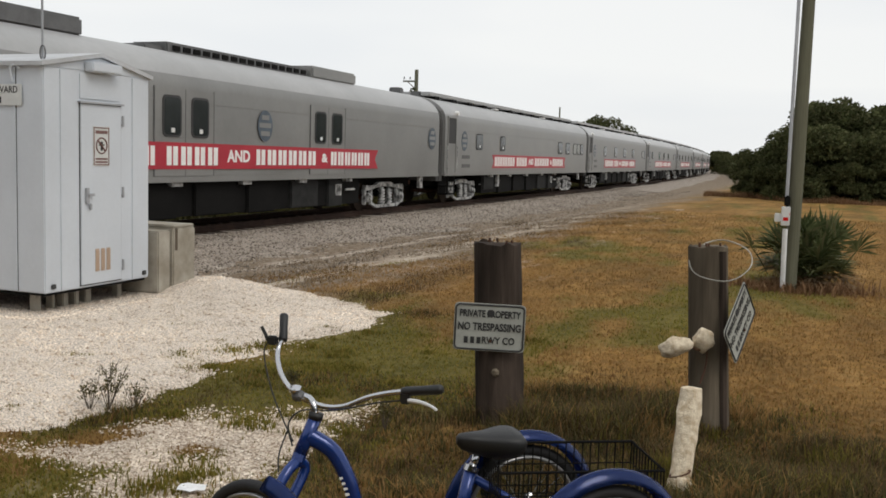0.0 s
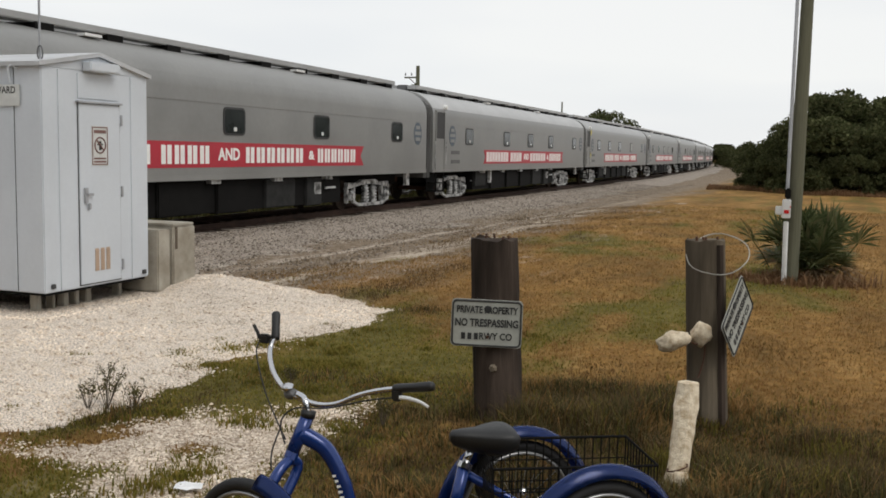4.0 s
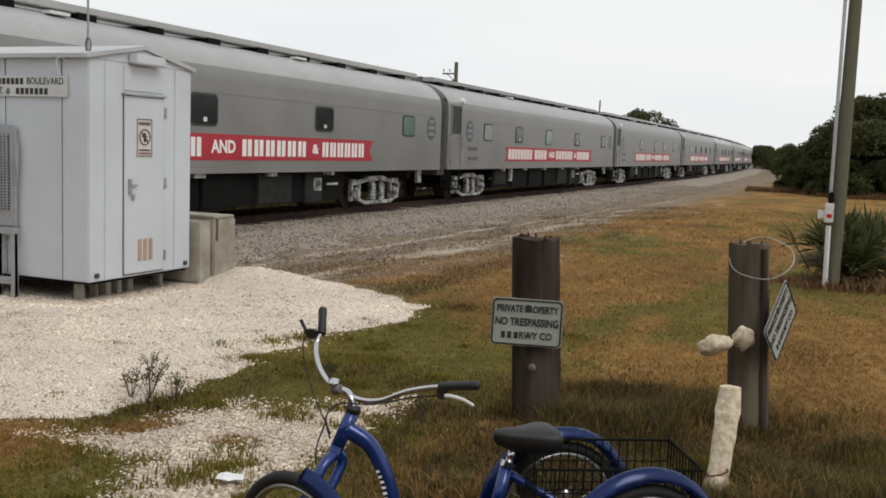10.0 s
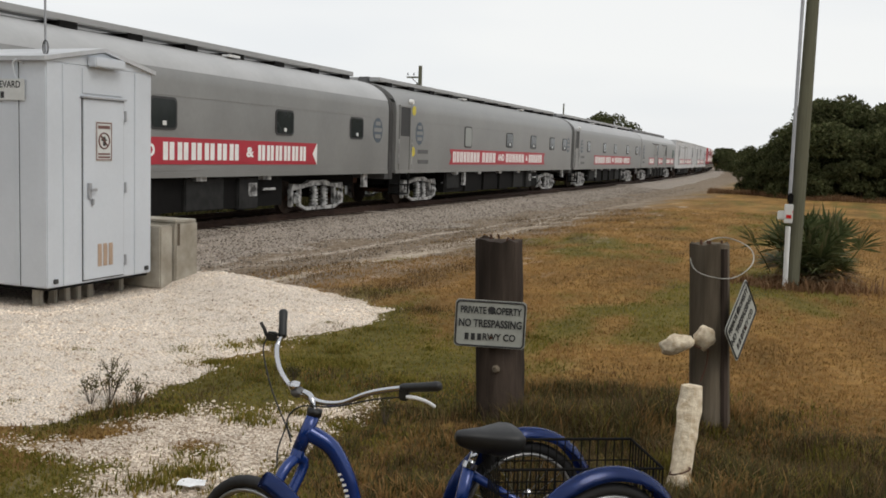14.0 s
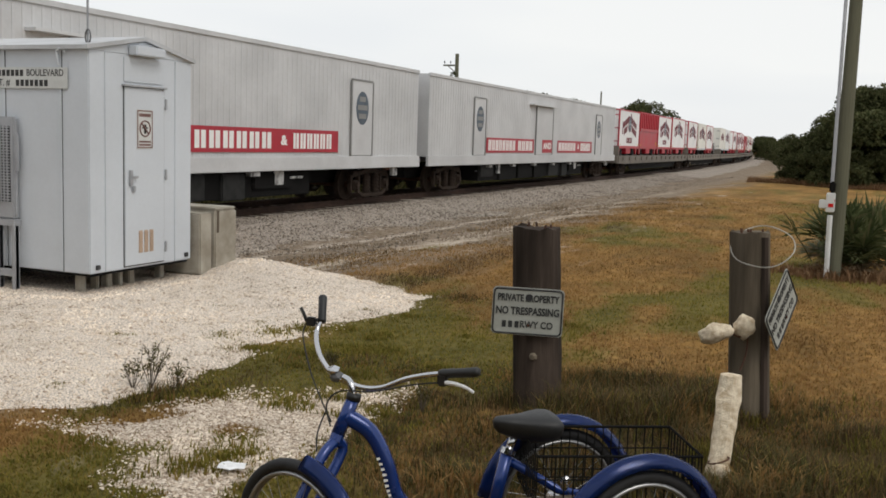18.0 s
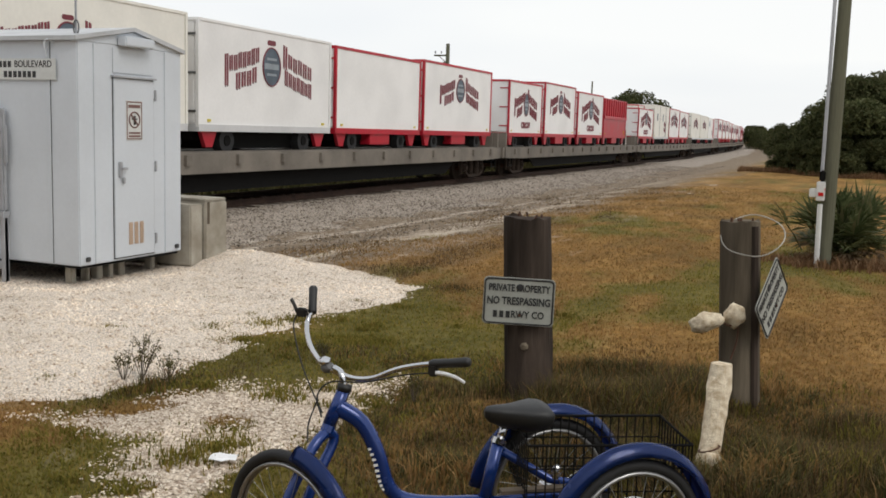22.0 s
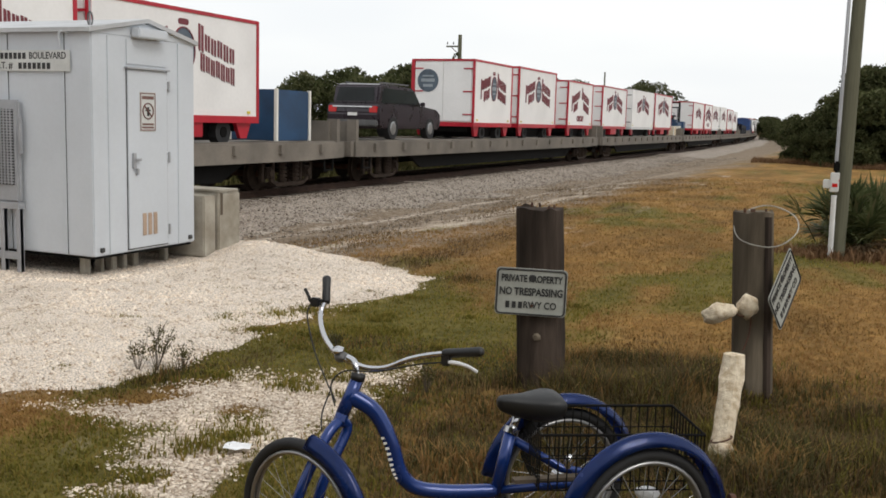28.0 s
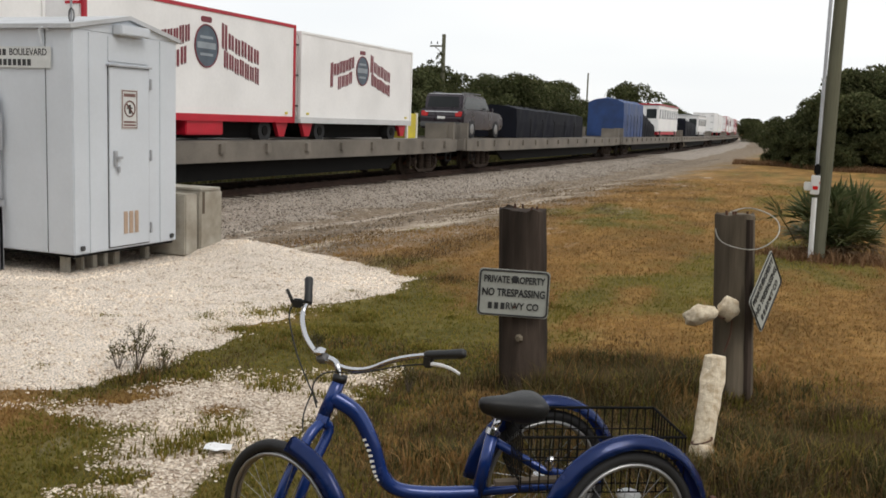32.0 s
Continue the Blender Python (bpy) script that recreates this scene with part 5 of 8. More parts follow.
tube(bm, spline([(-0.08, -0.02, 0.0), (-0.02, -0.03, -0.03), (0.03, 0.0, -0.02), (0.03, 0.02, -0.14), (0.0, 0.0, -0.26)], 5), 0.006, 6)
part("tie_wire", bm, RUST, tied)


def leaning_stake():
    t = thing("broken_stake", pose(-0.565, 5.3, ground_z(-0.565, 5.3)), "pale rough broken stake leaning in the grass", "stake")
    rng = random.Random(4)
    bm = bmesh.new()
    rings, n = [], 10
    for k in range(10):
        f = k / 9
        c = Vector((0.008 * math.sin(3 * f) + 0.02 * (f - 0.5), 0.30 * f, -0.05 + 0.57 * f))
        w = 0.066 - 0.006 * abs(math.sin(5 * f)) + (0.008 if k == 7 else 0)
        rings.append([bm.verts.new(c + Vector((w * math.cos(2 * math.pi * i / n), 0.8 * w * math.sin(2 * math.pi * i / n), 0)) * (1 + 0.07 * rng.gauss(0, 1))) for i in range(n)])
    for a, b in zip(rings, rings[1:]):
        for i in range(n):
            bm.faces.new((a[i], a[(i + 1) % n], b[(i + 1) % n], b[i]))
    bm.faces.new(rings[-1])
    part("shaft", bm, CHALK, t)
    o = lump("lump", (0, 0, 0), (0.055, 0.05, 0.05), (0, 0, 0), "", "", 7)
    o.parent, o.matrix_basis = t, pose(0.03, -0.04, 0.05, 0, 30, 0)
    part("tie_wire", tube(bmesh.new(), [(0.055 * math.cos(a), 0.03 + 0.055 * math.sin(a), 0.1 + 0.02 * math.cos(a)) for a in [i * math.pi / 8 for i in range(16)]], 0.005, 5, True), RUST, t)


leaning_stake()


# ---- utility pole with a white conduit ----
up = thing("utility_pole", pose(-0.1, 14.95, 0), "greenish wooden utility pole with a white conduit", "utility pole")
bm = bmesh.new()
tube(bm, [(-0.09, -0.02, -0.5), (-0.075, 0.1, 2.0), (-0.06, 0.25, 5.0), (-0.06, 0.42, 9.0)], 0, 16, radii=[0.105, 0.098, 0.082, 0.07])
part("pole", bm, POLE_WOOD, up)
part("conduit", tube(bmesh.new(), [(-0.17, -0.14, -0.2), (-0.185, -0.13, 0.9)], 0.036, 10), PVC, up, "white plastic pipe")
part("conduit", tube(bmesh.new(), [(-0.19, -0.02, 1.3), (-0.20, 0.12, 4.3), (-0.19, 0.16, 4.45)], 0.025, 8), HOUSE_GREY, up)
part("meter_box", boxes((-0.25, -0.13, -0.2, -0.08, 0.95, 1.22), bevel=0.01), PVC, up)
part("label_marking", boxes((-0.14, -0.132, -0.205, -0.2, 1.1, 1.13), (-0.22, -0.15, -0.206, -0.2, 1.02, 1.07)), BRAKE_RED, up)
part("meter_cap", boxes((-0.22, -0.14, -0.18, -0.08, 1.22, 1.38), bevel=0.02), BLACK, up)
part("side_box", boxes((-0.34, -0.25, -0.18, -0.1, 1.0, 1.12), bevel=0.01), PVC, up)
part("weatherhead", cyl(bmesh.new(), (-0.19, 0.16, 4.4), (-0.25, 0.14, 4.46), 0.04, 0.05, 8), PVC, up)


def line_pole(x, y, h, r, arm, label):
    t = thing("line_pole", pose(x, y, -0.5), label, "utility pole")
    part("pole", tube(bmesh.new(), [(0, 0, 0), (0, 0, h + 0.5)], 0, 10, radii=[r * 1.3, r]), POLE_WOOD, t)
    if arm:
        part("crossarm", boxes((-0.95, 0.06, -0.05, 0.05, h - 0.3, h - 0.2)), POLE_WOOD, t)
        for k in (-0.88, -0.45):
            part("insulator", cyl(bmesh.new(), (k, 0, h - 0.12), (k, 0, h + 0.05), 0.05, 0.03, 8), GLASS, t)
        part("brace", cyl(bmesh.new(), (-0.7, 0, h - 0.22), (0, 0, h - 0.8), 0.025, None, 6), RUST, t)
        rng2 = np.random.default_rng(9)
        v, f = leaf_cloud(rng2, [(-0.15, -0.1, h - 1.0 - 0.5 * k) for k in range(6)] + [(-0.9, 0, h - 1.4), (-0.8, 0, h - 2.3)], [0.3] * 6 + [0.25, 0.4], 700, 0.09)
        me = bpy.data.meshes.new("vine")
        me.from_pydata(v.tolist(), [], f.tolist())
        me.materials.append(LEAVES)
        o = new("vine", me)
        o.parent = t
    return t


line_pole(-24.6, 59.9, 7.4, 0.125, True, "dark wooden line pole with a crossarm and vines")
line_pole(-36.0, 145.0, 9.7, 0.11, False, "thin far-off wooden pole")


# ---- weeds and litter on the gravel ----
def weed(x, y, h, seed, count=26):
    t = thing("weed", pose(x, y, ground_z(x, y) + 0.02), "small dark twiggy weed growing in gravel", "weed", "weeds on the gravel")
    rng = random.Random(seed)
    bm, lv = bmesh.new(), bmesh.new()
    for k in range(count):
        a, s = rng.uniform(0, 6.283), rng.uniform(0.05, 0.45)
        tip = Vector((math.cos(a) * s * h, math.sin(a) * s * h, h * rng.uniform(0.45, 1.0)))
        mid = tip * 0.5 + Vector((0.02 * rng.gauss(0, 1), 0.02 * rng.gauss(0, 1), 0.03))
        tube(bm, [(0, 0, -0.03), mid, tip], 0.0018, 4)
        for j in range(14):
            p = mid.lerp(tip, rng.random()) + Vector((rng.gauss(0, 0.012), rng.gauss(0, 0.012), rng.gauss(0, 0.012)))
            d1, d2 = Vector((rng.gauss(0, 1), rng.gauss(0, 1), rng.gauss(0, 1))).normalized() * 0.011, Vector((rng.gauss(0, 1), rng.gauss(0, 1), rng.gauss(0, 1))).normalized() * 0.006
            lv.faces.new([lv.verts.new(p - d1), lv.verts.new(p + d2), lv.verts.new(p + d1), lv.verts.new(p - d2)])
    tagged(part("twig_mass", bm, BARK, t), kind="stuff")
    tagged(part("leaves", lv, WEED_LEAF, t), kind="stuff")


weed(-4.38, 5.3, 0.33, 1, 24)
weed(-4.47, 5.22, 0.2, 2, 14)
weed(-4.22, 5.38, 0.2, 3, 13)
weed(-3.55, 6.35, 0.14, 5, 14)
weed(-2.5, 5.7, 0.2, 6, 14)
bm = bmesh.new()
v = [[bm.verts.new((0.034 * i - 0.07, 0.03 * j - 0.045, 0.02 + 0.022 * noise.noise((i * 1.3, j * 1.7, 2)))) for i in range(5)] for j in range(4)]
for j in range(3):
    for i in range(4):
        bm.faces.new((v[j][i], v[j][i + 1], v[j + 1][i + 1], v[j + 1][i]))
o = part("paper_litter", bm, LITTER)
o.matrix_basis = pose(-2.86, 4.1, ground_z(-2.86, 4.1) + 0.02, 0, 0, 20)
o.modifiers.new("thick", "SOLIDIFY").thickness = 0.003
tagged(o, "crumpled white paper scrap on the ground", "litter")

# ---- the tricycle ----
def tricycle():
    base = Vector((-1.25, 3.4, 0.0))
    t = thing("tricycle", Matrix.Translation(base), "blue adult tricycle with a black saddle and wire basket", "tricycle")

    # points placed to fit the camera's view, then scaled about its eye
    view_eye, size = Vector((0.008, -0.003, 1.792)), 0.862

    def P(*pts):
        return [view_eye + (Vector(p) - view_eye) * size - base for p in pts]

    along = Vector((0.72, 0.69, 0)).normalized()
    left = Vector((along.y, -along.x, 0))
    zup = Vector((0, 0, 1))

    def disc_frame(axis):
        u = axis.cross(zup).normalized()
        return u, zup

    def wheel(c, axis, r):
        """Tyre, rim, hub and spokes round an axle."""
        u, v = disc_frame(axis)

        def ring(rr, off=0.0):
            return [c + axis * off + (u * math.cos(2 * math.pi * k / 40) + v * math.sin(2 * math.pi * k / 40)) * rr for k in range(40)]

        w = part("wheel", tube(bmesh.new(), ring(r - 0.023), 0.023, 10, True), RUBBER, t, smooth=True)
        bm = bmesh.new()
        for o in (-0.012, 0.012):
            tube(bm, ring(r - 0.052, o), 0.009, 6, True)
        part("rim", bm, GREY_METAL, w, "dull aluminium rim", smooth=True)
        part("hub", cyl(bmesh.new(), c - axis * 0.05, c + axis * 0.05, 0.022, None, 10), CHROME, w)
        bm = bmesh.new()
        for k in range(28):
            a = 2 * math.pi * k / 28
            b = a + (0.35 if k % 2 else -0.35)
            cyl(bm, c + axis * (0.03 if k % 4 < 2 else -0.03) + (u * math.cos(b) + v * math.sin(b)) * 0.022, c + (u * math.cos(a) + v * math.sin(a)) * (r - 0.055), 0.001, None, 4, False)
        tagged(part("spokes", bm, GREY_METAL, w), kind="stuff")
        return w

    def fender(c, axis, r, a0, a1, width, label=""):
        """A rolled mudguard over the wheel from angle a0 to a1."""
        u, v = disc_frame(axis)
        bm = bmesh.new()
        rings = []
        n = 26
        for k in range(n + 1):
            a = radians(a0 + (a1 - a0) * k / n)
            d = u * math.cos(a) + v * math.sin(a)
            rows = []
            for q in range(9):
                f = q / 8 - 0.5
                rows.append(bm.verts.new(c + d * (r - 0.18 * f * f) + axis * (width * f)))
            rings.append(rows)
        for x, y in zip(rings, rings[1:]):
            for q in range(8):
                bm.faces.new((x[q], x[q + 1], y[q + 1], y[q]))
        bmesh.ops.solidify(bm, geom=bm.faces[:], thickness=0.004)
        return part("mudguard", bm, BLUE, t, label, smooth=True)

    r = 0.305
    near, far = Vector((-0.622, 3.466, 0.31)) - base, Vector((-1.048, 3.836, 0.305)) - base
    for c in (near, far):
        wheel(c, left, r)
        u, v = disc_frame(left)
        fender(c, left, r + 0.062, 8, 172, 0.085, "blue rear mudguard")
    part("rear_axle", cyl(bmesh.new(), near, far, 0.012, None, 8), STEEL_DARK, t)
    fc = Vector((-1.77, 2.94, 0.312)) - base
    heading = Vector((-0.965, 0.26, 0)).normalized()
    faxis = Vector((heading.y, -heading.x, 0)) * -1
    wheel(fc, faxis, 0.312)
    uf, _ = disc_frame(faxis)
    s = 1 if uf.dot(heading) < 0 else -1
    fender(fc, faxis, 0.345, *((-25, 82) if s > 0 else (98, 205)), 0.08, "blue front mudguard")

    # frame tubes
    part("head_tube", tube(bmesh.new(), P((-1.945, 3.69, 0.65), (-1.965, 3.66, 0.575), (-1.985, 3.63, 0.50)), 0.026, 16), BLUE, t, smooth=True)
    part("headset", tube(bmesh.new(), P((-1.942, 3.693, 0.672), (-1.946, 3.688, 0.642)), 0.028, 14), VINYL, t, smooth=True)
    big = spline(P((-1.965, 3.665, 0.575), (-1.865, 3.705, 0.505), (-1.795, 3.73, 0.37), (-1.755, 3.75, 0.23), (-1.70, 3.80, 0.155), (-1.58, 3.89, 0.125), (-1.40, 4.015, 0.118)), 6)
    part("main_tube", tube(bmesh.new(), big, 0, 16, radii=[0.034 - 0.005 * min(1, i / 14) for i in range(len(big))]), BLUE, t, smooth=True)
    bm = bmesh.new()
    for k, (p0, f) in enumerate((p, 0.0) for p in range(11, 20)):
        c = big[p0]
        d = (big[p0 + 1] - big[p0 - 1]).normalized()
        m = Matrix.Translation(c + Vector((-0.008, -0.0295, 0.004))) @ Vector((d.x, d.y, d.z)).to_track_quat("Z", "X").to_matrix().to_4x4()
        box(bm, -0.008, 0.008, -0.003, 0.003, -0.0045, 0.0045, 0, m)
    tagged(part("frame_marking", bm, WHITE_LETTER, t), kind="stuff")
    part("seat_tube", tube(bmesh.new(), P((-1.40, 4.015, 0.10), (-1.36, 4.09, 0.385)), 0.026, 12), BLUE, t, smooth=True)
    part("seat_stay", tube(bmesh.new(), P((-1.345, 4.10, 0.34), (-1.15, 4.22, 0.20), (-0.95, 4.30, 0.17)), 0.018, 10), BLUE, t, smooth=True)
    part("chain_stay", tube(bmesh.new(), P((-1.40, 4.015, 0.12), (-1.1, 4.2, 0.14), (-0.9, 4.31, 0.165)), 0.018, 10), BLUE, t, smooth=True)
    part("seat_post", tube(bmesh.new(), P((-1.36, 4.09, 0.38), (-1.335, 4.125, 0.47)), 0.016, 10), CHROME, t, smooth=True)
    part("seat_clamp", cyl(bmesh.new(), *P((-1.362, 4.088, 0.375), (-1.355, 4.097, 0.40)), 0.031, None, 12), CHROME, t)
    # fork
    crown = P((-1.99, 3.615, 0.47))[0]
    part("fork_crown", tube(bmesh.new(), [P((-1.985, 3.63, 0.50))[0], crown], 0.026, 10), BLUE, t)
    for sgn in (-1, 1):
        part("fork_blade", tube(bmesh.new(), spline([crown, crown + faxis * sgn * 0.055 + Vector((0, -0.02, -0.04)), fc + faxis * sgn * 0.058 + Vector((0.02, 0.05, 0.14)), fc + faxis * sgn * 0.058], 4), 0.021, 10), BLUE, t, smooth=True)
    part("reflector", boxes((-0.02, 0.02, -0.004, 0.004, -0.04, 0.04), bevel=0.003), LITTER, t, "white spoke reflector", m=Matrix.Translation(fc + uf * -s * -0.12 + faxis * 0.02 + Vector((0, 0, 0.09))) @ pose(0, 0, 0, 0, 55, 60))
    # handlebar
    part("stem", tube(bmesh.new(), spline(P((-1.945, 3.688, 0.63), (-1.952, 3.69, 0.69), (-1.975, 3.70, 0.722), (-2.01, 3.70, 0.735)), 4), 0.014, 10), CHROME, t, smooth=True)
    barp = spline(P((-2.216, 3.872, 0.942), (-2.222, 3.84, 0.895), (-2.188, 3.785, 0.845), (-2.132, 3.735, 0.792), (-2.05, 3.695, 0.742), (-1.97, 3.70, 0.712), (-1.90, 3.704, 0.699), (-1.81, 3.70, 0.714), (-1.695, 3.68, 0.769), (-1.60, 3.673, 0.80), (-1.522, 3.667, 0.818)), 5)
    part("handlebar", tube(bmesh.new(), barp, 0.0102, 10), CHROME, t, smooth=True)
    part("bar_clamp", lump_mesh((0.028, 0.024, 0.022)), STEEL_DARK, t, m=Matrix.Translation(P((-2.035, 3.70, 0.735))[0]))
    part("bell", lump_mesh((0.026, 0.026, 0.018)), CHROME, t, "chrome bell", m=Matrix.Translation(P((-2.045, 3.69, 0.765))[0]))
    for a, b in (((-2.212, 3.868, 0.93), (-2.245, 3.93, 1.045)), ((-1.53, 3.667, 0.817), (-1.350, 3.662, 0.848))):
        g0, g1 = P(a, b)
        g = bmesh.new()
        tube(g, [g0, g0.lerp(g1, 0.08), g0.lerp(g1, 0.5), g0.lerp(g1, 0.92), g1], 0, 12, radii=[0.0145, 0.0175, 0.0165, 0.018, 0.013])
        part("grip", g, VINYL, t, smooth=True)
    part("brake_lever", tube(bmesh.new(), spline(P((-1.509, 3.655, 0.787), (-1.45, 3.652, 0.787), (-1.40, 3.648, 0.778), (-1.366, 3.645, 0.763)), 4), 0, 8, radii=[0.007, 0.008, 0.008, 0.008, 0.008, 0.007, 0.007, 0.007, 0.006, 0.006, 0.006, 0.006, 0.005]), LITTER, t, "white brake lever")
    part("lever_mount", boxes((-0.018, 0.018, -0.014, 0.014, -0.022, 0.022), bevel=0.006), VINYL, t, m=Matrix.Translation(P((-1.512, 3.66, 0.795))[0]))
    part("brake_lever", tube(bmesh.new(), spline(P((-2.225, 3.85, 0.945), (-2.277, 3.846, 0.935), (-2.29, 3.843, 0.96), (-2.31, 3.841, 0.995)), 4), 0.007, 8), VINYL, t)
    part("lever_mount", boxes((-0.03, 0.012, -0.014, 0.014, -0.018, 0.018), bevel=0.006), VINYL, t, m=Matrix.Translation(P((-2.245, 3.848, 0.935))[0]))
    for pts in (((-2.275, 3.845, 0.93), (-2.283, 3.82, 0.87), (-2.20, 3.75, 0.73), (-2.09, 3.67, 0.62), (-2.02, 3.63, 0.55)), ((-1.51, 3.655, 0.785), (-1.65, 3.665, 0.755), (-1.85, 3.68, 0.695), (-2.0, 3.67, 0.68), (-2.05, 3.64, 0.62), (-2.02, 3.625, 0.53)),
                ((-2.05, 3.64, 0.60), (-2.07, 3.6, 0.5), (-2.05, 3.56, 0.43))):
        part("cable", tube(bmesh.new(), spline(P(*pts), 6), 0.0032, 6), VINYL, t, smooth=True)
    # saddle
    bm = bmesh.new()
    rings = []
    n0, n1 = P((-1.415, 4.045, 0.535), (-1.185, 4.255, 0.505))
    d = (n1 - n0).normalized()
    side = d.cross(zup).normalized()
    for f, w, th, lift in ((0.0, 0.012, 0.03, -0.004), (0.06, 0.03, 0.06, 0), (0.25, 0.044, 0.085, 0.0), (0.45, 0.062, 0.10, 0.0), (0.62, 0.088, 0.115, 0.004), (0.8, 0.108, 0.12, 0.01), (0.93, 0.104, 0.11, 0.012), (1.0, 0.075, 0.07, 0.004)):
        c = n0.lerp(n1, f) + zup * lift
        ring = []
        for k in range(14):
            a = 2 * math.pi * k / 14
            z = math.sin(a)
            ring.append(bm.verts.new(c + side * (w * math.cos(a)) + zup * (th * (0.28 * z if z > 0 else 0.75 * z))))
        rings.append(ring)
    for a, b in zip(rings, rings[1:]):
        for k in range(14):
            bm.faces.new((a[k], a[(k + 1) % 14], b[(k + 1) % 14], b[k]))
    bm.faces.new(rings[0][::-1])
    bm.faces.new(rings[-1])
    part("saddle", bm, VINYL, t, "worn black vinyl saddle", smooth=True)
    # wire basket behind the saddle
    c = Vector((-0.80, 3.69, 0)) - base
    along = Vector((0.88, 0.475, 0)).normalized()
    left = Vector((along.y, -along.x, 0))
    al, aw, z0, z1 = (-0.33, 0.30), 0.19, 0.42, 0.635

    def corner(a, w, z):
        return c + along * a + left * w + zup * z

    rim = [corner(al[0], -aw, z1), corner(al[1], -aw, z1), corner(al[1], aw, z1), corner(al[0], aw, z1)]
    basket = part("basket", tube(bmesh.new(), rim, 0.006, 6, True), BLACK, t, "black wire basket")
    for k in range(4):
        p, q = rim[k], rim[(k + 1) % 4]
        n = int((q - p).length / 0.034)
        bm = bmesh.new()
        for i in range(n + 1):
            s0 = p.lerp(q, i / n)
            cyl(bm, s0, s0 - zup * (z1 - z0) + (c - s0) * 0.06 * Vector((1, 1, 0)).length * 0, 0.0028, None, 4, False)
        for zz in (0.09, 0.18, z1 - z0):
            cyl(bm, p - zup * zz, q - zup * zz, 0.003, None, 4, False)
        tagged(part("basket_side", bm, BLACK, basket), kind="stuff")
    bm = bmesh.new()
    for i in range(12):
        f = i / 11
        cyl(bm, corner(al[0] + (al[1] - al[0]) * f, -aw, z0), corner(al[0] + (al[1] - al[0]) * f, aw, z0), 0.002, None, 4, False)
    tagged(part("basket_floor", bm, BLACK, basket), kind="stuff")
    part("basket_slat", boxes((-0.24, 0.1, -0.02, 0.02, 0.0, 0.015)), BARK, basket, m=Matrix.Translation(corner(-0.18, 0.1, z0 + 0.01)) @ pose(0, 0, 0, 0, 0, 36))
    part("carrier_bag", lump_mesh((0.05, 0.035, 0.03)), LITTER, t, "crumpled clear plastic bag", m=Matrix.Translation(near + Vector((-0.02, 0.17, 0.07))))
    part("tail_reflector", cyl(bmesh.new(), near + along * 0.325 + zup * 0.1, near + along * 0.345 + zup * 0.1, 0.028, None, 10), RUST, t)
    part("lock", lump_mesh((0.02, 0.02, 0.03)), CHROME, t, m=Matrix.Translation(c + along * -0.2 + left * 0.1 + zup * 0.5))
    return t


def lump_mesh(size):
    bm = bmesh.new()
    bmesh.ops.create_icosphere(bm, subdivisions=2, radius=1.0)
    for v in bm.verts:
        k = 1 + 0.18 * noise.noise(v.co * 1.9)
        v.co = Vector((v.co.x * size[0], v.co.y * size[1], v.co.z * size[2])) * k
    return bm


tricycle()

# ---- the train ----
MOVING = []


def rides(ob, u, off=0.0, z=0.0, turn=0.0):
    """Puts a thing on the train at u metres behind its mark; it is keyed in motions()."""
    MOVING.append((ob, u, off, z, turn))
    return ob


TRUCKS = {}


def truck_parts(parent, y, *kind, **more):
    """Puts a bogie of one kind under a car at y along it; alike bogies share their meshes."""
    key = (*[k.name if hasattr(k, "name") else k for k in kind], *sorted(more.items()))
    if key not in TRUCKS:
        TRUCKS[key] = truck_pieces(parent, *kind, **more)
        for ob, sub in TRUCKS[key]:
            ob.matrix_basis = Matrix.Translation((0, y, 0))
        return
    for ob, sub in TRUCKS[key]:
        made = again(ob, Matrix.Translation((0, y, 0)), parent)
        for piece in sub:
            again(piece, Matrix(), made)


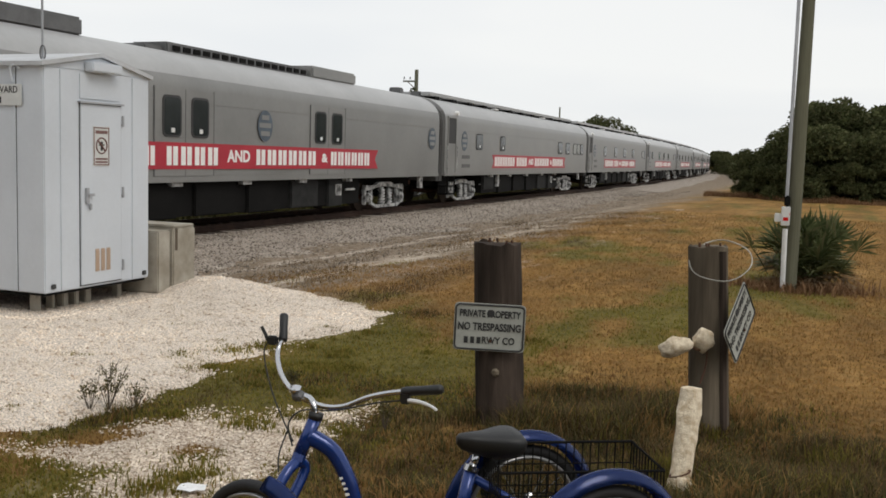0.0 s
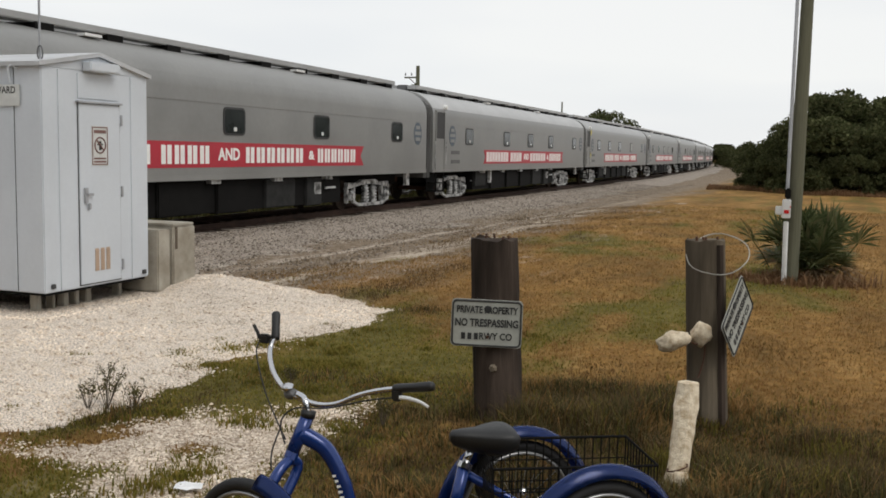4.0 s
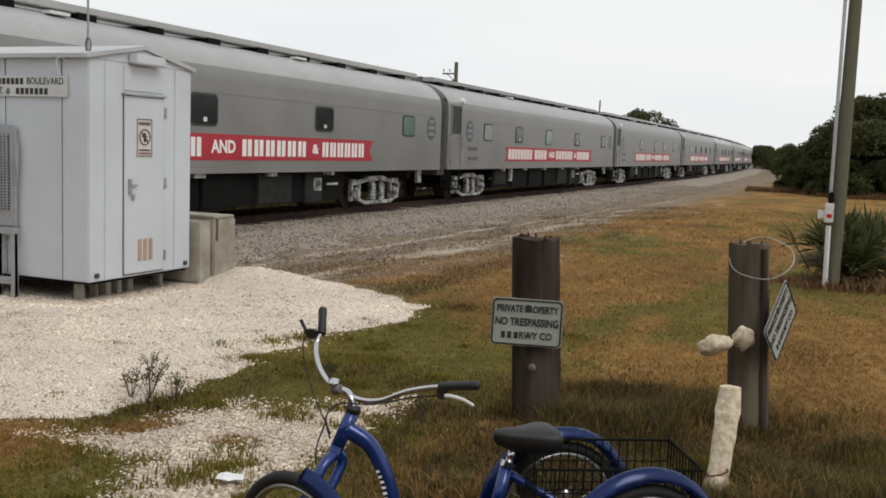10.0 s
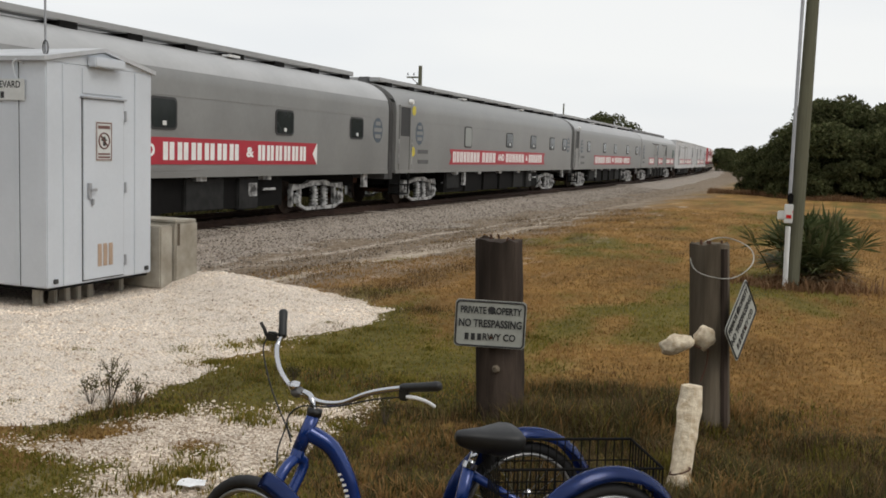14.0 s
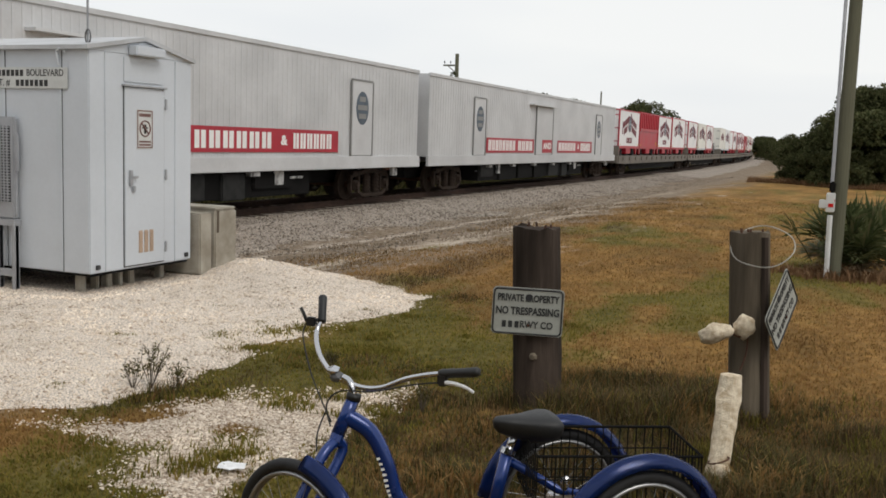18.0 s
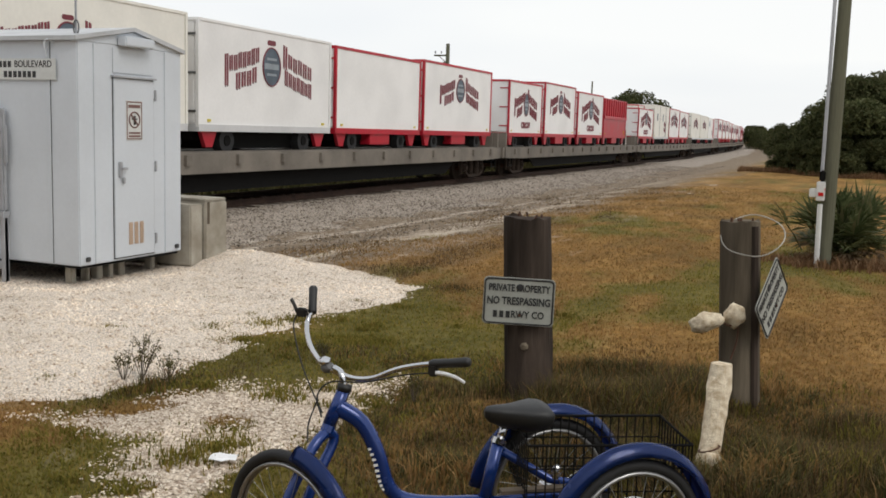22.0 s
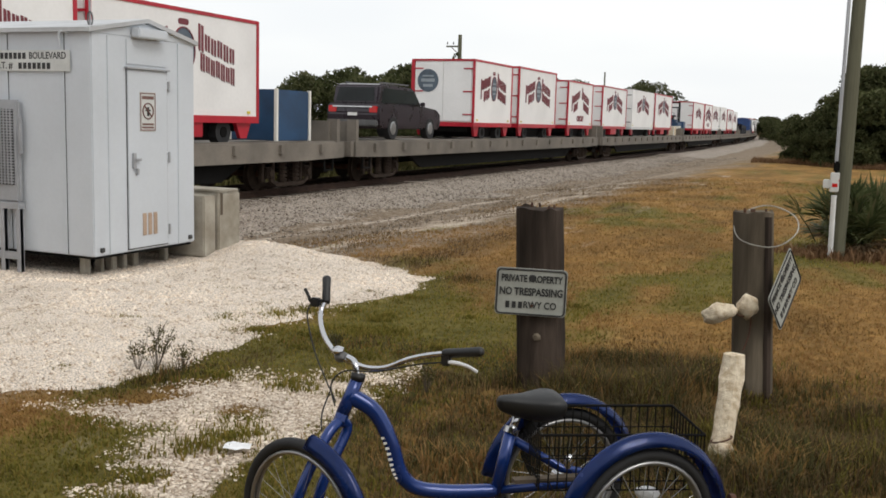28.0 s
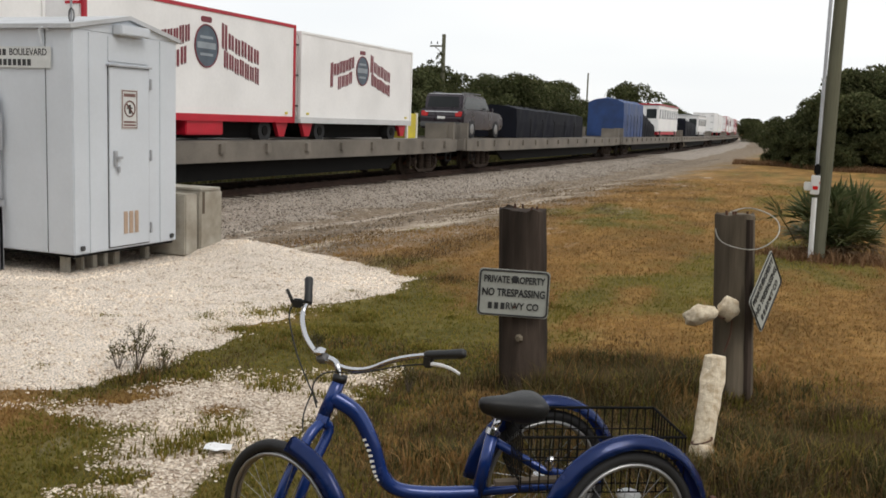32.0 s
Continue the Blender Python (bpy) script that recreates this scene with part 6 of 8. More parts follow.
def truck_pieces(parent, material, wheel_r=0.46, base=2.6, axles=2, side=1.08):
    """A bogie: top beam, pedestals round the axle boxes, equaliser bar, coil springs, wheels."""
    y, z, h, out = 0.0, RAIL_Z, base * 0.62, []
    ends = [y + base * (k / (axles - 1) - 0.5) for k in range(axles)]
    for sx in (-1, 1):
        x = sx * side
        bm = bmesh.new()
        plate(bm, [(y + a, z + b) for a, b in ((-h, 0.66), (-h + 0.1, 0.86), (-h * 0.5, 0.84), (-h * 0.28, 0.94), (h * 0.28, 0.94), (h * 0.5, 0.84), (h - 0.1, 0.86), (h, 0.66), (h * 0.55, 0.74), (h * 0.22, 0.8), (-h * 0.22, 0.8), (-h * 0.55, 0.74))], x - 0.07, 0.14)
        for yy in ends:
            for d in (-0.24, 0.24):
                box(bm, x - 0.06, x + 0.06, yy + d - 0.06, yy + d + 0.06, z + 0.22, z + 0.74, 0.015)
        frame_ = part("truck_frame", bm, material, parent)
        sub = []
        out.append((frame_, sub))
        bm = bmesh.new()
        plate(bm, [(y + a, z + b) for a, b in ((-base * 0.5, 0.34), (-base * 0.36, 0.2), (base * 0.36, 0.2), (base * 0.5, 0.34), (base * 0.5, 0.24), (base * 0.34, 0.1), (-base * 0.34, 0.1), (-base * 0.5, 0.24))], x + sx * 0.1 - 0.04, 0.08)
        sub.append(part("equaliser_bar", bm, material, frame_))
        for yy in ends:
            bm = boxes((x - 0.1, x + 0.1, yy - 0.15, yy + 0.15, z + 0.3, z + 0.6), bevel=0.03)
            cyl(bm, (x + sx * 0.08, yy, z + 0.45), (x + sx * 0.17, yy, z + 0.45), 0.11, 0.09, 10)
            sub.append(part("axle_box", bm, material, frame_))
        for yy in (-0.3, 0.3):
            bm = bmesh.new()
            for k in range(5):
                cyl(bm, (x + sx * 0.06, y + yy, z + 0.24 + k * 0.1), (x + sx * 0.06, y + yy, z + 0.30 + k * 0.1), 0.13, None, 10)
            cyl(bm, (x + sx * 0.06, y + yy, z + 0.2), (x + sx * 0.06, y + yy, z + 0.78), 0.09, None, 8)
            sub.append(part("coil_spring", bm, material, frame_))
    for yy in ends:
        for sx in (-1, 1):
            bm = bmesh.new()
            cyl(bm, (sx * 0.70, yy, z + wheel_r), (sx * 0.80, yy, z + wheel_r), wheel_r, None, 20)
            cyl(bm, (sx * 0.68, yy, z + wheel_r), (sx * 0.70, yy, z + wheel_r), wheel_r + 0.025, None, 20)
            out.append((part("wheel", bm, TRUCK_DARK, parent), []))
        out.append((part("axle", cyl(bmesh.new(), (-0.95, yy, z + wheel_r), (0.95, yy, z + wheel_r), 0.08, None, 8), RUST, parent), []))
    out.append((part("bolster", boxes((-1.0, 1.0, y - 0.25, y + 0.25, z + 0.45, z + 0.75), bevel=0.03), BLACK, parent), []))
    return out


FACE_SIDE = Euler((math.pi / 2, 0, math.pi / 2)).to_matrix().to_4x4()


def word_bars(bm, y0, y1, count, x, z, h):
    """Plain upright bars, two for each letter of a name, filling y0 to y1."""
    pitch = (y1 - y0) / count
    for k in range(count):
        for f0, f1 in ((0.06, 0.38), (0.5, 0.82)):
            box(bm, x, x + 0.008, y0 + (k + f0) * pitch, y0 + (k + f1) * pitch, z - h / 2, z + h / 2)


def banner_words(ban, y0, y1, words, x, z, h=0.42):
    """White marks on a banner: words are (start, end, count) along it, or (start, end, text) for the small linking words."""
    bm = bmesh.new()
    L = y1 - y0
    for a, b, what in words:
        if isinstance(what, int):
            word_bars(bm, y0 + a * L, y0 + b * L, what, x, z, h * (1.0 if what != 6 else 0.94))
        else:
            size = h * (0.95 if what == "AND" else 0.8)
            lettering(what, size, WHITE_LETTER, ban, Matrix.Translation((x + 0.004, y0 + (a + b) / 2 * L, z)) @ FACE_SIDE, 0.004, "banner_lettering", (b - a) * L / (size * (2.15 if what == "AND" else 0.75)), 0.012)
    tagged(part("banner_marking", bm, WHITE_LETTER, ban, "white letter bars"), kind="stuff")


def rounded(y, z, w, h, r=0.1, n=4):
    """A rounded oblong in y and z."""
    out = []
    for cy, cz, a0 in ((w / 2 - r, h / 2 - r, 0), (-w / 2 + r, h / 2 - r, 90), (-w / 2 + r, -h / 2 + r, 180), (w / 2 - r, -h / 2 + r, 270)):
        for k in range(n + 1):
            a = radians(a0 + 90 * k / n)
            out.append((y + cy + r * math.cos(a), z + cz + r * math.sin(a)))
    return out


def window_part(parent, y, z, w, h, x, glass):
    """A sealed window with rounded corners: dark gasket proud of the side, pane set in it, a small white latch."""
    win = part("window", plate(bmesh.new(), rounded(y, z, w + 0.05, h + 0.05, 0.13), x, 0.02), GASKET, parent)
    part("pane", plate(bmesh.new(), rounded(y, z, w - 0.05, h - 0.05, 0.1), x + 0.02, 0.006), glass, win)
    if glass is GLASS:
        part("latch", boxes((x + 0.026, x + 0.04, y - 0.06, y + 0.07, z - h / 2 + 0.07, z - h / 2 + 0.17), bevel=0.01), PVC, win)
    return win


def emblem_part(parent, y, z, w, h, x):
    bm = bmesh.new()
    n = 18
    plate(bm, [(y + w / 2 * math.cos(2 * math.pi * i / n), z + h / 2 * math.sin(2 * math.pi * i / n)) for i in range(n)], x, 0.008)
    em = part("emblem", bm, EMBLEM, parent, "round grey-blue show emblem")
    bm = bmesh.new()
    for k, (dz, ww) in enumerate(((0.27, 0.5), (0.02, 0.8), (-0.24, 0.6))):
        box(bm, x + 0.008, x + 0.012, y - w * ww / 2, y + w * ww / 2, z + (dz - 0.075) * h, z + (dz + 0.075) * h)
    tagged(part("emblem_marking", bm, STEEL, em), kind="stuff")


WORDS = ((0.025, 0.257, 8), (0.277, 0.412, 4), (0.434, 0.498, "AND"), (0.516, 0.729, 6), (0.745, 0.771, "&"), (0.783, 0.961, 6))


def roof_arc(w):
    """The upper half of a car's cross-section, from one shoulder over the crown to the other."""
    return [(w * math.cos(math.pi * i / 24), 3.14 + (0.947 + w - 1.5) * math.sin(math.pi * i / 24) ** 0.92) for i in range(25)]


def car_shell(car, y0, y1, zs, roof=None):
    """Straight sides and a round roof that flows out of them."""
    W = 1.5
    arc = roof_arc(W)
    me = mesh_of("body", sweep(bmesh.new(), [(W, zs), *arc[:4], *arc[-4:], (-W, zs)], y0, y1), STEEL)
    me.shade_smooth()
    me.set_sharp_from_angle(angle=0.7)
    new("body", me).parent = car
    if roof:
        car_roof(car, y0, y1, roof)
    part("sill", boxes((W - 0.03, W + 0.025, y0, y1, zs - 0.02, zs + 0.1), (-W - 0.025, -W + 0.03, y0, y1, zs - 0.02, zs + 0.1)), STEEL, car)
    part("belt_rail", boxes((W, W + 0.009, y0, y1, 2.83, 2.855), (W, W + 0.007, y0, y1, 1.2, 1.22)), STEEL, car)


def car_roof(car, y0, y1, roof):
    W = 1.5
    prof = roof_arc(W + 0.003)[2:-2]
    me = mesh_of("roof", sweep(bmesh.new(), prof, y0, y1), roof)
    me.shade_smooth()
    me.set_sharp_from_angle(angle=0.7)
    new("roof", me).parent = car


def bare_coach():
    """A silver sleeping coach, 25.9 m over its couplers, without roof, windows or banner. Its near side is +x."""
    L, W, zs = 25.9, 1.5, 1.06
    car = thing("passenger_coach", Matrix(), "silver-grey passenger coach with a red lettered banner, on the rails", "passenger coach", "passenger coaches of the train")
    f = -L / 2
    y0, y1 = f + 0.32, -f - 0.32
    car_shell(car, y0, y1, zs)
    # vestibule door at the leading end; a dark plate stands for its open, unlit upper half
    door = part("door", boxes((W - 0.02, W + 0.03, f + 0.58, f + 0.64, zs + 0.05, 3.34), (W - 0.02, W + 0.03, f + 1.48, f + 1.54, zs + 0.05, 3.34), (W - 0.02, W + 0.03, f + 0.64, f + 1.48, 3.28, 3.34)), STEEL, car)
    part("door_leaf", boxes((W - 0.01, W + 0.008, f + 0.64, f + 1.48, zs + 0.05, 2.3)), STEEL, door)
    part("door_opening", boxes((W + 0.002, W + 0.012, f + 0.64, f + 1.48, 2.3, 3.28)), GASKET, door)
    part("door_step", boxes((W - 0.35, W + 0.02, f + 0.7, f + 1.44, 0.3, 0.36), (W - 0.35, W + 0.02, f + 0.7, f + 1.44, 0.62, 0.66), (W - 0.4, W - 0.36, f + 0.66, f + 1.48, 0.3, zs), (W - 0.02, W + 0.03, f + 0.66, f + 0.7, 0.3, zs), (W - 0.02, W + 0.03, f + 1.44, f + 1.48, 0.3, zs)), BLACK, car)
    for yy in (0.5, 1.62):
        part("grab_rail", cyl(bmesh.new(), (W + 0.05, f + yy, 1.3), (W + 0.05, f + yy, 2.2), 0.015, None, 6), TRUCK, car)
    part("marker_lamp", cyl(bmesh.new(), (1.40, f + 1.7, 3.5), (1.53, f + 1.7, 3.5), 0.1, 0.08, 10), WHITE_LETTER, car, "small white marker lamp")
    underside(car, y0, y1, zs)
    for y in (f + 3.45, f + 21.5):
        truck_parts(car, y, TRUCK)
    # diaphragm and coupler
    for y, d in ((y0, -1), (y1, 1)):
        ya, yb = sorted((y, y + d * 0.3))
        part("diaphragm", boxes((-0.62, -0.5, ya, yb, 1.0, 3.45), (0.5, 0.62, ya, yb, 1.0, 3.45), (-0.62, 0.62, ya, yb, 3.4, 3.62), bevel=0.02), BLACK, car)
        part("coupler", boxes((-0.1, 0.1, min(y, y + d * 0.34), max(y, y + d * 0.34), 0.66, 0.9), bevel=0.02), RUST, car)
        ring = [(1.40, 0.85), (1.40, 3.1)] + [(1.40 * math.cos(math.pi * i / 10), 3.1 + 0.88 * math.sin(math.pi * i / 10) ** 0.9) for i in range(1, 10)] + [(-1.40, 3.1), (-1.40, 0.85)]
        for k in range(3):
            yk = ya + 0.02 + k * 0.1
            part("diaphragm_fold", sweep(bmesh.new(), ring, yk, yk + 0.06), DIAPHRAGM, car)
    return car


def fit_coach(car, windows, b0, b1, pale=True, walkway=1, doors=(), emblems=(2.4, 24.75), arrows=False, yellow=False):
    """A coach's own roof, windows and banner; places along it count from its leading end."""
    W, zs, f = 1.5, 1.06, -12.95
    y0, y1 = f + 0.32, -f - 0.32
    car_roof(car, y0, y1, STEEL_ROOF if pale else STEEL)
    if walkway == 0:
        # roof duct with louvres, and a hatch behind it
        d = part("roof_duct", boxes((-0.5, 0.5, f + 10.3, f + 17.1, 4.0, 4.27), bevel=0.03), STEEL_DARK, car, "long dark roof duct")
        part("duct_nose", boxes((-0.4, 0.4, f + 9.6, f + 10.3, 4.0, 4.16), bevel=0.04), STEEL_DARK, d)
        for k in range(16):
            yy = f + 10.5 + k * 0.41
            part("louvre", boxes((0.5, 0.53, yy, yy + 0.28, 4.08, 4.2)), BLACK, d)
        part("roof_hatch", boxes((-0.6, 0.6, f + 17.2, f + 20.2, 4.0, 4.38), bevel=0.06), STEEL, car)
        part("roof_hatch", boxes((-0.6, 0.6, f + 4.3, f + 7.4, 4.0, 4.4), bevel=0.06), STEEL_DARK, car)
    else:
        end = -f - (1.2 if walkway == 1 else 0.5)
        part("roof_walk", boxes((-0.62, -0.22, y0 + 0.5, end, 4.14, 4.28), (0.22, 0.62, y0 + 0.5, end, 4.13, 4.28), bevel=0.02), STEEL_ROOF, car, "raised grey walkway along the roof ridge")
        for k in range(12):
            yy = y0 + 1.0 + k * 2.05
            part("roof_bracket", boxes((-0.64, 0.64, yy, yy + 0.5, 3.98, 4.14)), BLACK, car)
        for yy in (f + 8.6, f + 17.2):
            part("walkway_plate", boxes((0.63, 0.85, yy, yy + 0.5, 4.0, 4.06)), PVC, car)
    for yy in (y0 + 0.7, y1 - 0.7):
        part("roof_vent", boxes((-0.22, 0.22, yy - 0.2, yy + 0.2, 4.0, 4.3), bevel=0.04), STEEL_DARK, car)
    for yy, w, h, glass in windows:
        window_part(car, f + yy, 2.44, w, h, W, glass)
    for a, b in doors:
        # raised door panel round a pair of tall windows
        part("side_door", boxes((W, W + 0.02, f + a, f + b, zs + 0.12, 3.1)), STEEL, car)
        part("door_joint", boxes((W, W + 0.026, f + a - 0.02, f + a, zs + 0.12, 3.12), (W, W + 0.026, f + b, f + b + 0.02, zs + 0.12, 3.12), (W + 0.02, W + 0.024, f + (a + b) / 2 - 0.01, f + (a + b) / 2 + 0.01, zs + 0.12, 3.1)), STEEL_DARK, car)
        for q in (0.27, 0.75):
            window_part(car, f + a + (b - a) * q, 2.5, 0.62, 0.86, W + 0.02, GLASS)
    # banner with swallow-tail ends
    bz, bh, x = 1.63, 0.59, W + (0.022 if doors else 0.0)
    t0, t1 = f + b0, f + b1
    ban = part("banner", plate(bmesh.new(), [(t0, bz - bh / 2), (t1, bz - bh / 2), (t1 - 0.24, bz), (t1, bz + bh / 2), (t0, bz + bh / 2), (t0 + 0.24, bz)], x, 0.01), RED, car, "long red banner with swallow-tail ends")
    banner_words(ban, t0, t1, WORDS, x + 0.01, bz)
    if arrows:
        part("arrowhead", plate(bmesh.new(), [(t0 - 0.02, bz + bh / 2), (t0 - 0.02, bz - bh / 2), (t0 + 0.24, bz)], x + 0.001, 0.011), WHITE_LETTER, ban)
        part("arrowhead", plate(bmesh.new(), [(t1 + 0.02, bz - bh / 2), (t1 + 0.02, bz + bh / 2), (t1 - 0.24, bz)], x + 0.001, 0.011), WHITE_LETTER, ban)
    for yy in emblems:
        emblem_part(car, f + yy, 2.43, 0.72, 0.8, x + 0.002)
    part("number_marking", boxes((W, W + 0.006, f + 2.3, f + 3.25, 1.72, 1.86), (W, W + 0.006, f + 2.3, f + 3.3, 1.36, 1.5)), STEEL_DARK, car)
    if yellow:
        for z in (3.2, 1.78):
            part("disc", plate(bmesh.new(), [(f + 1.85 + 0.17 * math.cos(a * math.pi / 6), z + 0.17 * math.sin(a * math.pi / 6)) for a in range(12)], W, 0.008), YELLOW, car)


def underside(car, y0, y1, zs):
    """Tanks, boxes and pipes slung under a car; a black block fills in shade."""
    rng = random.Random(5)
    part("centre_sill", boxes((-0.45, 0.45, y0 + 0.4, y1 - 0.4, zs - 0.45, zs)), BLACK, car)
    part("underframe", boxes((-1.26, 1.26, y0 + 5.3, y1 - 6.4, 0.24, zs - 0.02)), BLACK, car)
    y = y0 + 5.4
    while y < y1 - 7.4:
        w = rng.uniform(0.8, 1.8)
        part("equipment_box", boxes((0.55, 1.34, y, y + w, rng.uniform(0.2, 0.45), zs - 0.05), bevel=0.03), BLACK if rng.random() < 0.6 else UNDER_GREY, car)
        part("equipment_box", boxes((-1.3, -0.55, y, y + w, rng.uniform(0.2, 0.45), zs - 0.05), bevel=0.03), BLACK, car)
        y += w + rng.uniform(0.2, 0.9)
    bm = bmesh.new()
    cyl(bm, (1.2, y0 + 5.2, 0.62), (1.2, y1 - 6.4, 0.62), 0.035, None, 6)
    part("pipe", bm, STEEL_DARK, car)
    for k in range(5):
        yy = y0 + 6 + k * 2.9
        part("bracket", boxes((1.3, 1.44, yy, yy + 0.4, zs - 0.12, zs - 0.02)), TRUCK, car)
    part("battery_gauge", boxes((1.31, 1.35, y1 - 8.2, y1 - 7.8, 0.52, 0.86), (1.31, 1.36, y1 - 7.5, y1 - 6.9, 0.66, 0.72)), TRUCK, car)
    part("ladder_step", boxes((1.3, 1.4, y1 - 1.6, y1 - 1.3, 0.62, zs)), TRUCK, car)
    part("ladder_step", boxes((1.3, 1.4, y0 + 7.2, y0 + 7.45, 0.5, zs)), TRUCK, car)


def baggage_car():
    """The last silver car: sliding doors between the words of its banner."""
    W, zs = 1.5, 1.06
    car = thing("baggage_car", Matrix(), "silver-grey baggage car with sliding doors and a red banner", "baggage car")
    f, e = -12.6, 12.55
    car_shell(car, f, e, zs, STEEL_ROOF)
    part("roof_walk", boxes((-0.62, 0.62, f + 0.5, e - 3.0, 4.02, 4.26), bevel=0.04), STEEL_DARK, car, "dark raised cover along the roof ridge")
    for yy in (e - 2.4, e - 1.7):
        part("roof_vent", boxes((-0.2, 0.2, yy - 0.18, yy + 0.18, 4.0, 4.26), bevel=0.04), STEEL_DARK, car)
    for a, b in ((8.3, 10.4), (15.0, 17.1)):
        d = part("sliding_door", boxes((W - 0.01, W + 0.02, f + a, f + b, zs + 0.12, 3.1)), STEEL, car)
        part("door_track", boxes((W, W + 0.07, f + a - 1.6, f + b + 0.1, 3.12, 3.2)), STEEL_DARK, d)
        part("door_rail", boxes((W + 0.02, W + 0.03, f + a, f + b - 0.9, 2.16, 2.2)), STEEL_DARK, d)
        part("door_post", boxes((W, W + 0.05, f + b, f + b + 0.08, zs + 0.12, 3.12)), STEEL_DARK, d)
        part("door_pane", boxes((W + 0.02, W + 0.026, f + b - 0.75, f + b - 0.08, 2.2, 3.0)), GLASS, d)
    window_part(car, f + 23.1, 2.4, 1.0, 0.78, W, GLASS_GREEN)
    for a, b, words in ((4.6, 8.2, ((0.1, 0.92, 8),)), (11.3, 14.5, ((0.06, 0.5, 4), (0.58, 0.94, "AND"))), (17.25, 24.0, ((0.03, 0.48, 6), (0.52, 0.57, "&"), (0.62, 0.93, 6)))):
        t0, t1 = (0.22 if a < 5 else 0.0), (0.22 if a > 16 else 0.0)
        ban = part("banner", plate(bmesh.new(), [(f + a, 1.34), (f + b, 1.34), (f + b - t1, 1.63), (f + b, 1.92), (f + a, 1.92), (f + a + t0, 1.63)], W, 0.01), RED, car, "red banner panel with swallow-tail ends")
        banner_words(ban, f + a, f + b, words, W + 0.01, 1.63)
    emblem_part(car, f + 1.3, 2.43, 0.95, 1.0, W + 0.002)
    emblem_part(car, f + 24.55, 2.35, 0.62, 0.85, W + 0.002)
    part("number_marking", boxes((W, W + 0.006, f + 0.8, f + 2.0, 1.8, 1.95), (W, W + 0.006, f + 0.8, f + 2.0, 1.45, 1.6)), STEEL_DARK, car)
    underside(car, f, e, zs)
    for y in (f + 3.2, e - 4.2):
        truck_parts(car, y, TRUCK, axles=3, base=3.4)
    part("coupler", boxes((-0.1, 0.1, e, e + 0.3, 0.66, 0.9), bevel=0.02), RUST, car)
    return car


def box_car(length):
    """A tall white-silver car with ribbed sides on a deep side sill."""
    W = 1.48
    car = thing("box_car", Matrix(), "tall pale silver ribbed box car with a red banner", "box car", "ribbed box cars")
    y0, y1 = -length / 2 + 0.2, length / 2 - 0.2
    part("body", sweep(bmesh.new(), [(W - 0.01, 1.2), (W - 0.01, 3.95), (-W + 0.01, 3.95), (-W + 0.01, 1.2)], y0, y1), ALU, car)
    bm = bmesh.new()
    n = int((y1 - y0) / 0.22)
    for k in range(n):
        yy = y0 + (k + 0.5) * (y1 - y0) / n
        box(bm, W - 0.01, W - 0.003, yy - 0.03, yy + 0.03, 1.22, 3.9)
    tagged(part("ribs", bm, ALU, car), kind="stuff")
    part("roof_edge", boxes((W - 0.05, W + 0.03, y0, y1, 3.88, 3.98), (-W - 0.03, -W + 0.05, y0, y1, 3.88, 3.98)), ALU, car)
    part("side_sill", boxes((W - 0.04, W + 0.06, y0 - 0.1, y1 + 0.1, 0.88, 1.23), (-W - 0.06, -W + 0.04, y0 - 0.1, y1 + 0.1, 0.88, 1.23), bevel=0.015), ALU, car)
    for a, w in ((4.1, 1.2), (11.75, 2.5), (22.45, 1.25)):
        bm = boxes((W, W + 0.03, y0 + a, y0 + a + w, 1.26, 3.36))
        d = part("door", bm, ALU, car)
        part("door_frame", boxes((W, W + 0.05, y0 + a - 0.05, y0 + a, 1.24, 3.36), (W, W + 0.05, y0 + a + w, y0 + a + w + 0.05, 1.24, 3.36), (W, W + 0.05, y0 + a, y0 + a + w, 3.36, 3.41)), STEEL, d)
        if w < 2:
            emblem_part(car, y0 + a + w / 2, 2.6, 0.75, 0.95, W + 0.031)
        else:
            part("door_hood", boxes((W, W + 0.25, y0 + a - 1.0, y0 + a + w + 0.1, 3.4, 3.46)), ALU, d)
    for a, b, words in ((5.5, 11.5, ((0.03, 0.58, 8), (0.63, 0.97, 4))), (12.7, 14.2, ((0.1, 0.9, "AND"),)), (15.2, 21.7, ((0.02, 0.5, 6), (0.55, 0.6, "&"), (0.64, 0.95, 6)))):
        x = W + (0.031 if a == 12.7 else 0.013)
        ban = part("banner", boxes((x, x + 0.01, y0 + a, y0 + b, 1.34, 1.92)), RED, car)
        banner_words(ban, y0 + a, y0 + b, words, x + 0.01, 1.63)
    underside(car, y0, y1, 0.88)
    for y in (y0 + 2.6, y1 - 2.6):
        truck_parts(car, y, TRUCK_DARK, base=1.9)
    part("end_post", boxes((-1.4, -1.2, y1, y1 + 0.08, 1.2, 3.9), (1.2, 1.4, y1, y1 + 0.08, 1.2, 3.9), (-0.1, 0.1, y1, y1 + 0.08, 1.2, 3.9)), ALU, car)
    part("coupler", boxes((-0.1, 0.1, y0 - 0.4, y0, 0.7, 0.95), (-0.1, 0.1, y1, y1 + 0.4, 0.7, 0.95), bevel=0.02), RUST, car)
    return car


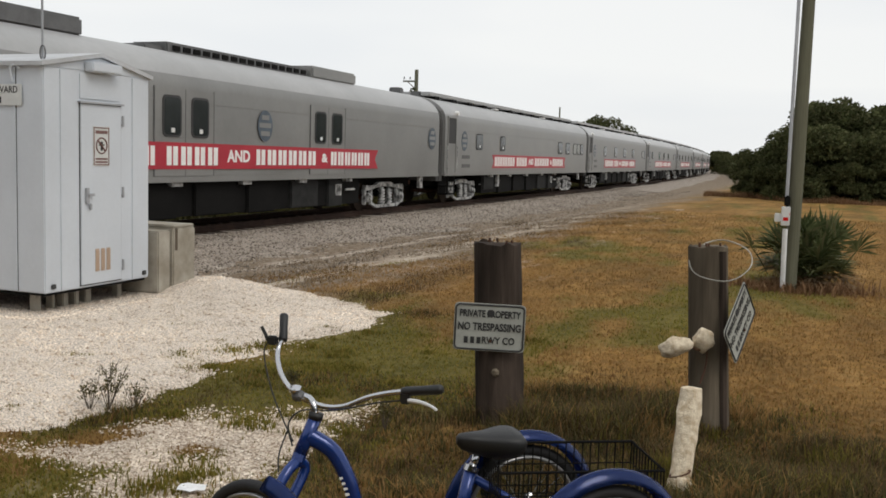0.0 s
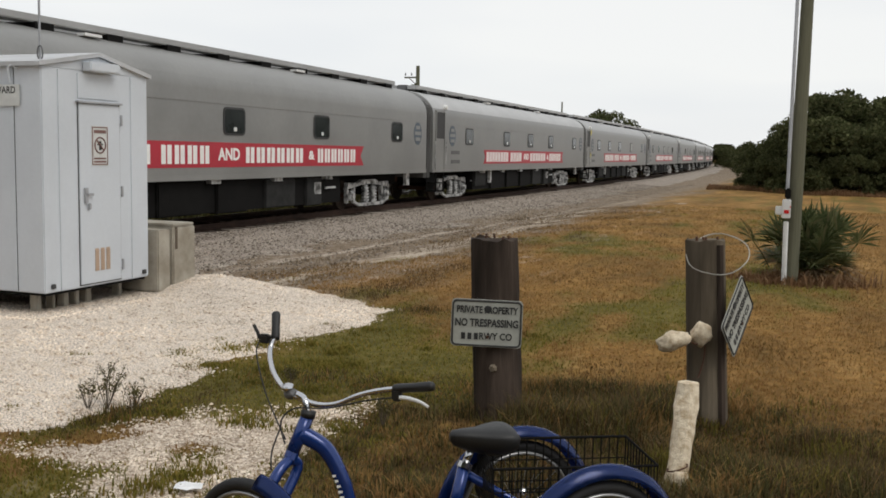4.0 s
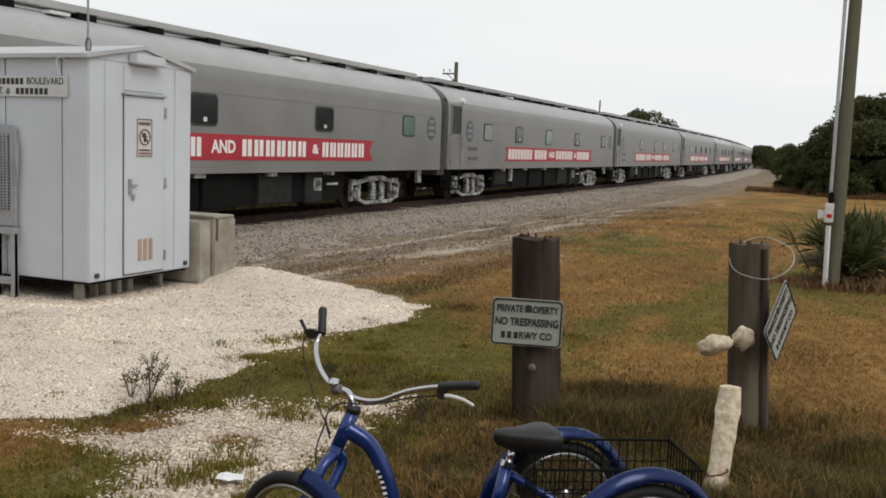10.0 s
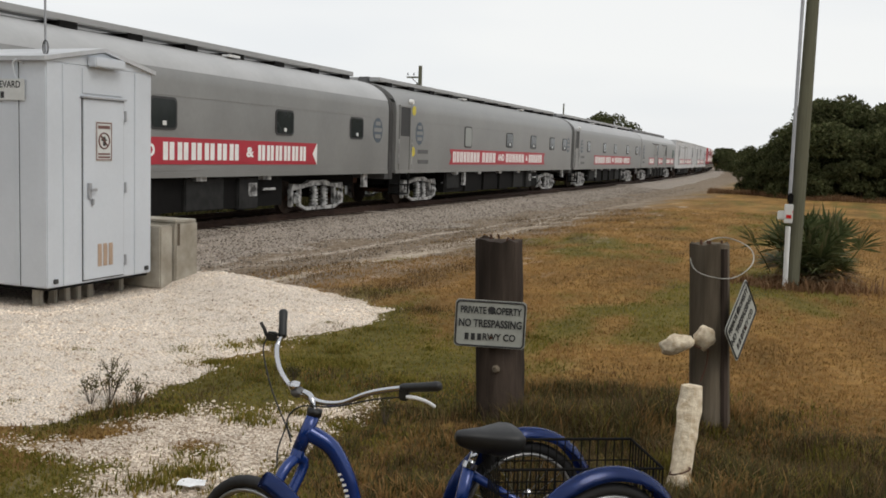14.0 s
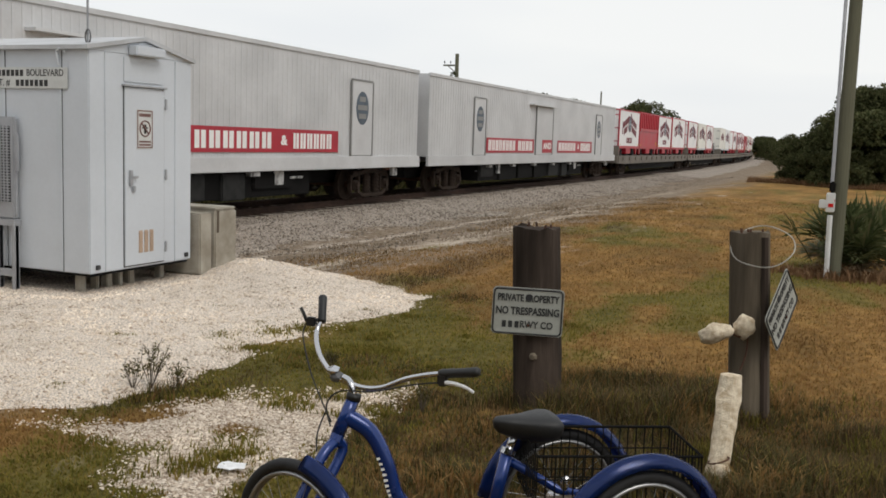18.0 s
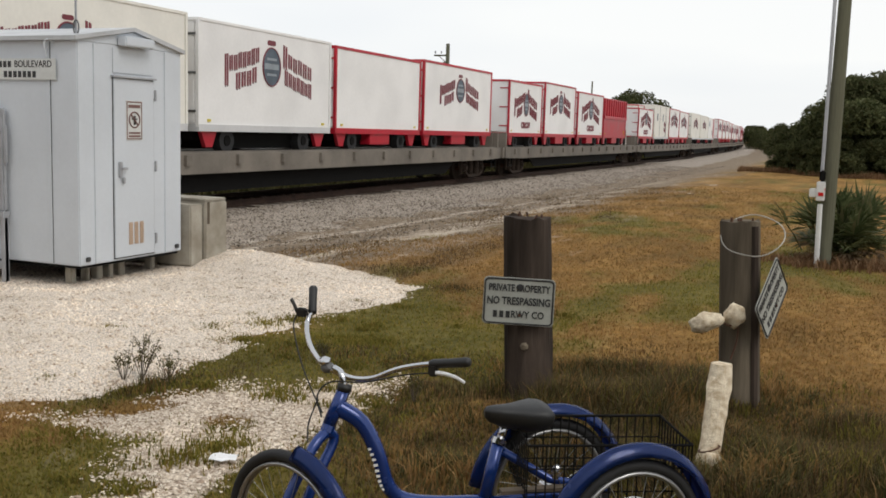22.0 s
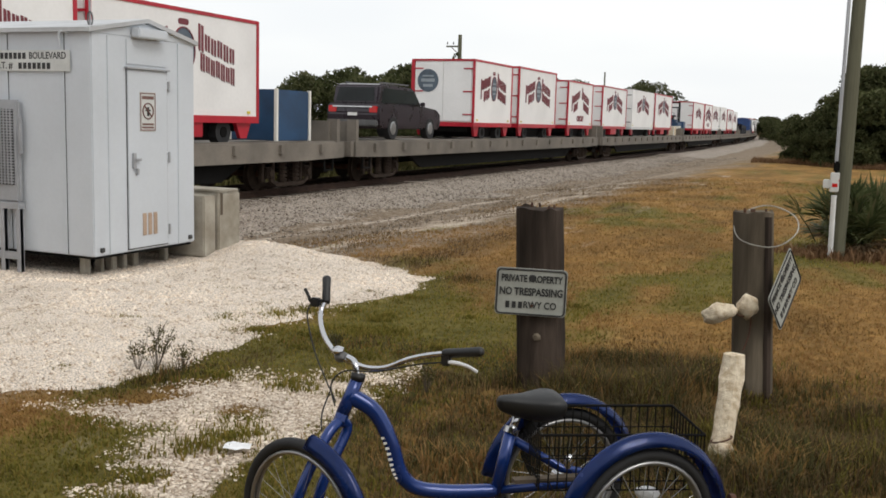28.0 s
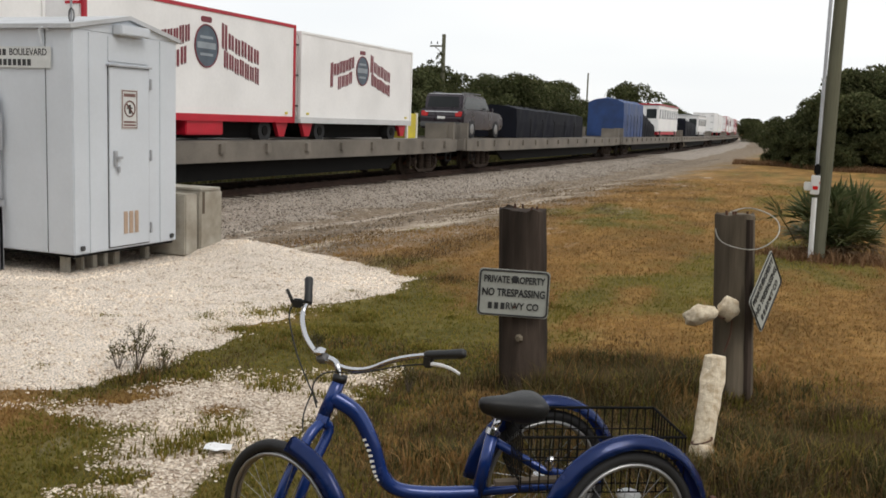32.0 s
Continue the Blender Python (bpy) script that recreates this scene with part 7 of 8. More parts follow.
def flat_car(length):
    """A long grey flat car with deep side sills and a planked deck."""
    W = 1.42
    car = thing("flat_car", Matrix(), "long weathered grey flat car carrying show wagons", "flat car", "flat cars of the train")
    y0, y1 = -length / 2 + 0.45, length / 2 - 0.45
    part("deck", boxes((-W, W, y0, y1, 1.0, 1.1)), DECK, car)
    for sx in (-1, 1):
        bm = bmesh.new()
        out = [(y0, 0.7), (y0 + 2.0, 0.66), (y1 - 2.0, 0.66), (y1, 0.7), (y1, 1.12), (y0, 1.12)]
        plate(bm, out, sx * W - (0.05 if sx > 0 else 0.05), 0.1)
        part("side_sill", bm, DECK, car)
        # belly beam, deepened in black to stand for shade beneath the deck
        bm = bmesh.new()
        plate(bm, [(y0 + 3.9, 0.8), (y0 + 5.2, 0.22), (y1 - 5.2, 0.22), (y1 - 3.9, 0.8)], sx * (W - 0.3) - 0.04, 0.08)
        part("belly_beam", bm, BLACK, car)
    for k in range(14):
        yy = y0 + 1.2 + k * (y1 - y0 - 2.4) / 13
        part("stake_pocket", boxes((W + 0.05, W + 0.13, yy - 0.09, yy + 0.09, 0.86, 1.08)), DECK, car)
    for sx in (-1, 1):
        part("deck_rail", boxes((sx * (W - 0.09) - 0.05, sx * (W - 0.09) + 0.05, y0, y1, 1.12, 1.16)), DECK, car)
    part("centre_sill", boxes((-0.5, 0.5, y0 + 0.3, y1 - 0.3, 0.5, 1.0)), BLACK, car)
    for y, d in ((y0, -1), (y1, 1)):
        ya, yb = sorted((y, y + d * 0.2))
        part("end_sill", boxes((-W, W, ya, yb, 0.7, 1.14), bevel=0.02), DECK, car)
        ya, yb = sorted((y - d * 0.25, y - d * 0.1))
        part("end_post", boxes((W - 0.3, W, ya, yb, 1.1, 1.75)), DECK, car)
        part("end_post", boxes((-W, -W + 0.3, ya, yb, 1.1, 1.75)), DECK, car)
        part("bridge_plate", boxes((0.3, 1.2, min(y - d * 0.3, y - d * 0.18), max(y - d * 0.3, y - d * 0.18), 1.1, 1.7), bevel=0.01), DECK, car)
        part("coupler", boxes((-0.1, 0.1, min(y, y + d * 0.45), max(y, y + d * 0.45), 0.66, 0.9), bevel=0.02), RUST, car)
        part("ladder", boxes((W - 0.02, W + 0.03, y - d * 0.5 - 0.02, y - d * 0.5 + 0.02, 0.35, 1.0), (W - 0.02, W + 0.03, y - d * 0.95 - 0.02, y - d * 0.95 + 0.02, 0.35, 1.0), (W, W + 0.03, y - d * 0.725 - 0.225, y - d * 0.725 + 0.225, 0.35, 0.39)), BLACK, car)
        truck_parts(car, y - d * 2.3, TRUCK_DARK, wheel_r=0.42, base=1.8)
    for k in range(5):
        yy = y0 + 5.0 + k * (y1 - y0 - 10) / 4
        part("crossbearer", boxes((-1.2, 1.2, yy, yy + 0.2, 0.62, 0.98)), BLACK, car)
    return car


def arch_lettering(parent, x, yc, zo, w, rh, disc, circus, material):
    """The wagon artwork: two rows of plain bars, two to a letter, that rise to the middle and fall again, a globe between them.
    zo: the rows' middle at their outer ends; rh: a row's height."""
    bm, shade = bmesh.new(), bmesh.new()
    inner, rise = (0.26, 0.5) if not circus else (0.1, 0.55)
    rise *= w / 4.2
    rows = ((-1, 0, 0.98, inner, 8), (-1, 1, 0.76, 0.31, 4), (1, 0, inner, 0.98, 6), (1, 1, 0.30, 0.98, 7))
    for side, row, fa, fb, n in rows:
        for k in range(n):
            big = row == 0 and k == 0
            mid = rh * (0.55 if row == 0 else -0.55)
            for s0, s1 in ((0.06, 0.36), (0.52, 0.82)):
                f0, f1 = fa + (fb - fa) * (k + s0) / n, fa + (fb - fa) * (k + s1) / n
                lo, hi = mid - rh * (0.44 - 0.05 * (k % 2)), mid + rh * (0.44 - 0.04 * (k % 3))
                if big:
                    lo, hi = (lo - rh * 0.75, hi + rh * 0.1) if side < 0 else (lo - rh * 0.12, hi + rh * 0.32)
                q = []
                for f, e in ((f0, lo), (f1, lo), (f1, hi), (f0, hi)):
                    q.append((yc + side * f * w / 2, zo + e + rise * (1 - f) ** 1.15))
                # a bar, with a dark one behind it, low and to its right
                for tgt, quad, d in ((bm, q, 0.012), (shade, [(p + 0.012, r - 0.03) for p, r in q], 0.005)):
                    vs = [[tgt.verts.new((x + dd, p, r)) for p, r in quad] for dd in (0.0, d)]
                    tgt.faces.new(vs[1])
                    for i in range(4):
                        tgt.faces.new((vs[0][i], vs[0][(i + 1) % 4], vs[1][(i + 1) % 4], vs[1][i]))
    for tgt in (shade, bm):
        bmesh.ops.recalc_face_normals(tgt, faces=tgt.faces[:])
    tagged(part("bar_shade", shade, LETTER_SHADE, parent), kind="stuff")
    tagged(part("wagon_artwork", bm, material, parent, "two arched rows of dark red painted bars"), kind="stuff")
    top = zo + rise
    if disc:
        c, ry, rz = top - rh * 0.45, 0.098 * w, rh * 1.12
        oval = [(yc + ry * math.cos(2 * math.pi * i / 24), c + rz * math.sin(2 * math.pi * i / 24)) for i in range(24)]
        globe = part("disc", plate(bmesh.new(), oval, x + 0.002, 0.012), EMBLEM, parent, "blue-grey painted globe")
        part("disc_ring", tube(bmesh.new(), [(x + 0.014, p, r) for p, r in oval], 0.018, 5, True), material, globe)
        part("disc_band", boxes((x + 0.014, x + 0.018, yc - ry * 0.8, yc + ry * 0.8, c - 0.06, c + 0.08), (x + 0.014, x + 0.018, yc - ry * 0.55, yc + ry * 0.55, c + 0.16, c + 0.22), (x + 0.014, x + 0.018, yc - ry * 0.55, yc + ry * 0.55, c - 0.22, c - 0.16)), EMBLEM_PALE, globe)
    if not circus:
        part("painted_block", plate(bmesh.new(), rounded(yc, top + rh * 0.95, 0.09 * w, rh * 0.3, 0.05), x, 0.01), material, parent)
    if circus:
        lettering("CIRCUS", 0.4 * w / 4.2, material, parent, Matrix.Translation((x + 0.004, yc, zo - rh * 1.5)) @ FACE_SIDE, 0.006, "circus_lettering", 1.15, 0.03)


def show_wagon(u0, u1, ztop=3.9, zbot=1.7, trim="red", art="disc", body=None, end_disc=False, legs="red", artscale=1.0, triangle=False, globe=True, rails=False):
    """A box wagon on small wheels, chained down on a flat car. Its base is the deck."""
    L, W = u1 - u0, 1.25
    body = body or WHITE
    if body is RED_BODY:
        words = "bright red ribbed high-sided wagon on a flat car"
    else:
        words = ("cream" if body is CREAM else "white") + " show wagon, " + ("red" if trim == "red" else "plain") + " edges, " + ("no lettering" if art == "plain" else "dark red lettering") + ", on a flat car"
    wg = thing("show_wagon", Matrix(), words, "circus wagon", "show wagons on the flat cars")
    y0, y1 = -L / 2, L / 2
    z0, z1 = zbot - 1.1, ztop - 1.1
    part("box_body", boxes((-W, W, y0 + 0.03, y1 - 0.03, z0, z1), bevel=0.03), body, wg)
    edge = RED_BODY if trim == "red" else body
    t = 0.07 if trim == "red" else 0.05
    e = 0.02
    part("roof_trim", boxes((W - 0.03, W + e, y0, y1, z1 - t, z1 + 0.01), (-W - e, -W + 0.03, y0, y1, z1 - t, z1 + 0.01), (-W, W, y0 - 0.01, y0 + 0.05, z1 - t, z1 + 0.01), (-W, W, y1 - 0.05, y1 + 0.01, z1 - t, z1 + 0.01)), edge, wg, "red roof edge" if trim == "red" else "")
    part("bottom_trim", boxes((W - 0.03, W + e + 0.01, y0, y1, z0 - 0.1, z0 + 0.06), (-W - e - 0.01, -W + 0.03, y0, y1, z0 - 0.1, z0 + 0.06), (-W, W, y0 - 0.01, y0 + 0.06, z0 - 0.1, z0 + 0.06)), edge if trim == "red" else ALU, wg)
    for sx in (-1, 1):
        for y in (y0, y1):
            ya, yb = (y - 0.012, y + t) if y == y0 else (y - t, y + 0.012)
            part("corner_post", boxes((sx * W - 0.05 - (0.02 if sx < 0 else 0.0), sx * W + 0.05 - (0.022 if sx > 0 else -0.022), ya, yb, z0, z1)), edge, wg)
    # end doors with hinges, on the end that leads
    for x0 in (0.1 - W, 0.01):
        part("end_door", boxes((x0, x0 + W - 0.11, y0 - 0.012, y0 + 0.03, z0 + 0.1, z1 - 0.12)), body, wg)
    for k in range(3):
        z = z0 + 0.35 + k * (z1 - z0 - 0.7) / 2
        for x0 in (0.05 - W, W - 0.42):
            part("hinge", boxes((x0, x0 + 0.37, y0 - 0.03, y0 - 0.01, z - 0.025, z + 0.025)), STEEL_DARK if trim != "red" else RED_BODY, wg)
    if end_disc:
        bm = bmesh.new()
        zd = z1 - 0.8
        cyl(bm, (-0.62, y0 - 0.03, zd), (-0.62, y0 - 0.012, zd), 0.43, None, 22)
        part("end_emblem", bm, EMBLEM, wg, "round blue-grey emblem")
        part("emblem_marking", boxes((-0.9, -0.34, y0 - 0.034, y0 - 0.03, zd - 0.05, zd + 0.07), (-0.85, -0.39, y0 - 0.034, y0 - 0.03, zd + 0.14, zd + 0.2), (-0.82, -0.42, y0 - 0.034, y0 - 0.03, zd - 0.24, zd - 0.14)), EMBLEM_PALE, wg)
    if triangle:
        bm = bmesh.new()
        tx, tz, ts = (-0.87, z0 + 0.3, 0.19) if end_disc else (0.3, z0 + 0.75, 0.27)
        q = [(tx - ts, tz), (tx + ts, tz), (tx, tz + ts * 2.1)]
        vs = [[bm.verts.new((a_, y0 - d_, b_)) for a_, b_ in q] for d_ in (0.012, 0.03)]
        bm.faces.new(vs[0][::-1]), bm.faces.new(vs[1])
        for i in range(3):
            bm.faces.new((vs[0][i], vs[0][(i + 1) % 3], vs[1][(i + 1) % 3], vs[1][i]))
        bmesh.ops.recalc_face_normals(bm, faces=bm.faces[:])
        part("slow_triangle", bm, BRAKE_RED, wg, "red slow-vehicle triangle")
    if rails:
        for x in (-W + 0.1, W - 0.1):
            part("roof_rail", tube(bmesh.new(), [(x, y0 + 0.1, z1), (x, y0 + 0.25, z1 + 0.2), (x, y0 + 2.4, z1 + 0.2), (x, y0 + 2.7, z1)], 0.035, 6), RED_BODY, wg)
        part("roof_rail", tube(bmesh.new(), [(-W + 0.1, y0 + 0.25, z1 + 0.2), (W - 0.1, y0 + 0.25, z1 + 0.2)], 0.035, 6), RED_BODY, wg)
    # chassis, legs and wheels; wide chassis and black box stand in for shade
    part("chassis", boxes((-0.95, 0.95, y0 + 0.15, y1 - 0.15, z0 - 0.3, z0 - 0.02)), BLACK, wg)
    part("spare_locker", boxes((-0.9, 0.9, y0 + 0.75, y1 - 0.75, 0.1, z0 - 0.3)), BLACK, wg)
    lm = RED_BODY if legs == "red" else BLACK
    for y in (y0 + 0.5, y1 - 0.5):
        bm = bmesh.new()
        plate(bm, [(y - 0.32, z0 - 0.05), (y - 0.12, 0.14), (y + 0.12, 0.14), (y + 0.32, z0 - 0.05)], W - 0.16, 0.1)
        part("leg", bm, lm, wg)
        bm = bmesh.new()
        plate(bm, [(y - 0.32, z0 - 0.05), (y - 0.12, 0.14), (y + 0.12, 0.14), (y + 0.32, z0 - 0.05)], -W + 0.06, 0.1)
        part("leg", bm, lm, wg)
    for y in (y0 + 1.25, y1 - 1.25):
        for sx in (-1, 1):
            bm = bmesh.new()
            cyl(bm, (sx * (W - 0.34), y, 0.29), (sx * (W - 0.1), y, 0.29), 0.29, None, 16)
            wh = part("wheel", bm, RUBBER, wg)
            part("hub", cyl(bmesh.new(), (sx * (W - 0.12), y, 0.29), (sx * (W - 0.08), y, 0.29), 0.13, None, 10), BLACK, wh)
        part("axle", cyl(bmesh.new(), (-W + 0.2, y, 0.29), (W - 0.2, y, 0.29), 0.06, None, 8), BLACK, wg)
    if L > 5.5 and trim == "red":
        part("side_box", boxes((W - 0.35, W - 0.02, -0.7, 0.7, z0 - 0.42, z0 - 0.08), bevel=0.02), RED_BODY, wg)
    x = W
    h = z1 - z0
    if body is RED_BODY:
        bm = bmesh.new()
        n = max(int(L / 0.62), 3)
        for k in range(n + 1):
            yy = y0 + 0.08 + k * (L - 0.16) / n
            box(bm, W - 0.01, W + 0.06, yy - 0.05, yy + 0.05, z0 + h * 0.5, z1 - 0.04)
        part("side_ribbing", bm, RED_BODY, wg)
        part("side_rail", boxes((W - 0.01, W + 0.07, y0, y1, z0 + h * 0.46, z0 + h * 0.54)), RED_BODY, wg)
        part("side_lamp", cyl(bmesh.new(), (W, y1 - 0.5, z0 + 0.3), (W + 0.03, y1 - 0.5, z0 + 0.3), 0.07, None, 10), YELLOW, wg)
    elif art == "disc":
        arch_lettering(wg, x, 0, z0 + h * 0.51, min(L * 0.68, 4.45) * artscale, 0.42 * artscale, True, False, RED_DARK)
    elif art == "circus":
        arch_lettering(wg, x, 0, z0 + h * 0.46, min(L * 0.71, 4.7), 0.47 * (h / 2.45), globe, True, RED_DARK)
    elif art == "discs":
        for yy, zz, r in ((-L * 0.28, 0.72, 0.3), (L * 0.2, 0.3, 0.28)):
            bm = bmesh.new()
            plate(bm, [(yy + r * math.cos(2 * math.pi * i / 18), z0 + h * zz + r * 1.1 * math.sin(2 * math.pi * i / 18)) for i in range(18)], x, 0.01)
            part("disc", bm, EMBLEM, wg)
        part("red_panel", boxes((x, x + 0.012, y1 - 1.4, y1, z0, z1)), RED_BODY, wg)
    elif art == "doors":
        for yy in (-L * 0.3, L * 0.08):
            part("side_window", boxes((x, x + 0.02, yy - 0.2, yy + 0.2, z0 + h * 0.52, z0 + h * 0.74)), GLASS, wg)
        part("panel_joint", boxes((x, x + 0.012, -L * 0.145, -L * 0.135, z0 + 0.05, z1 - 0.05), (x, x + 0.012, L * 0.27, L * 0.278, z0 + 0.05, z1 - 0.05)), STEEL_DARK, wg)
        part("side_door", boxes((x, x + 0.02, L * 0.3, L * 0.44, z0 + 0.1, z0 + h * 0.7)), body, wg)
        part("door_gap", boxes((x, x + 0.014, L * 0.29, L * 0.3, z0 + 0.1, z0 + h * 0.7), (x, x + 0.014, L * 0.44, L * 0.45, z0 + 0.1, z0 + h * 0.7)), STEEL_DARK, wg)
        bm = bmesh.new()
        for k in range(6):
            box(bm, x + 0.002, x + 0.012, L * 0.16 + k * 0.22, L * 0.16 + k * 0.22 + 0.15, z0 + h * (0.38 - k * 0.02), z0 + h * (0.52 - k * 0.02))
            box(bm, x + 0.002, x + 0.012, L * 0.16 + k * 0.22, L * 0.16 + k * 0.22 + 0.15, z0 + h * (0.2 - k * 0.02), z0 + h * (0.34 - k * 0.02))
        tagged(part("wagon_artwork", bm, RED_DARK, wg), kind="stuff")
    part("side_marker", boxes((x, x + 0.03, y0 + 0.35, y0 + 0.45, z0 + 0.12, z0 + 0.18), (x, x + 0.03, y1 - 0.45, y1 - 0.35, z0 + 0.12, z0 + 0.18)), YELLOW, wg)
    return rides(wg, (u0 + u1) / 2, 0, 1.1)

# ---- the order of the train, in metres behind its mark ----
COACH, FIRST_END = 25.9, 34.81
P_, G_ = GLASS_PALE, GLASS_GREEN


def panes(*rows):
    """Windows along a coach: (place, width, height) or with their glass."""
    return [(r[0], r[1], r[2] if len(r) > 2 else 0.62, r[3] if len(r) > 3 else GLASS) for r in rows]


SIX = panes((4.48, 0.92, 0.66), (8.28, 0.9), (12.3, 0.9), (17.55, 0.9, 0.62, P_), (23.1, 0.84))
coaches = [
    (panes((6.1, 0.9), (10.3, 0.9), (14.2, 0.9), (18.25, 0.9), (23.6, 0.9)), 6.0, 19.9, {}),
    ([], 4.6, 20.0, {"walkway": 0, "doors": ((8.5, 10.7), (15.45, 17.6)), "emblems": (13.0, 24.82)}),
    (panes((4.45, 0.85), (7.8, 0.7), (18.75, 0.95), (20.55, 0.92), (22.35, 0.8, 0.6, P_), (23.3, 0.7, 0.6, P_), (24.2, 0.7, 0.6)), 6.3, 20.05, {"emblems": (2.55,)}),
    (panes((6.1, 0.88), (10.25, 0.95, 0.66), (14.2, 0.95), (18.27, 0.92), (23.6, 0.95, 0.56, P_)), 5.85, 19.8, {"walkway": 2}),
    (panes((4.2, 0.86), (9.65, 0.85, 0.66, G_), (13.5, 0.92), (17.5, 0.95), (23.05, 0.9, 0.5, P_)), 6.35, 20.45, {"walkway": 2}),
    (panes((4.3, 0.9), (8.3, 0.9), (13.0, 0.9), (17.5, 0.9), (22.9, 0.85)), 6.2, 20.3, {"pale": False}),
    (panes((4.4, 0.9), (9.6, 0.9), (13.6, 0.9), (17.6, 0.9), (23.0, 0.85)), 6.3, 20.4, {}),
    (SIX, 6.4, 20.55, {"yellow": True, "walkway": 2}),
    (panes((4.32, 0.9), (8.31, 0.7, 0.62, G_), (12.75, 0.92, 0.68, P_), (16.6, 0.94, 0.62, P_), (20.18, 0.95)), 6.55, 20.6, {"pale": False}),
    (panes((3.85, 0.95, 0.62, P_), (9.67, 0.95), (13.7, 0.95, 0.68, P_), (17.72, 0.85, 0.62, P_), (23.6, 0.9)), 6.5, 20.75, {"pale": False}),
    (panes((4.5, 0.8, 0.62, P_), (8.5, 0.75), (12.35, 0.9, 0.66), (17.6, 0.92), (23.0, 0.92)), 6.7, 20.55, {"walkway": 2}),
    (panes((4.22, 0.6, 0.62, P_), (8.4, 0.95), (12.35, 0.93, 0.66), (17.6, 0.92), (22.95, 0.86, 0.62, G_)), 6.6, 20.5, {"walkway": 2}),
    (panes((4.34, 0.9, 0.62, P_), (8.14, 0.95), (12.45, 0.9, 0.66, G_), (17.45, 0.93), (23.0, 0.95)), 6.45, 20.55, {}),
    (panes((8.16, 0.85), (13.58, 0.92, 0.66), (17.3, 0.92), (21.85, 0.91)), 6.25, 20.3, {"pale": False, "walkway": 2}),
    (panes((5.76, 0.78, 0.62, P_), (9.62, 0.93), (13.63, 0.92, 0.66), (17.58, 0.94), (21.5, 0.9)), 5.8, 20.0, {"pale": False}),
    (panes((4.34, 0.78, 0.62, P_), (9.56, 0.85), (13.7, 0.9, 0.66), (18.85, 0.9), (23.2, 0.87)), 6.2, 20.65, {"arrows": True}),
    (panes((7.6, 0.82, 0.8, P_), (13.34, 0.95), (17.4, 0.95), (21.08, 0.95), (23.86, 0.9)), 5.5, 19.7, {"pale": False, "yellow": True}),
    (panes((4.4, 0.85), (9.6, 0.9), (13.6, 0.9), (18.8, 0.9), (23.1, 0.87)), 6.2, 20.4, {}),
]
cars = [bare_coach()]
cars += [copy_thing(cars[0], Matrix()) for _ in coaches[1:]]
for i, (car, (wins, b0, b1, more)) in enumerate(zip(cars, coaches)):
    fit_coach(car, wins, b0, b1, **more)
    rides(car, FIRST_END + COACH * (i - 1) - COACH / 2)
rides(baggage_car(), 461.75)
bc = box_car(27.4)
rides(bc, 488.1)
rides(copy_thing(bc, Matrix()), 516.0)
GAPS = [530.3, 559.3, 587.5, 616.4, 644.3, 672.9, 701.6, 730.9, 759.4, 788.0, 816.7, 845.7, 874.5, 903.4, 932.2, 961.0, 989.8, 1018.6, 1047.4, 1076.2, 1105]
fc = flat_car(28.7)
for i, (a, b) in enumerate(zip(GAPS, GAPS[1:])):
    rides(fc if i == 0 else copy_thing(fc, Matrix()), (a + b) / 2)

W_ = show_wagon
W_(531.8, 538.0, 4.0, art="circus")
W_(538.2, 544.9, 4.05, body=RED_BODY)
W_(545.2, 551.1, 4.05, art="circus")
W_(551.5, 558.6, 4.12)
W_(560.6, 566.8, 4.12)
W_(567.9, 573.9, 4.1, trim="white", body=CREAM, legs="black")
W_(574.3, 580.3, 4.1)
W_(588.4, 595.4, 4.15, trim="white", body=CREAM, end_disc=True, legs="black", artscale=0.75)
W_(595.8, 601.8, 4.1, trim="white")
W_(602.1, 608.0, 4.05, art="plain")
W_(608.3, 615.1, 4.14, artscale=0.9)
W_(617.4, 622.2, 4.0, art="circus")
W_(622.7, 628.3, 4.2)
W_(628.9, 634.8, 4.05, art="circus")
W_(635.1, 641.5, 3.95, body=RED_BODY)
W_(646.0, 651.9, 3.72, art="circus", rails=True)
W_(652.5, 659.5, 4.17, trim="white", art="doors", body=CREAM)
W_(659.9, 665.7, 4.13)
W_(665.9, 672.0, 4.05, artscale=0.9)
W_(674.4, 682.0, 4.14, trim="white", body=CREAM, artscale=0.8)
W_(682.4, 690.2, 4.1, trim="white", body=CREAM, artscale=0.72)
W_(690.6, 697.6, 4.0, trim="white", art="discs")
W_(703.9, 710.2, 4.17, end_disc=True, triangle=True)
W_(711.0, 716.8, 4.13)
W_(717.3, 724.0, 4.15)
W_(724.4, 730.2, 4.05, artscale=0.8)
W_(731.6, 737.7, 4.0)
W_(738.0, 744.4, 4.0, trim="white", legs="black")
W_(744.8, 749.3, 3.95)
W_(749.6, 755.2, 4.0)
W_(769.4, 773.7, 4.1, end_disc=True)
W_(774.6, 780.0, 4.15)
W_(782.1, 786.9, 3.95, art="circus", triangle=True, globe=False)
W_(789.1, 795.3, 4.0, artscale=0.95)
W_(797.0, 804.2, 4.1, trim="white", artscale=0.9)
W_(804.8, 811.9, 4.14, artscale=1.0)
W_(823.8, 831.3, 4.1, artscale=0.8)
W_(832.1, 838.2, 4.12, art="circus")
W_(838.5, 845.0, 4.1, trim="white")
W_(846.9, 854.0, 4.18, trim="white", artscale=0.9)
W_(855.0, 862.7, 4.12, artscale=1.0)
W_(863.0, 870.2, 4.0, trim="white", artscale=0.9)
W_(966.7, 973.7, 4.0, trim="white", art="plain")
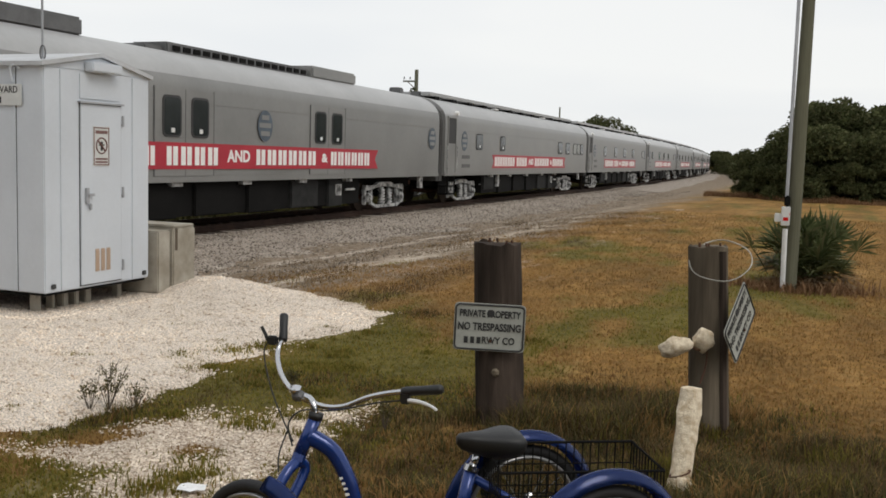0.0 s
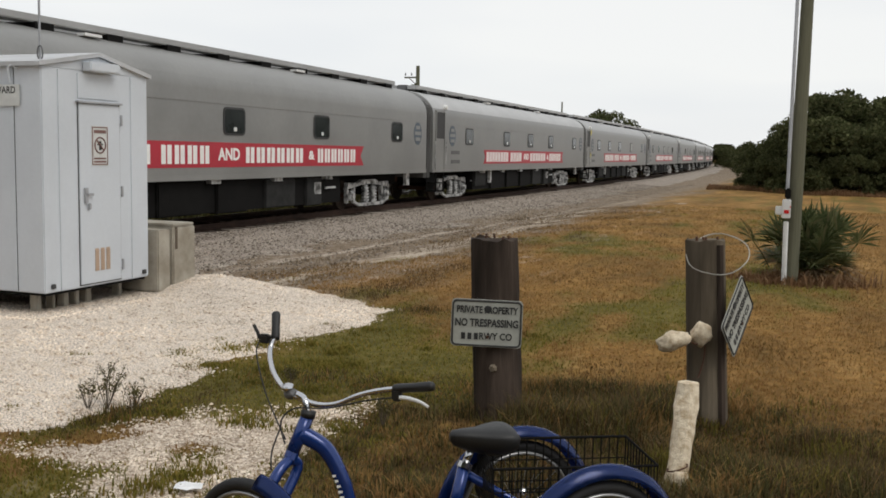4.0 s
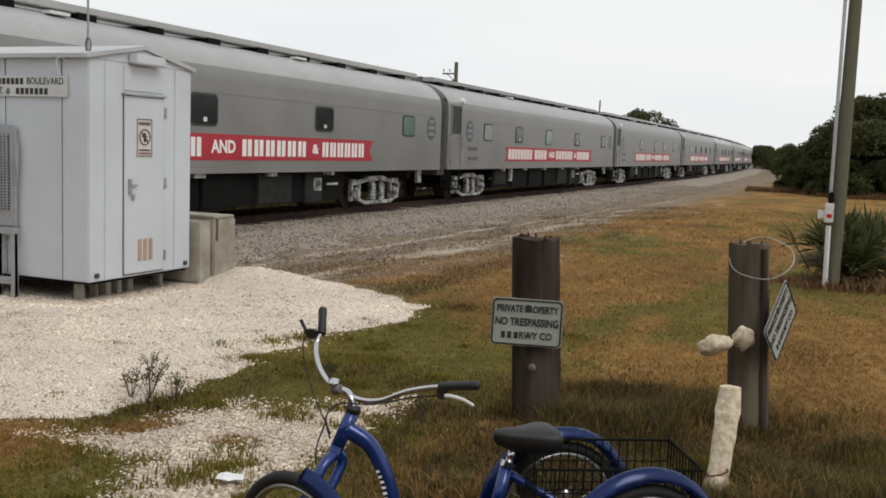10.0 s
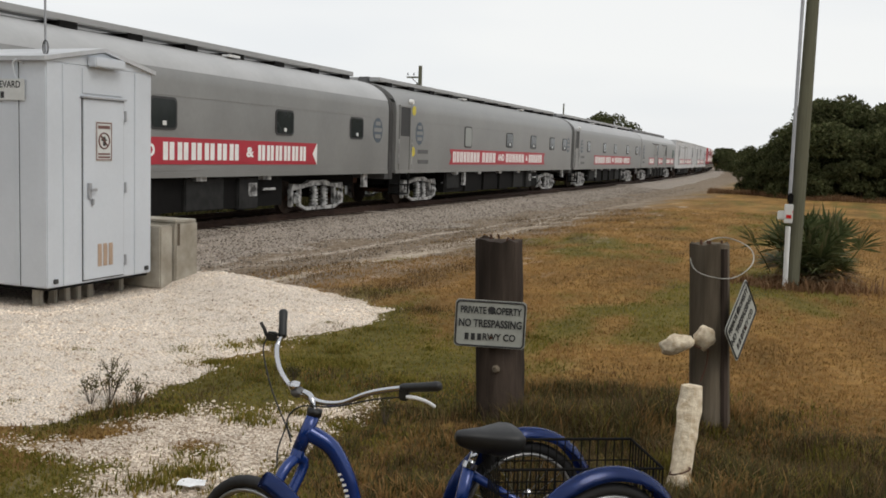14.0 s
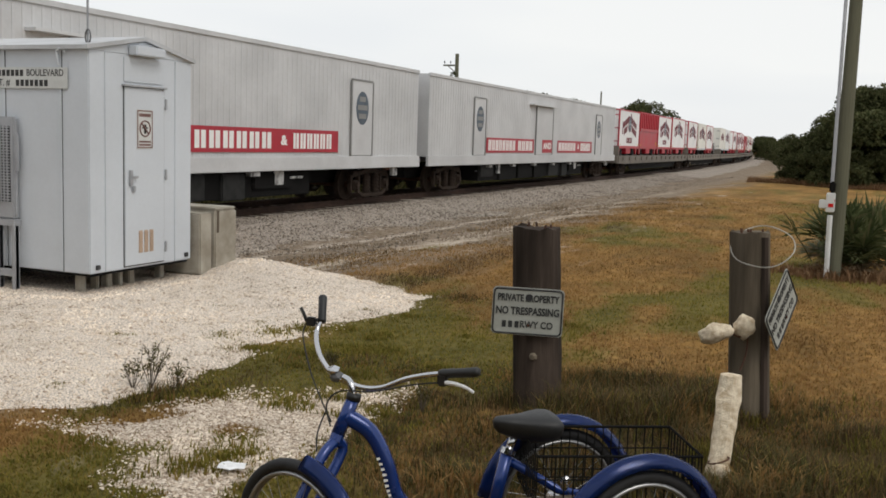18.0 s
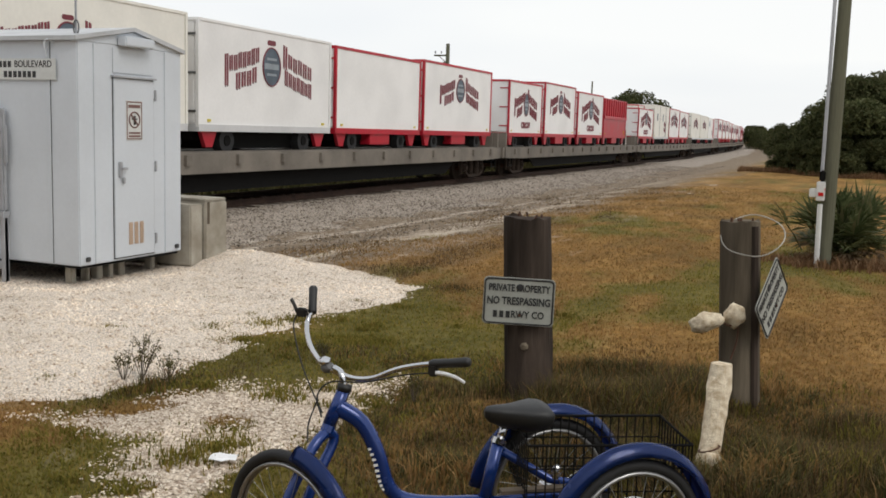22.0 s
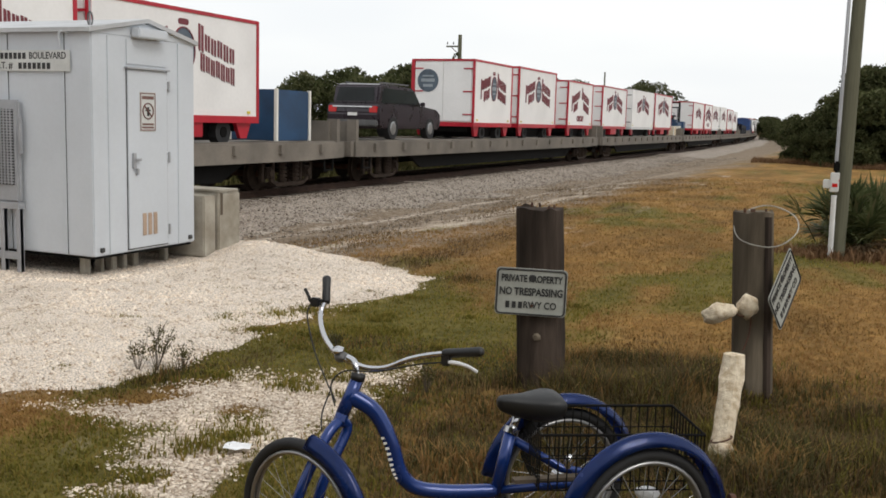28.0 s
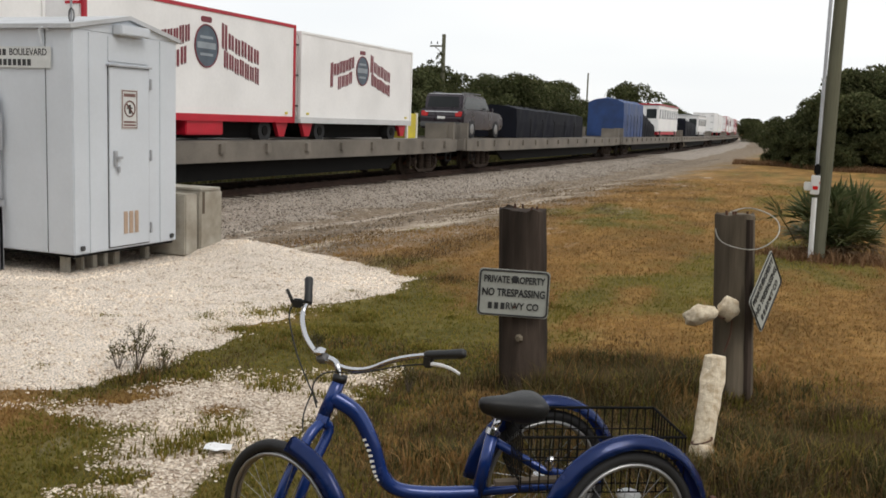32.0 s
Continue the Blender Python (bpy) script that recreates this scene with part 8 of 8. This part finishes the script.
W_(974.7, 981.2, 3.9, trim="white", art="plain")
W_(991.7, 998.7, 4.0, art="disc")
W_(1000.7, 1007.7, 4.0, trim="white")
W_(1020.7, 1027.7, 4.0)
W_(1030.7, 1037.7, 4.0)


# ---- vehicles and other loads ----
def road_vehicle(name, label, u, paint, L=4.9, pickup=False, deck=1.1):
    """A car or pickup tied down on a flat car; its tail leads."""
    t = thing(name, Matrix(), label, "car")
    h, y0, y1 = 0.95, -L / 2, L / 2
    bm = bmesh.new()
    out = [(y0, 0.45), (y0 + 0.1, 0.32), (y1 - 0.15, 0.32), (y1, 0.5), (y1 - 0.03, 0.85), (y1 - 0.3, 1.0), (y1 - 1.35, 1.08), (y0 + 0.05, 1.1), (y0 - 0.02, 0.8)]
    plate(bm, out, -0.93, 1.86)
    bmesh.ops.bevel(bm, geom=bm.edges[:], offset=0.05, segments=2, affect="EDGES")
    part("body", bm, paint, t)
    c0 = y0 + (1.7 if pickup else 0.12)
    bm = bmesh.new()
    out = [(c0, 1.08), (y1 - 1.3, 1.06), (y1 - 2.0, 1.66), (c0 + 0.5, 1.74), (c0 + 0.16, 1.68)]
    plate(bm, out, -0.8, 1.6)
    bmesh.ops.bevel(bm, geom=bm.edges[:], offset=0.06, segments=2, affect="EDGES")
    part("cabin", bm, paint, t)
    for sx in (-1, 1):
        bm = bmesh.new()
        plate(bm, [(c0 + 0.25, 1.14), (y1 - 1.5, 1.14), (y1 - 2.05, 1.56), (c0 + 0.42, 1.6)], sx * 0.8 - 0.01, 0.02)
        part("side_window", bm, GLASS, t)
        part("tail_lamp", boxes((sx * 0.72 - 0.14, sx * 0.72 + 0.14, y0 - 0.03, y0 + 0.08, 0.82, 1.02), bevel=0.02), BRAKE_RED, t)
        part("mirror", boxes((sx * 0.98 - 0.07, sx * 0.98 + 0.07, y1 - 1.75, y1 - 1.62, 1.08, 1.22), bevel=0.02), paint, t)
        for y in (y0 + 0.95, y1 - 0.95):
            wh = part("wheel", cyl(bmesh.new(), (sx * 0.72, y, 0.35), (sx * 0.95, y, 0.35), 0.35, None, 20), RUBBER, t)
            part("hubcap", cyl(bmesh.new(), (sx * 0.95, y, 0.35), (sx * 0.965, y, 0.35), 0.21, 0.17, 14), GREY_METAL, wh)
    bm = bmesh.new()
    v = [bm.verts.new(p) for p in ((-0.68, c0 + 0.01, 1.18), (0.68, c0 + 0.01, 1.18), (0.62, c0 + 0.13, 1.6), (-0.62, c0 + 0.13, 1.6))]
    bm.faces.new(v)
    bmesh.ops.solidify(bm, geom=bm.faces[:], thickness=0.02)
    part("rear_window", bm, GLASS, t)
    part("bumper", boxes((-0.88, 0.88, y0 - 0.1, y0 + 0.05, 0.4, 0.6), bevel=0.03), STEEL_DARK, t)
    part("plate_bar", boxes((-0.16, 0.16, y0 - 0.05, y0 - 0.02, 0.72, 0.82)), WHITE, t)
    part("trim_bar", boxes((-0.7, 0.7, y0 - 0.04, y0 - 0.01, 0.98, 1.02)), CHROME, t)
    for sx in (-0.62, 0.62):
        part("roof_bar", boxes((sx - 0.02, sx + 0.02, c0 + 0.5, y1 - 2.1, 1.74, 1.79)), STEEL_DARK, t)
    return rides(t, u, 0, deck + 0.06)


def forklift(u):
    t = thing("forklift", Matrix(), "blue forklift truck with a tall dark mast", "forklift")
    part("body", boxes((-0.85, 0.85, -1.75, 0.9, 0.45, 1.1), bevel=0.06), BLUE_MACHINE, t)
    part("hood", boxes((-0.7, 0.7, -1.8, -0.6, 1.1, 1.34), bevel=0.06), BLUE_MACHINE, t)
    part("steering_column", cyl(bmesh.new(), (0, 0.5, 1.1), (0, 0.2, 1.75), 0.03, None, 8), BLACK, t)
    part("steering_wheel", tube(bmesh.new(), [(0.2 * math.cos(a * math.pi / 8), 0.18 + 0.1 * math.sin(a * math.pi / 8), 1.78 + 0.16 * math.sin(a * math.pi / 8)) for a in range(16)], 0.02, 6, True), BLACK, t)
    part("fender", boxes((0.55, 1.0, 0.4, 1.5, 0.6, 1.2), bevel=0.05), BLUE_MACHINE, t)
    for sx in (-1, 1):
        for y, r in ((-1.15, 0.42), (0.95, 0.5)):
            wh = part("wheel", cyl(bmesh.new(), (sx * 0.6, y, r), (sx * 0.98, y, r), r, None, 20), RUBBER, t)
            part("hub", cyl(bmesh.new(), (sx * 0.98, y, r), (sx * 1.0, y, r), r * 0.45, None, 12), BLUE_MACHINE, wh)
        part("mast_upright", boxes((sx * 0.42 - 0.07, sx * 0.42 + 0.07, 1.5, 1.7, 0.2, 2.85)), BLACK, t)
        part("mast_cylinder", cyl(bmesh.new(), (sx * 0.24, 1.45, 0.4), (sx * 0.24, 1.45, 2.6), 0.06, None, 10), WHITE, t)
        for y in (-0.5, 0.75):
            part("guard_post", boxes((sx * 0.6 - 0.03, sx * 0.6 + 0.03, y - 0.03, y + 0.03, 1.1, 2.35)), BLACK, t)
        part("fork", boxes((sx * 0.35 - 0.06, sx * 0.35 + 0.06, 1.7, 2.8, 0.1, 0.16)), BLACK, t)
    for z in (0.6, 1.6, 2.75):
        part("mast_crosspiece", boxes((-0.42, 0.42, 1.52, 1.66, z, z + 0.12)), BLACK, t)
    part("guard_roof", boxes((-0.65, 0.65, -0.55, 0.8, 2.33, 2.4)), BLACK, t)
    part("seat", boxes((-0.25, 0.25, -0.4, 0.1, 1.2, 1.7), bevel=0.06), VINYL, t)
    bm = bmesh.new()
    vs = [[bm.verts.new((x, y, z)) for x, z in ((0.05, 1.5), (0.41, 1.5), (0.23, 1.88))] for y in (-1.78, -1.75)]
    bm.faces.new(vs[0]), bm.faces.new(vs[1][::-1])
    for i in range(3):
        bm.faces.new((vs[0][i], vs[0][(i + 1) % 3], vs[1][(i + 1) % 3], vs[1][i]))
    bmesh.ops.recalc_face_normals(bm, faces=bm.faces[:])
    part("slow_triangle", bm, BRAKE_RED, t, "red slow-vehicle triangle")
    return rides(t, u, 0, 1.12)


def tarped(name, label, u0, u1, w, h, material, seed, slope=0.0):
    """A covered load: a lumpy sagging sheet over boxes."""
    L = u1 - u0
    bm = bmesh.new()
    n, out = 9, []
    prof = [(w, 0.05), (w + 0.02, h * 0.5), (w - 0.03, h * 0.92), (w * 0.6, h), (0, h * 1.03), (-w * 0.6, h), (-w + 0.03, h * 0.92), (-w, 0.05)]
    rings = []
    for k in range(n * 3 + 1):
        y = -L / 2 + L * k / (n * 3)
        rings.append([bm.verts.new((x + 0.05 * noise.noise((k * 0.6, i, seed)), y, max(z * (1 - slope * k / (n * 3)) + (0.12 * noise.noise((k * 0.5, i * 2.0, seed + 3)) if z > 0.3 else 0), 0.03))) for i, (x, z) in enumerate(prof)])
    for a, b in zip(rings, rings[1:]):
        for i in range(len(prof) - 1):
            bm.faces.new((a[i], b[i], b[i + 1], a[i + 1]))
    bm.faces.new(rings[0])
    bm.faces.new(rings[-1][::-1])
    t = thing(name, Matrix(), label, "covered load")
    part("sheet", bm, material, t)
    for k in range(1, 6):
        y = -L / 2 + L * k / 6
        hh = h * (1 - slope * k / 6) + 0.08
        part("rope", tube(bmesh.new(), [(w + 0.05, y, 0.03), (w + 0.06, y, hh * 0.55), (w * 0.7, y, hh), (0, y, hh * 1.03), (-w * 0.7, y, hh), (-w - 0.05, y, 0.03)], 0.012, 5), BLACK, t)
    return rides(t, (u0 + u1) / 2, 0, 1.12)


road_vehicle("pickup_truck", "dark plum pickup truck tied down on a flat car", 583.7, SUV_PAINT, 5.2, True)
road_vehicle("sport_utility_car", "dark car parked tail-first on a flat car", 764.7, SUV_PAINT, 4.8)
road_vehicle("sport_utility_car", "dark grey sport utility car on a flat car", 878.4, SUV_PAINT, 4.8)
forklift(819.7)
tarped("tarped_load", "low load under a dark navy tarpaulin", 881.9, 893.9, 1.2, 1.45, DARK_TARP, 3, 0.12)
tarped("tarped_load", "tall load under a blue tarpaulin", 905.1, 912.3, 1.22, 2.5, BLUE_TARP, 8)
tarped("tarped_load", "sloping load under a dark tarpaulin", 912.7, 918.2, 1.15, 1.9, DARK_TARP, 12, 0.5)
tarped("tarped_load", "dark covered load on a flat car", 937.2, 946.7, 1.15, 1.7, DARK_TARP, 15, 0.2)


def coach_wagon(u0, u1, label, stripe, h):
    """A white windowed wagon: ticket office or bus."""
    L = u1 - u0
    t = thing("windowed_wagon", Matrix(), label, "wagon")
    part("body", boxes((-1.2, 1.2, -L / 2, L / 2, 0.45, h), bevel=0.05), WHITE, t)
    part("roof_edge", boxes((-1.25, 1.25, -L / 2 - 0.05, L / 2 + 0.05, h, h + 0.12), bevel=0.02), stripe, t)
    n = max(int(L / 1.3), 3)
    for k in range(n):
        y = -L / 2 + (k + 0.5) * L / n
        w = part("window", boxes((1.2, 1.215, y - 0.42, y + 0.42, h - 1.05, h - 0.3)), GLASS, t)
        part("window_bar", boxes((1.215, 1.23, y - 0.02, y + 0.02, h - 1.05, h - 0.3)), WHITE, w)
    for x in (-0.6, 0.6):
        part("end_window", boxes((x - 0.4, x + 0.4, -L / 2 - 0.015, -L / 2 + 0.01, h - 1.05, h - 0.3)), GLASS, t)
    part("skirt", boxes((-1.15, 1.15, -L / 2 + 0.3, L / 2 - 0.3, 0.2, 0.45)), stripe, t)
    for y in (-L / 2 + 1.2, L / 2 - 1.2):
        for sx in (-1, 1):
            part("wheel", cyl(bmesh.new(), (sx * 0.9, y, 0.42), (sx * 1.16, y, 0.42), 0.42, None, 16), RUBBER, t)
    return rides(t, (u0 + u1) / 2, 0, 1.12)


coach_wagon(919.7, 930.7, "white windowed show coach with a red roof", RED_BODY, 2.55)
coach_wagon(948.2, 956.7, "pale windowed office wagon on a flat car", ALU, 2.2)


def crate(u, off, w, l, h, material, label):
    t = thing("crate", Matrix(), label, "crate")
    part("side_panel", boxes((-w / 2, w / 2, -l / 2, l / 2, 0.0, h), bevel=0.02), material, t)
    for sx in (-1, 1):
        for y in (-l / 2, l / 2):
            part("corner_batten", boxes((sx * w / 2 - 0.04, sx * w / 2 + 0.04, y - 0.04, y + 0.04, 0, h + 0.02)), CREAM, t)
    rides(t, u, off, 1.16)


crate(815.4, 0.5, 1.1, 1.3, 0.7, CHALK, "dull tan equipment crate on a flat car")
crate(816.3, 0.9, 0.8, 0.25, 0.75, CREAM, "pale plywood panel crate on a flat car")
crate(871.0, 0.5, 0.9, 0.8, 0.85, YELLOW, "yellow tool chest strapped to a flat car")
crate(757.2, 0.3, 1.4, 1.6, 1.3, BLUE_MACHINE, "blue equipment box on a flat car")
crate(642.7, 0.2, 1.5, 1.2, 1.0, BLACK, "dark equipment box on a flat car")


def motions():
    """The whole train comes down the line at one steady speed."""
    for ob, u, off, z, turn in MOVING:
        rows = [(float(t), on_track(u - SPEED * t, off, z) @ pose(0, 0, 0, 0, 0, turn)) for t in range(33)]
        walk(ob, rows)


motions()
